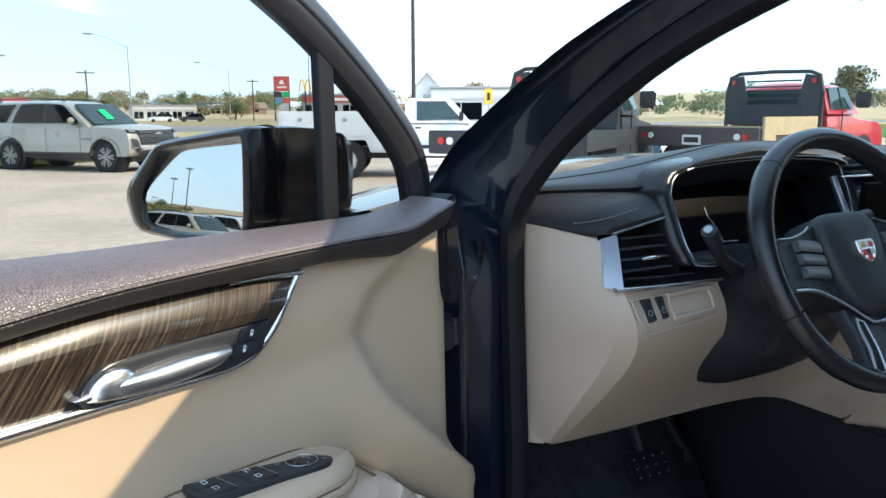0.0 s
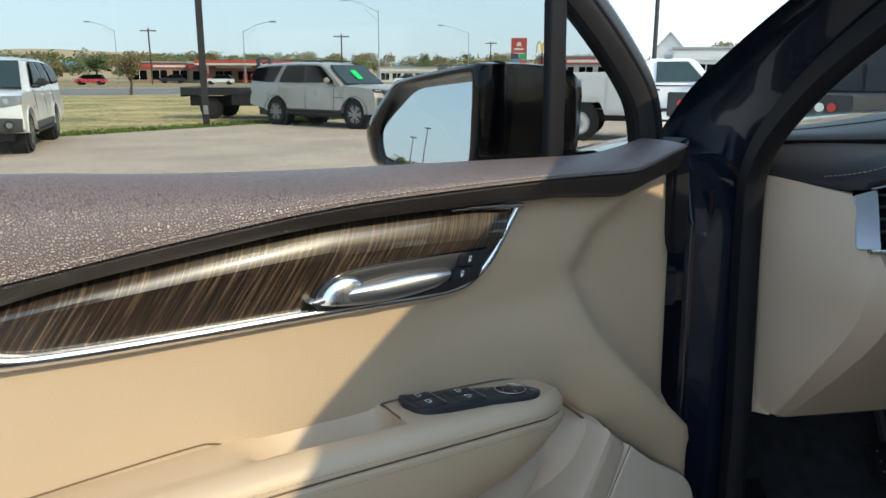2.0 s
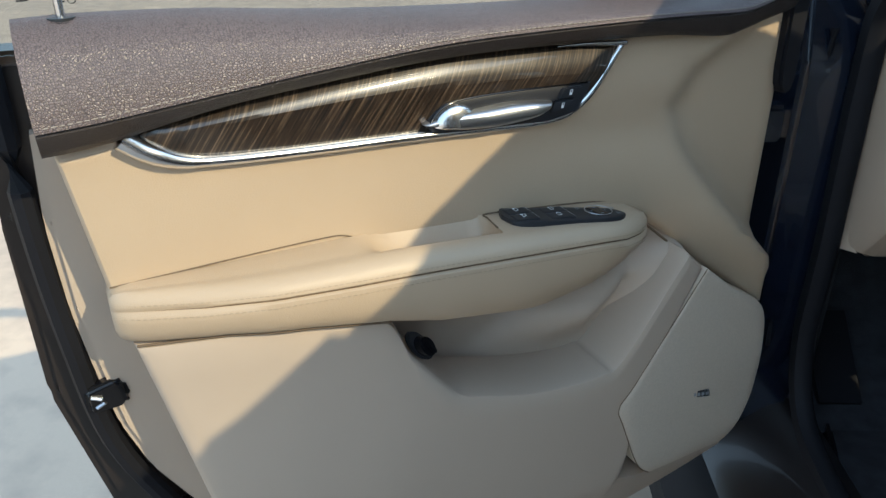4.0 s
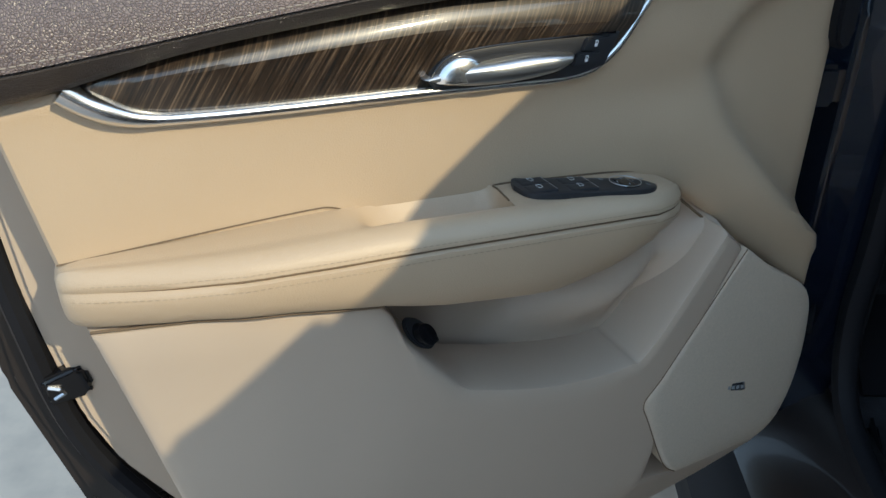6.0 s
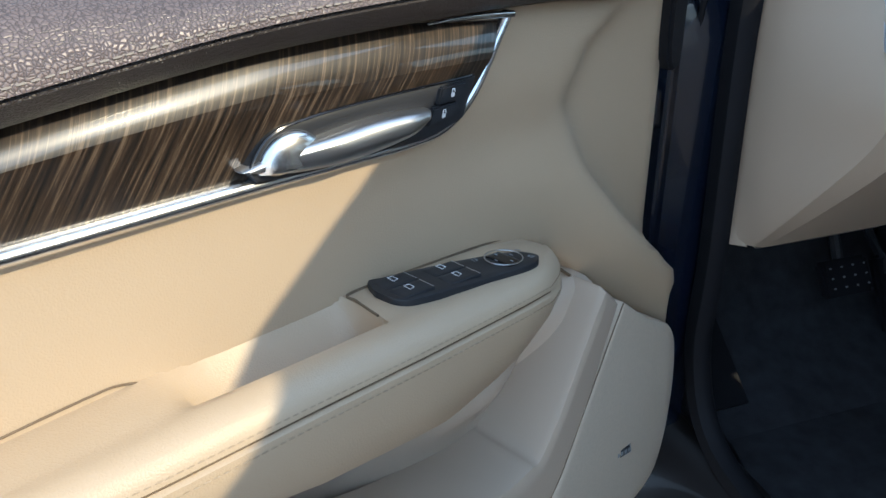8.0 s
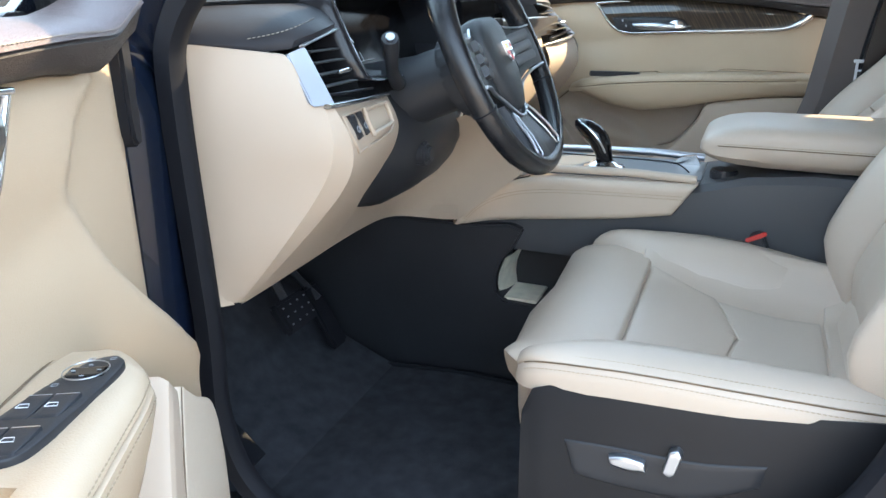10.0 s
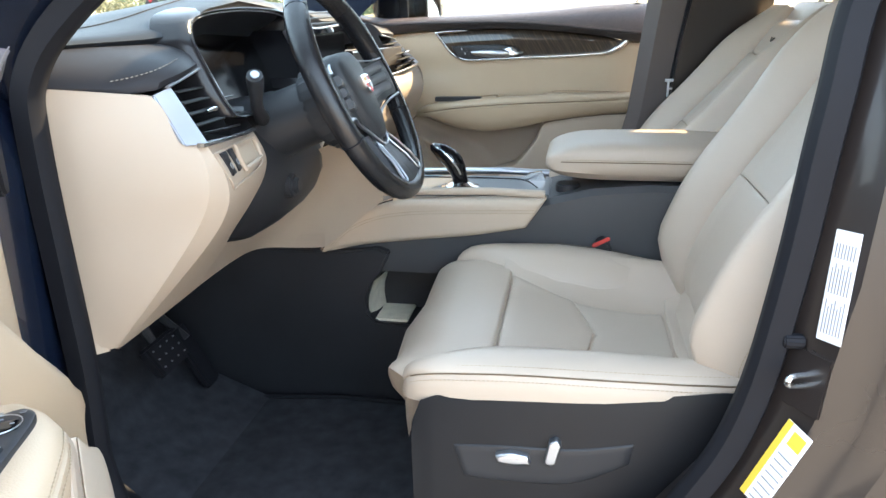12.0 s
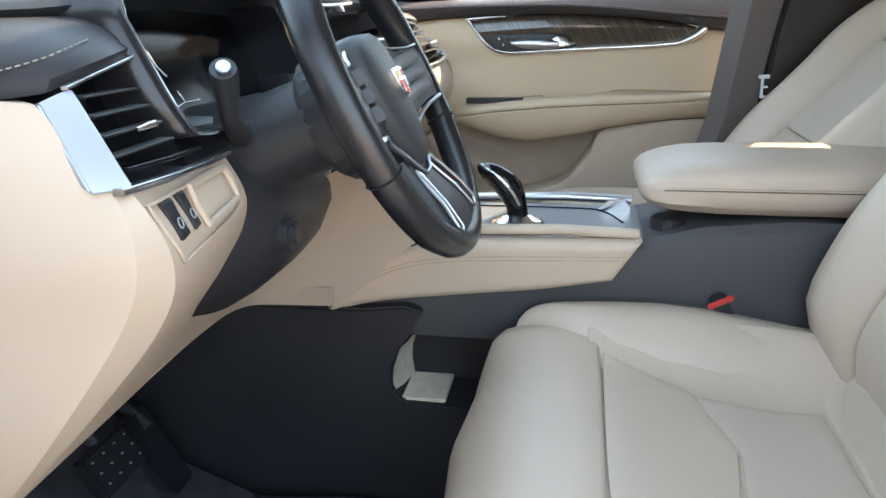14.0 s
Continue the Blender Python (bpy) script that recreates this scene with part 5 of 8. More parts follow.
    # steering column with its cover and the stalk
    part("column_cover", loft([[Vector((cx + a * rx, y + b * 0.02, z + b * rz)) for a, b in ring(1, 18)] for cx, y, z, rx, rz in ((-0.335, 0.99, 0.99, 0.09, 0.07), (-0.335, 0.93, 1.01, 0.08, 0.06), (-0.335, 0.87, 1.03, 0.068, 0.05), (-0.332, 0.79, 1.06, 0.055, 0.048))]), BLACKPL, D, "black steering column cover", angle=50)
    barrel = []
    for x0, x1, y0, z in ((-0.487, -0.15, 0.925, 1.060), (-0.486, -0.155, 0.895, 1.03), (-0.482, -0.145, 0.872, 1.0), (-0.466, -0.120, 0.858, 0.96), (-0.452, -0.115, 0.860, 0.92), (-0.440, -0.125, 0.872, 0.89), (-0.427, -0.15, 0.891, 0.866), (-0.415, -0.20, 0.916, 0.846), (-0.405, -0.28, 0.946, 0.830)):
        xm, hw = (x0 + x1) / 2, (x1 - x0) / 2
        barrel.append([Vector((xm + hw * u, y0 + 0.055 * abs(u) ** 3.2, z)) for u in (-1, -0.93, -0.8, -0.6, -0.35, 0, 0.35, 0.6, 0.8, 0.93, 1)] + [Vector((x1, y0 + 0.17, z)), Vector((x0, y0 + 0.17, z))])
    part("column_shroud", loft(barrel), BLACKPL, D, "black rounded column shroud", angle=60)
    part("ignition_boss", join(disc(0.022, 0.03, 20, 0.004, "y", (-0.36, 0.873, 0.925)), disc(0.014, 0.04, 18, 0.003, "y", (-0.36, 0.870, 0.925))), BLACKPL, D, "round black boss")
    stp = curve([(-0.41, 0.885, 1.045), (-0.455, 0.872, 1.068), (-0.487, 0.857, 1.096), (-0.512, 0.846, 1.121)], 12)
    stk = part("indicator_stalk", tube(stp, 0.0095, 12, sizes=[1.25, 1.2, 1.15, 1.1, 1.05, 1.0, 1, 1.05, 1.15, 1.25, 1.3, 1.35, 1.25]), BLACKPL, D, "black indicator stalk with silver end cap")
    part("stalk_cap", join(disc(0.0066, 0.006, 20, 0.002, "z")), SILVER, stk, "silver round end cap", Matrix.Translation((-0.5145, 0.8445, 1.122)) @ Vector((-0.030, -0.015, 0.028)).to_track_quat("Z", "Y").to_matrix().to_4x4())
    part("wiper_stalk", tube(curve([(-0.285, 0.86, 1.07), (-0.24, 0.855, 1.10), (-0.16, 0.85, 1.115)], 8), 0.011, 10), BLACKPL, D)
    return D


BLUEBLK = shade("dark_dash_leather", (0.026, 0.025, 0.029), 0.5, dark=0.8, scale=7, bump=0.10, bump_scale=620, kind="leather", spec=0.25)
DASHTOP = shade("soft_dash_top", (0.020, 0.023, 0.029), 0.5, dark=0.85, scale=5, bump=0.08, bump_scale=620, kind="leather", spec=0.3)
SATIN = shade("brushed_blue_silver", (0.56, 0.58, 0.64), 0.36, metal=1.0, dark=0.97, scale=3, rvar=0.03)
HOODBLK = shade("satin_black_surround", (0.018, 0.017, 0.019), 0.24, dark=0.85, scale=6, rvar=0.05, spec=0.4)
VENTBLK = shade("vent_black", (0.008, 0.008, 0.009), 0.6, scale=9)
CLUSTERBLK = shade("display_black", (0.004, 0.004, 0.005), 0.12, scale=5, rvar=0.03, spec=0.07)
TRAYBEIGE = shade("beige_tray", (0.50, 0.41, 0.31), 0.6, dark=0.9, scale=6)
build_dash()


# ---- steering wheel ----
def build_wheel():
    m = Matrix.Translation((-0.326, 0.7445, 1.081)) @ Matrix.Rotation(radians(2), 4, "Z") @ Matrix.Rotation(radians(-26), 4, "X")
    S = thing("steering_wheel", "black leather steering wheel with silver spokes and crest", "steering wheel", m)
    R = 0.184   # local: x right, z up in the wheel's plane, -y to the driver
    pts, sizes = [], []
    for i in range(72):
        a = 2 * math.pi * i / 72
        pts.append(Vector((R * math.cos(a), 0, R * 1.0 * math.sin(a) * (0.985 if math.sin(a) < -0.8 else 1))))
    secs = []
    for i, p in enumerate(pts):
        a = 2 * math.pi * i / 72
        d = Vector((math.cos(a), 0, math.sin(a)))
        fat = 1 + 0.12 * math.exp(-((math.degrees(a) - 35 + 180) % 360 - 180) ** 2 / 400) + 0.12 * math.exp(-((math.degrees(a) - 145 + 180) % 360 - 180) ** 2 / 400)
        secs.append([p + d * (0.0150 * fat * math.cos(b * math.pi / 6)) + Vector((0, 0.0178 * fat * math.sin(b * math.pi / 6), 0)) for b in range(12)])
    secs.append(secs[0])
    rim = part("rim", loft(secs, True, False), RIMLEATHER, S, "thick black leather rim", angle=80)
    for a0 in (50, 130, 200, 340):
        a = radians(a0)
        d = Vector((math.cos(a), 0, math.sin(a)))
        part("rim_seam", tube([d * (R + 0.0156 * math.cos(b * math.pi / 8)) + Vector((0, 0.0186 * math.sin(b * math.pi / 8), 0)) for b in range(16)], 0.0009, 4, True), RUBBER, rim)
    G = 0.024   # the hub sits back from the rim

    def at(x, y, z):
        """Wheel point; what lies nearer the rim comes forward to it."""
        return Vector((x, y + G * (1 - step(0.07, 0.17, math.hypot(x, z))), z))
    hub = [(0.0, 0.070), (0.030, 0.0695), (0.050, 0.064), (0.061, 0.050), (0.064, 0.028), (0.061, 0.0), (0.054, -0.030), (0.042, -0.056), (0.028, -0.076), (0.016, -0.086), (0.0, -0.089)]
    hub = hub + [(-x, z) for x, z in hub[-2:0:-1]]
    part("airbag_cover", loft([[Vector((x * k, y + G, z * k)) for x, z in hub] for k, y in ((0.95, 0.02), (1, -0.006), (0.985, -0.016), (0.94, -0.025), (0.84, -0.029), (0.6, -0.033), (0.3, -0.035), (0.1, -0.0355))]), AIRBAG, S, "charcoal grained airbag cover", angle=60)
    part("hub_back", disc(0.072, 0.05, 28, 0.01, "y", (0, 0.035 + G, 0)), BLACKPL, S)
    crest = part("crest", prism([(-0.019, 0.020), (0.019, 0.020), (0.018, 0.002), (0.012, -0.008), (0.0, -0.014), (-0.012, -0.008), (-0.018, 0.002)], G - 0.0415, G - 0.033, "y", 0.002), CHROME, S, "chrome shield crest with coloured fields")
    for x, z, w, mt in ((-0.0085, 0.012, 0.008, GOLD), (0.0085, 0.012, 0.008, REDBTN), (0.0, 0.012, 0.006, LABELW), (-0.0085, 0.001, 0.008, REDBTN), (0.0, 0.001, 0.006, BLACKPL), (0.0085, 0.001, 0.008, LABELW), (0.0, -0.007, 0.008, REDBTN)):
        part("crest_field", box(x - w / 2, x + w / 2, G - 0.0424, G - 0.0412, z - 0.004, z + 0.004, 0), mt, crest)
    for s in (-1, 1):
        # side spoke: a plate from hub to rim, bent forward to the rim
        def plate(rows, y0, y1):
            out = []
            for x, zl, zh in rows:
                out.append([at(s * x, y0, zl), at(s * x, y0 - 0.002, zl + (zh - zl) * 0.3), at(s * x, y0 - 0.002, zl + (zh - zl) * 0.7), at(s * x, y0, zh), at(s * x, y1, zh), at(s * x, y1, zl)])
            return loft(out)
        spoke = part("spoke", plate([(0.045, -0.062, 0.056), (0.080, -0.044, 0.048), (0.11, -0.034, 0.038), (0.14, -0.030, 0.036), (0.172, -0.032, 0.040)], -0.012, 0.012), AIRBAG, S, "charcoal side spoke with keys", angle=40)
        for z0, z1 in ((0.016, 0.032), (-0.002, 0.013), (-0.021, -0.005)):
            part("wheel_key", plate([(0.069, z0 - 0.004, z1 - 0.003), (0.10, z0, z1), (0.135, z0 + 0.001, z1)], -0.022, -0.010), WHEELKEY, spoke, "satin grey wheel key", angle=30)
        part("spoke_trim", sweep(curve([at(s * 0.001, -0.016, -0.096), at(s * 0.018, -0.016, -0.093), at(s * 0.050, -0.016, -0.066), at(s * 0.082, -0.014, -0.047), at(s * 0.12, -0.014, -0.037), at(s * 0.168, -0.014, -0.034)], 26), rrect(0.0045, 0.006, 0.8), (0, -1, 0)), SILVER, S, "satin silver V-shaped spoke trim")
        part("upper_trim", sweep(curve([at(s * 0.168, -0.014, 0.037), at(s * 0.13, -0.014, 0.038), at(s * 0.09, -0.014, 0.046), at(s * 0.074, -0.014, 0.054)], 14), rrect(0.002, 0.004, 0.8), (0, -1, 0)), SILVER, S)
        # lower spoke: half of a broad tongue down to the rim, with a silver-edged dark inset
        tongue = [[at(s * x, y, z) for x, y in ((-0.001, -0.012), (w * 0.5, -0.013), (w * 0.92, -0.011), (w, -0.004), (w, 0.012), (-0.001, 0.012))] for z, w in ((-0.070, 0.058), (-0.095, 0.058), (-0.125, 0.062), (-0.150, 0.070), (-0.172, 0.078))]
        low = part("lower_spoke", loft(tongue), BLACKPL, S, "black lower spoke", angle=50)
        loop = [(0.030, -0.092), (0.044, -0.086), (0.052, -0.10), (0.060, -0.13), (0.068, -0.155), (0.058, -0.163), (0.048, -0.160), (0.040, -0.13), (0.033, -0.105)]
        part("inset_trim", tube([at(s * x, -0.0145, z) for x, z in loop], 0.0015, 6, True, (0, -1, 0)), SILVER, low, "silver line round the lower inset")
        part("outer_trim", sweep([at(s * x, -0.014, z) for x, z in loop[1:5]], rrect(0.004, 0.005, 0.8), (0, -1, 0)), SILVER, low)
    return S


RIMLEATHER = shade("worn_black_leather", (0.014, 0.014, 0.016), 0.22, dark=0.8, scale=9, bump=0.12, bump_scale=500, kind="leather")
AIRBAG = shade("charcoal_grain", (0.030, 0.033, 0.037), 0.5, dark=0.88, scale=7, bump=0.15, bump_scale=420, kind="leather")
WHEELKEY = shade("satin_key_grey", (0.10, 0.108, 0.118), 0.3, dark=0.9, scale=8, spec=0.6)
GOLD = shade("gold_enamel", (0.6, 0.42, 0.12), 0.3, scale=20)
build_wheel()
# ---- seats ----
# side bolster along y: inner and outer x, fall of its crest
BOLSTER = [(0.10, 0.195, 0.268, 0.004), (0.16, 0.182, 0.275, 0.0), (0.24, 0.165, 0.281, 0.0), (0.34, 0.157, 0.283, 0.0), (0.42, 0.160, 0.283, 0.0), (0.48, 0.167, 0.283, 0.001), (0.52, 0.178, 0.283, 0.003), (0.55, 0.195, 0.282, 0.005), (0.575, 0.210, 0.280, 0.008), (0.595, 0.222, 0.275, 0.013), (0.610, 0.228, 0.267, 0.021), (0.620, 0.231, 0.257, 0.032), (0.625, 0.233, 0.246, 0.045)]
BOLSTER_EDGE = [(y, lerp_table([(p[0], p[2]) for p in BOLSTER], y), lerp_table([(p[0], p[3]) for p in BOLSTER], y)) for y in [0.608 - 0.47 * i / 60 for i in range(61)]]


def build_seat(name, label, s, recline):
    """A front seat round x = 0, cushion from y 0.13 to 0.64; s = 1 puts the switch side at -x."""
    S = thing(name, label, "car seat", pose(-0.352 if s > 0 else 0.362, 0, 0))

    def flat(x, y, h):
        return Vector((x * s, y, h))

    def top(x, y):
        base = 0.662 + 0.046 * step(0.25, 0.56, y) - 0.10 * step(0.55, 0.70, y) ** 1.5
        bol = max(0.0, 0.744 - base) * step(0.13, 0.235, abs(x)) * step(0.70, 0.60, y)
        return base + bol


    def P(n, bm, mat, lab="", parent=S, angle=50, m=None):
        return part(n, bm, mat, parent, lab, m, angle)
    nose = []
    for x in (-0.252, -0.250, -0.244, -0.232, -0.21, -0.185, -0.16, -0.12, -0.06, 0, 0.06, 0.12, 0.16, 0.185, 0.21, 0.232, 0.244, 0.250, 0.252):
        a = abs(x)
        zt = top(0, 0.52) + 0.012 + 0.006 * step(0.10, 0.22, a) - 0.022 * step(0.222, 0.256, a) ** 1.5
        zb = 0.565 + 0.127 * step(0.12, 0.235, a)
        ym = 0.684 - 0.09 * a - 0.012 * step(0.15, 0.23, a) - 0.040 * step(0.215, 0.256, a) ** 1.5
        y0, w, h = 0.504, ym - 0.508, zt - zb
        nose.append([flat(x, y, z) for y, z in ((y0, zt - 0.004), (y0 + 0.006, zt), (0.508 + 0.45 * w, zt + 0.002), (0.508 + 0.68 * w, zt - 0.07 * h), (0.508 + 0.86 * w, zt - 0.2 * h), (0.508 + 0.96 * w, zt - 0.36 * h), (ym, zt - 0.52 * h), (ym - 0.006, zt - 0.68 * h), (ym - 0.025, zt - 0.86 * h), (ym - 0.05, zt - h), (y0, zt - min(h, 0.03)))])
    P("front_roll", loft(nose), SEATLEATHER, "pale leather cushion front", angle=65)
    P("cushion_core", patch([(-0.24, 0.52), (-0.1, 0.52), (0.1, 0.52), (0.24, 0.52)], [(-0.22, 0.10), (-0.05, 0.10), (0.05, 0.10), (0.21, 0.10)], lambda x, y: top(x, y) - 0.001, flat, 24, 24, 0.004, 0.02), SEATLEATHER)
    P("seat_insert", patch([(-0.17, 0.499), (-0.06, 0.501), (0.06, 0.501), (0.164, 0.499)], [(-0.152, 0.372), (-0.01, 0.352), (0.01, 0.352), (0.125, 0.388)], lambda x, y: top(x, y) + 0.004, flat, 20, 8, 0.004, 0.03), SEATLEATHER, "pale leather seat insert")
    P("seat_insert", patch([(-0.15, 0.368), (-0.01, 0.348), (0.01, 0.348), (0.123, 0.384)], [(-0.165, 0.222), (-0.05, 0.222), (0.05, 0.222), (0.13, 0.224)], lambda x, y: top(x, y) + 0.002, flat, 20, 10, 0.004, 0.03), SEATPERF, "perforated pale leather seat insert")
    P("seat_rear", patch([(-0.19, 0.219), (-0.05, 0.218), (0.05, 0.218), (0.16, 0.220)], [(-0.22, 0.10), (-0.05, 0.09), (0.05, 0.09), (0.21, 0.10)], lambda x, y: top(x, y) + 0.004, flat, 18, 8, 0.005, 0.03), SEATLEATHER)
    for q in (-1, 1):
        wrap = []
        for y, xi, xo, drop in BOLSTER:
            fall = drop + (0.034 * step(0.42, 0.14, y) if q > 0 else 0)   # the inner one dips towards the back
            zi, zc, zo, zb, w = top(0, y) + 0.002 - drop, 0.753 - fall, 0.743 - fall, 0.688 - 0.25 * fall, xo - xi
            wrap.append([flat(q * x, y, z) for x, z in ((xi - 0.012, zi - 0.04), (xi, zi), (xi + 0.15 * w, zi + 0.45 * (zc - zi)), (xi + 0.35 * w, zi + 0.85 * (zc - zi)), (xi + 0.58 * w, zc), (xi + 0.80 * w, zc - 0.002), (xi + 0.93 * w, zo + 0.003), (xo, zo - 0.003), (xo - 0.002, zo - 0.0052), (xo + 0.0005, zo - 0.0075), (xo + 0.004, 0.5 * (zo + zb)), (xo + 0.002, zb), (xi, zb - 0.01))])
        bo = P("cushion_bolster", loft(wrap), SEATLEATHER, "pale leather side bolster", angle=75)
        for dx, dz in ((-0.009, 0.0035), (0.0028, -0.013)):
            P("stitching", stitches([flat(q * (xo + dx), y, 0.743 - drop - (0.034 * step(0.42, 0.14, y) if q > 0 else 0) + dz) for y, xo, drop in BOLSTER_EDGE], 0.006, 0.004, 0.0006), THREAD_B, parent=bo)
        P("seam", tube([flat(q * xo, y, 0.743 - drop - (0.034 * step(0.42, 0.14, y) if q > 0 else 0) - 0.0048) for y, xo, drop in BOLSTER_EDGE], 0.0009, 5), DARKSEAM, parent=bo)
    P("seat_base", loft([[Vector((s * x, y, z)) for x, z in ((-0.272, zt - 0.004), (-0.284, zt), (-0.289, zt - 0.02), (-0.288, 0.46), (0.27, 0.46), (0.27, zt - 0.02), (0.22, zt - 0.03), (0.17, 0.56), (-0.17, 0.56), (-0.24, zt - 0.02))] for y, zt in ((0.605, 0.655), (0.592, 0.690), (0.57, 0.700), (0.5, 0.706), (0.38, 0.712), (0.26, 0.722), (0.19, 0.732), (0.06, 0.735), (-0.02, 0.70))]), SEATBASE, "black plastic seat base shield", angle=40)
    inset = P("switch_inset", patch([(0.545, 0.628), (0.48, 0.632), (0.38, 0.635), (0.30, 0.650)], [(0.53, 0.578), (0.47, 0.575), (0.38, 0.58), (0.305, 0.618)], lambda y, z: 0.003, lambda y, z, h: Vector((s * (-0.288 - h), y, z)), 14, 5, 0.003, 0.01), BLACKPL, "black seat switch inset")
    P("seat_switch", patch([(0.485, 0.622), (0.465, 0.627), (0.44, 0.624)], [(0.482, 0.611), (0.46, 0.608), (0.437, 0.611)], lambda y, z: 0.014, lambda y, z, h: Vector((s * (-0.288 - h), y, z)), 8, 4, 0.004, 0.012), SILVER, "silver seat adjuster switch", inset)
    P("seat_switch", patch([(0.412, 0.648), (0.402, 0.652), (0.396, 0.645)], [(0.418, 0.616), (0.410, 0.612), (0.403, 0.616)], lambda y, z: 0.014, lambda y, z, h: Vector((s * (-0.288 - h), y, z)), 8, 6, 0.003, 0.012), SILVER, "silver backrest adjuster switch", inset)
    for q in (-0.2, 0.2):
        P("seat_rail", box(q - 0.025, q + 0.025, -0.05, 0.62, 0.335, 0.40, 0.006), GREYPL, "dark steel seat rail")
        P("rail_support", box(q - 0.02, q + 0.02, 0.05, 0.52, 0.395, 0.47, 0.01), BLACKPL)
    # backrest in its own leaning plane: v up along it, h towards the driver
    bm4 = Matrix.Translation((0, 0.175 if s > 0 else 0.228, 0.65)) @ Matrix.Rotation(radians(recline), 4, "X")

    def back(x, v, h):
        return bm4 @ Vector((x * s, h, v))

    def bdepth(x, v):
        return 0.045 + 0.055 * step(0.13, 0.22, abs(x)) * step(0.72, 0.45, v) * step(-0.05, 0.12, v) + 0.02 * math.exp(-((v - 0.22) / 0.14) ** 2) - 0.10 * step(0.235, 0.29, abs(x)) - 0.05 * step(0.10, -0.03, v)
    P("back_insert", patch([(-0.15, 0.02), (-0.155, 0.12), (-0.15, 0.2735)], [(0.15, 0.02), (0.155, 0.12), (0.15, 0.2735)], lambda x, v: bdepth(x, v), back, 14, 14, 0.003, 0.012), SEATLEATHER, "pale leather backrest insert")
    P("back_insert", patch([(-0.15, 0.2745), (-0.15, 0.36), (-0.145, 0.50)], [(0.15, 0.2745), (0.15, 0.36), (0.145, 0.50)], lambda x, v: bdepth(x, v), back, 14, 14, 0.003, 0.012), SEATPERF, "perforated pale leather backrest insert")
    P("back_top", patch([(-0.145, 0.505), (-0.15, 0.58), (-0.15, 0.64)], [(0.145, 0.505), (0.15, 0.58), (0.15, 0.64)], lambda x, v: bdepth(x, v) - 0.03 * step(0.58, 0.64, v), back, 10, 14, 0.012, 0.04), SEATLEATHER)
    for q in (-1, 1):
        bb = P("back_bolster", patch([(q * 0.165, -0.02), (q * 0.158, 0.15), (q * 0.155, 0.30), (q * 0.15, 0.48), (q * 0.152, 0.64)], [(q * 0.262, -0.01), (q * 0.285, 0.14), (q * 0.285, 0.30), (q * 0.262, 0.48), (q * 0.215, 0.635)], lambda x, v: bdepth(x, v) + 0.006, back, 26, 14, 0.014, 0.06), SEATLEATHER, "pale leather backrest bolster")
        P("stitching", stitches([back(q * lerp_table([(0, 0.258), (0.14, 0.275), (0.3, 0.275), (0.48, 0.252)], v), v, bdepth(0.27, v) + 0.012) for v in [0.02 + 0.46 * i / 30 for i in range(31)]], 0.006, 0.004, 0.0007), THREAD_B, parent=bb)
    P("back_shell", loft([[back(x, v, h) for x, h in ((-w, 0.01), (-w + 0.01, 0.03), (w - 0.01, 0.03), (w, 0.01), (w - 0.03, -0.08), (-w + 0.03, -0.08))] for v, w in ((-0.05, 0.24), (0.1, 0.268), (0.3, 0.268), (0.5, 0.24), (0.64, 0.20), (0.66, 0.16))]), SEATLEATHER, "pale leather backrest shell")
    P("crest_mark", tube([back(0.012, 0.545, 0.056), back(0.0, 0.536, 0.056), back(-0.012, 0.545, 0.056)], 0.002, 6), GREYPL)
    P("headrest", loft([[back(x, v, h) for x, h in [(w * a, 0.02 + d * b) for a, b in rrect(2, 2, 0.7, 4)]] for v, w, d in ((0.69, 0.09, 0.035), (0.71, 0.125, 0.05), (0.78, 0.14, 0.058), (0.86, 0.135, 0.05), (0.89, 0.10, 0.03))]), SEATLEATHER, "pale leather headrest", angle=60)
    for x in (-0.06, 0.06):
        P("headrest_post", tube([back(x, 0.62, 0.01), back(x, 0.71, 0.015)], 0.006, 8, up=(1, 0, 0)), CHROME)
    return S


SEATBASE = shade("black_grained_plastic", (0.013, 0.0135, 0.016), 0.46, dark=0.8, scale=7, bump=0.08, bump_scale=800, spec=0.25)
SEATPERF = shade("perforated_seat_leather", (0.475, 0.405, 0.33), 0.5, dark=0.9, scale=700, bump=0.25, bump_scale=900)
build_seat("driver_seat", "pale leather driver's seat with stitched bolsters on a black base", 1, 27)
build_seat("passenger_seat", "pale leather passenger seat with stitched bolsters", -1, 36)


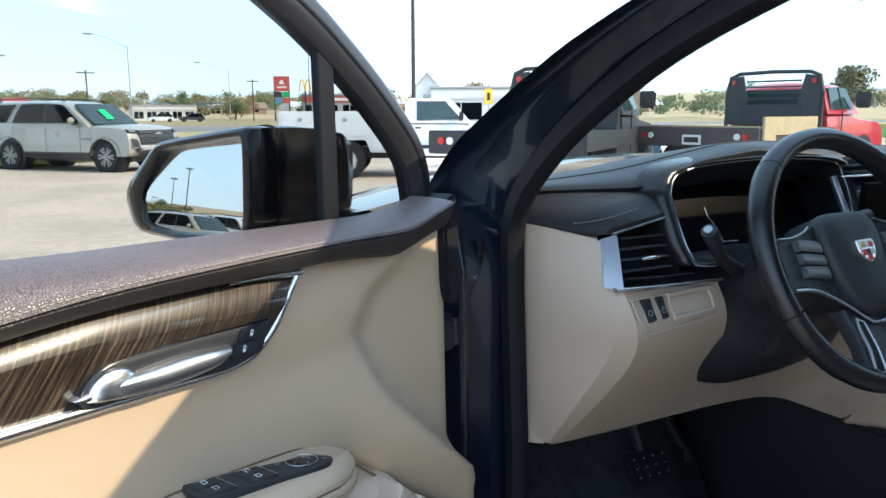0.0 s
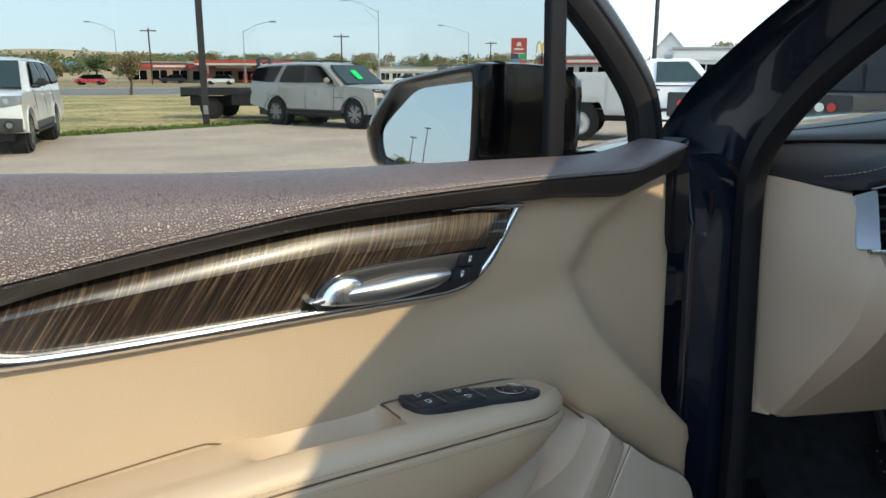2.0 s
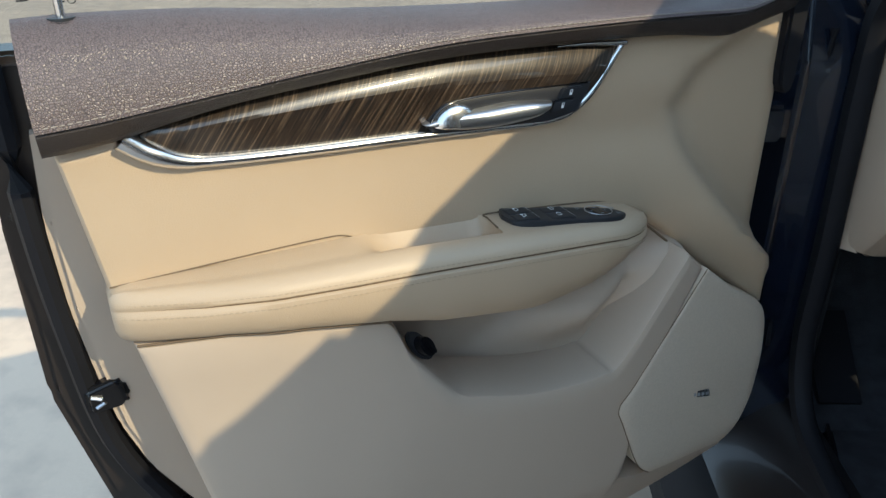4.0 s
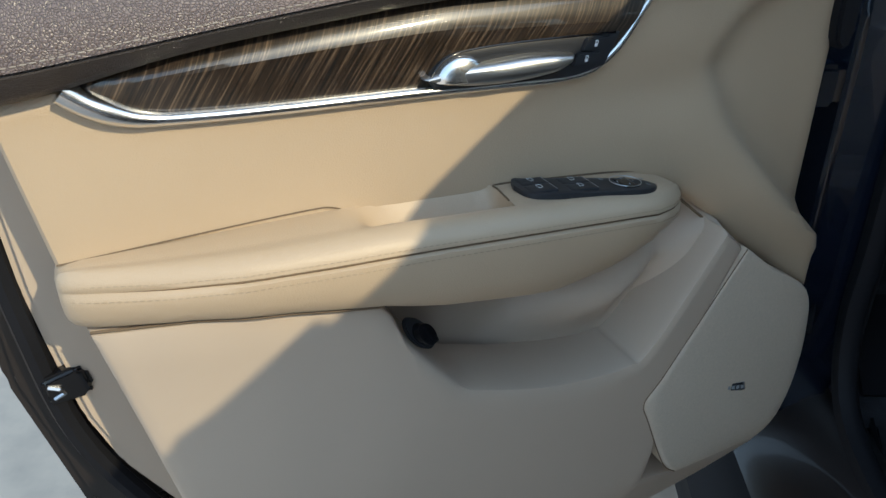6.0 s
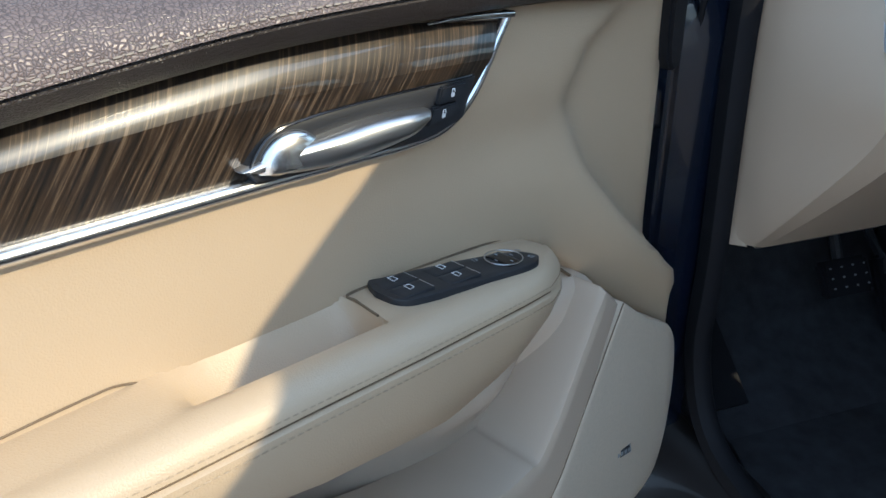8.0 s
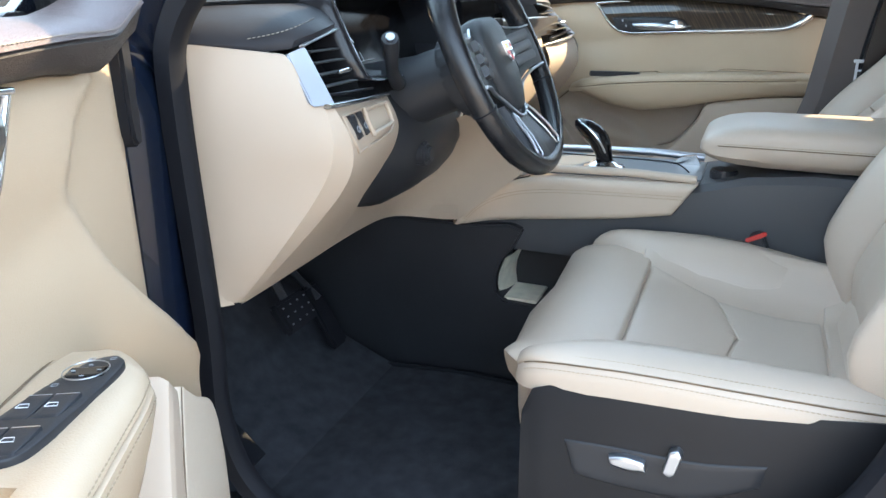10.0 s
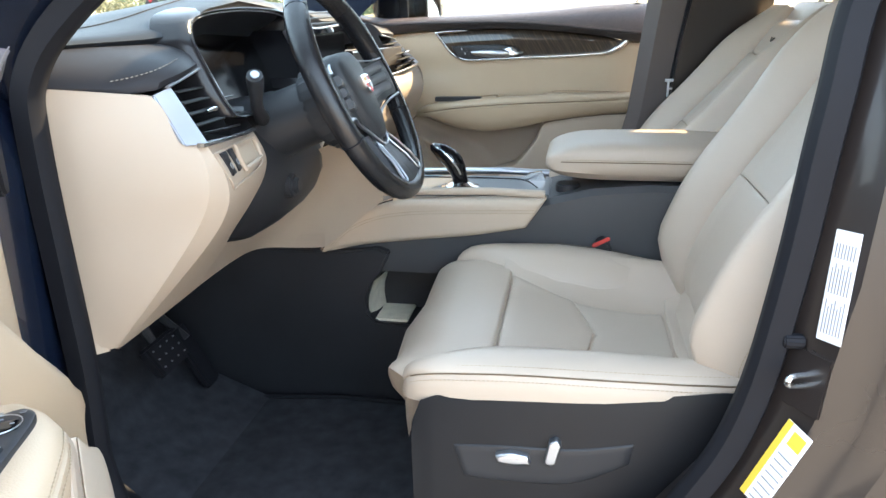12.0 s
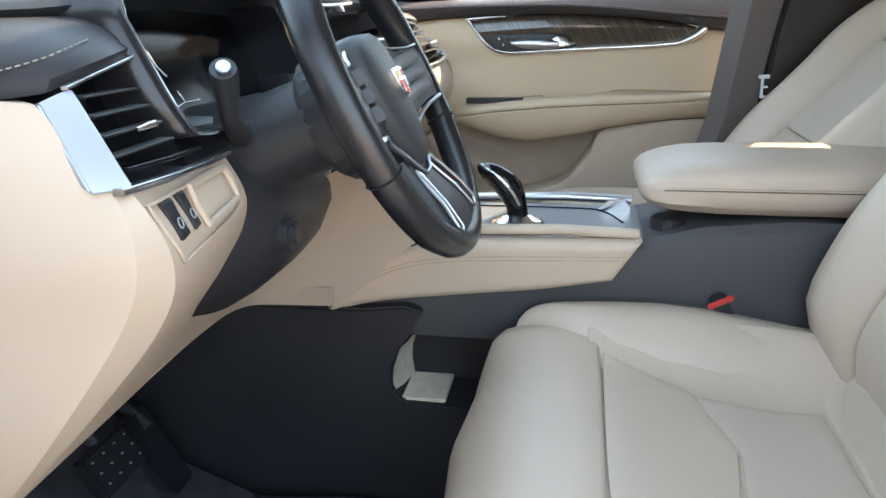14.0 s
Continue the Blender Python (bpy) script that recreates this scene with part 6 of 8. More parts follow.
# ---- centre console ----
def build_console():
    K = thing("centre_console", "charcoal centre console with beige leather side pads and armrest lid", "console")

    def side(y, z, h):
        return Vector((-0.062 - h, y, z))
    # body: cross-sections along y, with the storage opening left free between the lower and upper parts
    part("console_upper", loft([[Vector((x, y, z)) for x, z in ((-w, zb), (-w - 0.004, zb + 0.02), (-w, zt - 0.012), (-w + 0.012, zt), (w2 - 0.012, zt), (w2, zt - 0.012), (w2, zb))] for y, zb, zt, w, w2 in ((1.10, 0.68, 0.80, 0.055, 0.13), (0.93, 0.665, 0.815, 0.058, 0.15), (0.75, 0.665, 0.822, 0.060, 0.16), (0.60, 0.665, 0.825, 0.060, 0.16), (0.45, 0.665, 0.832, 0.060, 0.16), (0.36, 0.60, 0.855, 0.060, 0.16), (0.25, 0.58, 0.865, 0.060, 0.16), (-0.1, 0.55, 0.865, 0.06, 0.16))]), GREYPL, K, "charcoal plastic console body", angle=40)
    c_outline = [(-0.1, 0.30), (1.34, 0.30), (1.34, 0.716), (0.92, 0.714), (0.86, 0.716), (0.80, 0.724), (0.772, 0.714), (0.796, 0.668), (0.818, 0.640), (0.829, 0.605), (0.826, 0.572), (0.808, 0.554), (0.66, 0.548), (0.50, 0.552), (0.485, 0.60), (0.485, 0.694), (-0.1, 0.694)]
    part("console_lower", prism(c_outline, -0.084, 0.155, "x", 0.004, 2), BLACKPL, K, "black lower console side with a storage shelf", angle=35)
    part("shelf_back", box(0.02, 0.03, 0.46, 0.84, 0.54, 0.69, 0.002), BLACKPL, K)
    part("storage_mat", box(-0.074, 0.02, 0.74, 0.822, 0.552, 0.558, 0.002), STORAGEMAT, K, "ribbed mat in the storage shelf, sunlight put into its pale colour")
    part("storage_liner", loft([[Vector((-0.072, y, z)), Vector((-0.04, y - 0.006, z)), Vector((0.02, y - 0.012, z))] for y, z in ((0.822, 0.556), (0.826, 0.585), (0.824, 0.61), (0.812, 0.645))], False, False), STORAGEMAT, K, "liner of the storage shelf, sunlight put into its pale colour")
    # beige side pad
    pa = [(0.93, 0.712), (0.89, 0.764), (0.83, 0.803), (0.75, 0.826), (0.60, 0.833), (0.446, 0.837)]
    pb = [(0.918, 0.705), (0.86, 0.722), (0.80, 0.732), (0.72, 0.742), (0.60, 0.756), (0.487, 0.776)]
    pad = part("side_pad", patch(pa, pb, lambda y, z: 0.020, side, 36, 10, 0.011, 0.03), PADBEIGE, K, "beige leather console side pad", angle=60)
    for dz in (0.020, 0.026):
        part("stitching", stitches([side(q[0], q[1] - dz, 0.0205) for q in curve([(0.90, 0.745), (0.86, 0.784), (0.80, 0.812), (0.72, 0.826), (0.60, 0.832), (0.47, 0.836)], 50)], 0.006, 0.004, 0.0007), THREAD_B, pad)
    part("pad_joint", tube([side(q[0], q[1], 0.018) for q in curve([(0.925, 0.706), (0.885, 0.766), (0.83, 0.806), (0.76, 0.830)], 16)], 0.0015, 6, up=(1, 0, 0)), RUBBER, K)
    for x in (-0.05, 0.15):
        part("console_rail", sweep([Vector((x, 0.90, 0.832)), Vector((x, 0.72, 0.842)), Vector((x, 0.56, 0.846)), Vector((x, 0.45, 0.842))], rrect(0.02, 0.014, 0.8)), SILVER if x > 0 else PADBEIGE, K, "silver rail" if x > 0 else "")
    part("shift_plate", prism([(-0.036, 0.78), (0.13, 0.78), (0.13, 0.44), (-0.036, 0.44)], 0.824, 0.838, "z", 0.004), GREYSAT, K, "grey satin shifter plate")
    part("plate_groove", tube(curve([(0.10, 0.76, 0.839), (0.10, 0.56, 0.839), (0.085, 0.50, 0.839), (0.02, 0.47, 0.839)], 16), 0.0015, 5), RUBBER, K)
    for k in range(3):
        part("mode_button", box(-0.022, -0.004, 0.480 + 0.024 * k, 0.502 + 0.024 * k, 0.836, 0.8415, 0.0015), GREYSAT, K, "grey satin mode button")
    part("parking_switch", loft([[Vector((x, y, z)) for x, z in ((0.088, 0.838), (0.10, 0.838), (0.10, z1), (0.088, z1))] for y, z1 in ((0.505, 0.842), (0.49, 0.854), (0.465, 0.858), (0.455, 0.842))]), CHROME, K, "small silver switch")
    part("rotary_recess", disc(0.026, 0.02, 24, 0.004, "z", (0.0, 0.405, 0.846)), BLACKPL, K, "round dark recess")
    # shifter
    sh = part("shifter", loft([[Vector((cx + a * r1, y + b * r2, z)) for a, b in ring(1, 16)] for cx, y, z, r1, r2 in ((0.003, 0.630, 0.842, 0.014, 0.016), (0.003, 0.634, 0.865, 0.015, 0.017), (0.002, 0.642, 0.885, 0.018, 0.022), (0.002, 0.655, 0.905, 0.021, 0.028), (0.002, 0.668, 0.920, 0.020, 0.027), (0.002, 0.678, 0.930, 0.014, 0.018), (0.002, 0.682, 0.934, 0.005, 0.007))]), GLOSSBLK, K, "gloss black gear lever with silver edging", angle=70)
    part("shifter_trim", tube(curve([(-0.016, 0.628, 0.872), (-0.019, 0.640, 0.895), (-0.017, 0.662, 0.918), (-0.008, 0.684, 0.930), (0.008, 0.686, 0.931), (0.018, 0.664, 0.918)], 20), 0.0022, 6), CHROME, sh)
    part("shifter_boot", loft([[Vector((0.003 + a * r, 0.632 + b * r * 1.2, z)) for a, b in ring(1, 18)] for r, z in ((0.036, 0.838), (0.033, 0.844), (0.024, 0.846), (0.018, 0.852))]), CHROME, K, "silver shifter collar", angle=50)
    # armrest lid
    arm = []
    for y, zc, h, k in ((0.451, 0.905, 0.007, 0.78), (0.449, 0.905, 0.013, 0.84), (0.442, 0.905, 0.020, 0.90), (0.430, 0.9055, 0.0265, 0.945), (0.410, 0.906, 0.033, 0.98), (0.38, 0.907, 0.0375, 1.0), (0.34, 0.907, 0.040, 1.0), (0.25, 0.907, 0.041, 1.0), (0.05, 0.907, 0.041, 1.0), (-0.08, 0.906, 0.040, 1.0)):
        sec = []
        for i in range(28):
            a = 2 * math.pi * i / 28
            c, sn = math.cos(a), math.sin(a)
            low = 0.012 if sn < -0.3 else 0.0
            sec.append(Vector((0.05 + (0.11 * k - low) * math.copysign(abs(c) ** 0.32, c), y, zc + h * math.copysign(abs(sn) ** 0.5, sn))))
        arm.append(sec)
    lid = part("armrest_lid", loft(arm), SEATLEATHER, K, "padded pale leather armrest lid", angle=60)
    part("stitching", stitches([Vector((-0.0615, y, 0.9150)) for y in [0.41 - 0.45 * i / 30 for i in range(31)]], 0.006, 0.004, 0.0007), THREAD_B, lid)
    part("lid_seam", tube([Vector((-0.0605, y, 0.9110)) for y in [0.42 - 0.48 * i / 30 for i in range(31)]], 0.001, 5), DARKSEAM, lid)
    return K


# shelf mat and liner: the bright colour stands in for sun falling there
STORAGEMAT = shade("sunlit_ribbed_mat", (0.78, 0.74, 0.60), 0.7, dark=0.8, scale=40, bump=0.5, bump_scale=300)
PADBEIGE = shade("beige_console_leather", (0.50, 0.405, 0.31), 0.5, dark=0.94, scale=5, bump=0.08, bump_scale=420, kind="leather")
GREYSAT = shade("grey_satin_plastic", (0.16, 0.17, 0.18), 0.35, dark=0.9, scale=6)
build_console()

bk = thing("seat_belt_buckle", "black seat belt buckle with red button beside the driver's seat", "seat belt")
part("buckle_body", box(-0.018, 0.018, -0.012, 0.012, -0.045, 0.03, 0.004), BLACKPL, bk, "", Matrix.Translation((-0.075, 0.325, 0.732)) @ Matrix.Rotation(radians(-25), 4, "X"))
part("buckle_button", box(-0.0035, 0.0035, -0.019, 0.019, -0.002, 0.006, 0.002), REDBTN, bk, "red release button", Matrix.Translation((-0.0955, 0.335, 0.757)) @ Matrix.Rotation(radians(-28), 4, "X"))
part("buckle_stalk", tube([(-0.075, 0.315, 0.70), (-0.075, 0.28, 0.60), (-0.07, 0.25, 0.55)], 0.012, 8), RUBBER, bk)

bt = thing("seat_belt", "dark seat belt with pale steel tongue on the passenger pillar", "seat belt")
part("webbing", sweep(curve([(0.62, 0.07, 1.35), (0.655, 0.10, 1.15), (0.675, 0.12, 1.0), (0.68, 0.13, 0.85), (0.68, 0.14, 0.6), (0.67, 0.15, 0.45)], 20), rrect(0.003, 0.046, 0.5), (0, 1, 0)), RUBBER, bt, "dark woven belt")
tg = join(*[box(0.652, 0.657, y0 + 0.006, y1 + 0.006, z0, z1, 0.001) for y0, y1, z0, z1 in ((0.105, 0.15, 0.995, 1.003), (0.108, 0.114, 0.955, 0.997), (0.138, 0.144, 0.955, 0.997), (0.108, 0.144, 0.952, 0.958), (0.108, 0.144, 0.974, 0.979))])
part("belt_tongue", tg, LABELW, bt, "pale belt tongue")

fm = thing("floor_mat", "black carpet floor mat in the driver's footwell", "floor mat")
mat_o = [(-0.655, 0.62), (-0.655, 0.95), (-0.62, 1.08), (-0.50, 1.15), (-0.30, 1.16), (-0.13, 1.10), (-0.10, 0.9), (-0.11, 0.60), (-0.3, 0.56), (-0.5, 0.56)]
part("mat", prism(mat_o, 0.335, 0.372, "z", 0.008), CARPET, fm)
part("mat_edge", tube([Vector((x, y, 0.372)) for x, y in mat_o], 0.006, 6, True), RUBBER, fm)
rp = thing("foot_rest", "black rubber foot rest on the footwell floor", "foot rest")
part("rest_pad", loft([[Vector((x, y, z)) for y, z in ((1.10, 0.40), (1.24, 0.52), (1.26, 0.50), (1.12, 0.37))] for x in (-0.63, -0.55)]), RUBBER, rp)
pd = thing("brake_pedal", "black ribbed brake pedal hanging in the footwell", "pedal")
part("pedal_pad", box(-0.05, 0.05, -0.012, 0.012, -0.033, 0.033, 0.006), RUBBER, pd, "", Matrix.Translation((-0.335, 1.165, 0.575)) @ Matrix.Rotation(radians(-35), 4, "X"))
for i in range(3):
    for j in range(4):
        part("pedal_stud", disc(0.0016, 0.003, 8, 0.0, "y"), GREYSAT, pd, "", Matrix.Translation((-0.335, 1.165, 0.575)) @ Matrix.Rotation(radians(-35), 4, "X") @ Matrix.Translation((-0.036 + 0.024 * j, -0.014, -0.018 + 0.018 * i)))
part("pedal_arm", tube([(-0.335, 1.18, 0.585), (-0.335, 1.23, 0.68), (-0.335, 1.24, 0.82)], 0.010, 8), BLACKPL, pd)
ap = thing("accelerator_pedal", "tall black accelerator pedal in the footwell", "pedal")
part("pedal_pad", box(-0.026, 0.026, -0.01, 0.01, -0.075, 0.075, 0.006), RUBBER, ap, "", Matrix.Translation((-0.19, 1.19, 0.50)) @ Matrix.Rotation(radians(-30), 4, "X"))
part("pedal_arm", tube([(-0.19, 1.20, 0.54), (-0.19, 1.27, 0.60), (-0.19, 1.30, 0.72)], 0.009, 8), BLACKPL, ap)
# ---- outside: materials ----
LOT = shade("dusty_asphalt_lot", (0.62, 0.495, 0.375), 0.9, scale=0.5, bump=0.6, bump_scale=60, fine=0.9, spec=0.2, other=(0.46, 0.37, 0.29), soft=0.17)
ROADM = shade("grey_road", (0.27, 0.25, 0.235), 0.9, dark=0.8, scale=0.15, fine=0.3)
DRYGRASS = shade("dry_grass_ground", (0.68, 0.50, 0.25), 0.95, scale=0.35, bump=0.6, bump_scale=14, fine=1.2, spec=0.1, other=(0.27, 0.26, 0.095), soft=0.13)
GREENGRASS = shade("green_grass", (0.15, 0.22, 0.05), 0.95, dark=0.6, scale=0.9, fine=0.8, spec=0.1)
FIELD = shade("dry_field", (0.42, 0.33, 0.18), 0.95, dark=0.75, scale=0.02, fine=0.5, spec=0.1)
HILLS = shade("dry_hillside", (0.60, 0.45, 0.28), 0.95, scale=0.012, fine=0.5, spec=0.1, other=(0.44, 0.36, 0.20))
LEAF = shade("leaves", (0.15, 0.185, 0.085), 0.8, dark=0.7, scale=0.25, fine=0.7, spec=0.2)
LEAF2 = shade("autumn_leaves", (0.24, 0.20, 0.09), 0.8, dark=0.55, scale=0.3, fine=0.7, spec=0.2)
BARK = shade("bark", (0.10, 0.08, 0.06), 0.9, dark=0.6, scale=3)
WHITEP = shade("white_vehicle_paint", (0.78, 0.78, 0.77), 0.25, dark=0.97, scale=1.5, coat=0.8)
SILVERP = shade("champagne_silver_paint", (0.43, 0.39, 0.325), 0.3, metal=0.15, dark=0.95, scale=1.5, coat=0.8)
REDP = shade("red_vehicle_paint", (0.50, 0.025, 0.03), 0.28, dark=0.9, scale=1.5, coat=0.8)
BLUEP = shade("blue_vehicle_paint", (0.05, 0.12, 0.24), 0.28, dark=0.9, scale=1.5, coat=0.8)
BLACKP = shade("black_steel", (0.03, 0.028, 0.03), 0.5, dark=0.7, scale=4)
RUSTDK = shade("weathered_dark_steel", (0.085, 0.065, 0.06), 0.65, dark=0.6, scale=3, fine=0.5)
PLANK = shade("pale_wood_board", (0.50, 0.38, 0.22), 0.8, dark=0.75, scale=9)
GREYCLAD = shade("grey_plastic_cladding", (0.075, 0.077, 0.082), 0.6, dark=0.8, scale=4)
TYRE = shade("tyre_rubber", (0.02, 0.02, 0.021), 0.85, dark=0.8, scale=9)
RIMM = shade("alloy_rim", (0.45, 0.46, 0.48), 0.35, metal=0.9, dark=0.8, scale=6)
CARGLASS = shade("dark_vehicle_glass", (0.004, 0.005, 0.006), 0.05, dark=0.8, scale=2, rvar=0.02, spec=0.02)
WSGLASS = shade("windscreen_reflecting", (0.035, 0.06, 0.06), 0.06, dark=0.8, scale=2, rvar=0.02)
GREENTAG = shade("green_price_tag", (0.06, 0.75, 0.18), 0.6, scale=9, dark=0.95)
LAMPGL = shade("headlamp_glass", (0.27, 0.29, 0.31), 0.12, dark=0.7, scale=9)
REDLAMP = shade("red_lamp", (0.5, 0.03, 0.03), 0.25, scale=9)
POLEM = shade("dark_brown_pole", (0.032, 0.029, 0.029), 0.5, dark=0.8, scale=3)
GALV = shade("galvanised_steel", (0.35, 0.36, 0.37), 0.5, metal=0.4, dark=0.85, scale=3)
BRICKT = shade("tan_masonry", (0.36, 0.25, 0.18), 0.85, dark=0.85, scale=0.6, fine=0.5)
WHITEB = shade("white_cladding", (0.70, 0.68, 0.64), 0.7, dark=0.92, scale=0.5, fine=0.3)
GREYB = shade("grey_cladding", (0.40, 0.40, 0.40), 0.7, dark=0.88, scale=0.5, fine=0.3)
REDB = shade("red_fascia", (0.45, 0.08, 0.065), 0.5, dark=0.9, scale=0.7)
BLUEB = shade("blue_fascia", (0.12, 0.24, 0.36), 0.5, dark=0.9, scale=0.7)
GREENB = shade("green_sign", (0.03, 0.35, 0.10), 0.5, dark=0.9, scale=0.7)
YELLOWB = shade("yellow_sign", (0.75, 0.50, 0.03), 0.5, dark=0.92, scale=0.7)
KERB = shade("concrete_kerb", (0.45, 0.43, 0.40), 0.9, dark=0.8, scale=2, fine=0.5)


def spot(x, y, rz=0.0, z=0.0):
    return OUT @ pose(x, y, z, 0, 0, rz)


# ---- ground ----
def sheet(name, outline, z, mat, label, category="ground", cut=None):
    bm = mesh_of([(x, y, z) for x, y in outline], [tuple(range(len(outline)))])
    ob = part(name, bm, mat, None, "", OUT)
    return tagged(ob, label, category, kind="structure")


sheet("ground", [(-2500, -2500), (2500, -2500), (2500, 2500), (-2500, 2500)], 0.0, LOT, "dusty tan asphalt of the sales lot")
sheet("grass", [(-200, -15), (-40, -4), (-13, 15.0), (-7.6, 20.4), (-2.3, 25.6), (6, 33), (24, 44), (60, 52), (300, 60), (300, 75), (40, 70), (-17, 60), (-60, 48), (-200, 20)], 0.006, DRYGRASS, "dry mown grass verge with green tufts", "grass")
sheet("field", [(-2400, 40), (-400, 92), (0, 94), (60, 92), (400, 60), (800, -200), (2400, -900), (2400, 2400), (-2400, 2400)], 0.010, FIELD, "dry pale field beyond the road", "field")
sheet("road", [(-300, 0), (-60, 50), (-17, 62), (40, 72), (300, 77), (300, 92), (60, 90), (0, 92), (-60, 86), (-300, 60)], 0.014, ROADM, "grey asphalt road", "road")
sheet("green_field", [(34, 36), (52, 24), (120, 10), (300, 40), (300, 58), (120, 60), (60, 62), (40, 56)], 0.018, GREENGRASS, "green field beside the lot", "grass")


def grass_tufts():
    """Short blades along the lot's edge and over the verge."""
    rnd = random.Random(5)
    verts, faces = [], []
    for i in range(9000):
        u = rnd.random()
        x = -14 + 26 * u
        edge = lerp_table([(-14, 14.2), (-7.6, 20.6), (-2.3, 25.8), (6, 33.2), (13, 38)], x)
        y = edge + abs(rnd.gauss(0, 0.9)) - 0.6
        h = rnd.uniform(0.02, 0.07)
        a = rnd.uniform(0, 6.28)
        w = 0.06
        k = len(verts)
        c, s = math.cos(a) * w, math.sin(a) * w
        verts += [(x - c, y - s, 0), (x + c, y + s, 0), (x + rnd.uniform(-.05, .05), y + rnd.uniform(-.05, .05), h)]
        faces.append((k, k + 1, k + 2))
    ob = part("grass_tufts", mesh_of(verts, faces), GREENGRASS, None, "", OUT)
    tagged(ob, "green grass tufts along the lot edge", "grass", kind="stuff")


grass_tufts()


# ---- vehicles ----
def add_wheel(V, x, y, r, s, spokes=6, plain=False):
    w = part("wheel", disc(r, 0.26, 32, 0.035, "x", (x - s * 0.10, y, r)), TYRE, V, "black tyre")
    part("wheel_rim", disc(r * 0.66, 0.02, 28, 0.006, "x", (x + s * 0.032, y, r)), BLACKP if spokes or plain else WHITEP, w)
    for k in range(spokes):
        a = 2 * math.pi * k / spokes if spokes != 12 else 2 * math.pi * (k // 2) / 6 + (0.19 if k % 2 else -0.19)
        d = Vector((0, math.cos(a), math.sin(a)))
        t = Vector((0, -math.sin(a), math.cos(a)))
        c = Vector((x + s * 0.045, y, r))
        part("rim_spoke", mesh_of([c + d * r * 0.08 - t * r * 0.04, c + d * r * 0.08 + t * r * 0.04, c + d * r * 0.64 + t * r * 0.06, c + d * r * 0.64 - t * r * 0.06] + [Vector((v.x - s * 0.02, v.y, v.z)) for v in (c + d * r * 0.08 - t * r * 0.04, c + d * r * 0.08 + t * r * 0.04, c + d * r * 0.64 + t * r * 0.06, c + d * r * 0.64 - t * r * 0.06)], [(0, 1, 2, 3), (0, 1, 5, 4), (1, 2, 6, 5), (2, 3, 7, 6), (3, 0, 4, 7)]), RIMM, w)
    part("wheel_hub", disc(r * (0.16 if spokes else 0.3), 0.05, 16, 0.008, "x", (x + s * 0.04, y, r)), BLACKP if plain else RIMM, w)
    if not spokes and not plain:
        part("rim_ring", tube([(x + s * 0.04, y + r * 0.6 * math.cos(a * 0.2618), r + r * 0.6 * math.sin(a * 0.2618)) for a in range(24)], 0.02, 6, True, (1, 0, 0)), RIMM, w)


def shell_loft(profile, width, crown=0.06, tuck=0.10, ends=0.035):
    """A body from its side profile (y, z): full width low down, tucked in above by tuck, its ends drawn in towards the corners."""
    zs = [p[1] for p in profile]
    z0, z1 = min(zs), max(zs)
    cy = sum(p[0] for p in profile) / len(profile)
    secs = []
    for u in (-1, -0.985, -0.94, -0.82, -0.5, 0, 0.5, 0.82, 0.94, 0.985, 1):
        row = []
        rnd = 0.03 * step(0.9, 1.0, abs(u)) ** 2
        for y, z in profile:
            t = (z - z0) / (z1 - z0)
            half = width / 2 - tuck * t * t
            end = 1 - ends * abs(u) ** 3
            row.append(Vector((u * half, cy + (y - cy) * end, z - crown * t * u * u - rnd * step(0.7, 1.0, t))))
        secs.append(row)
    return loft(secs)


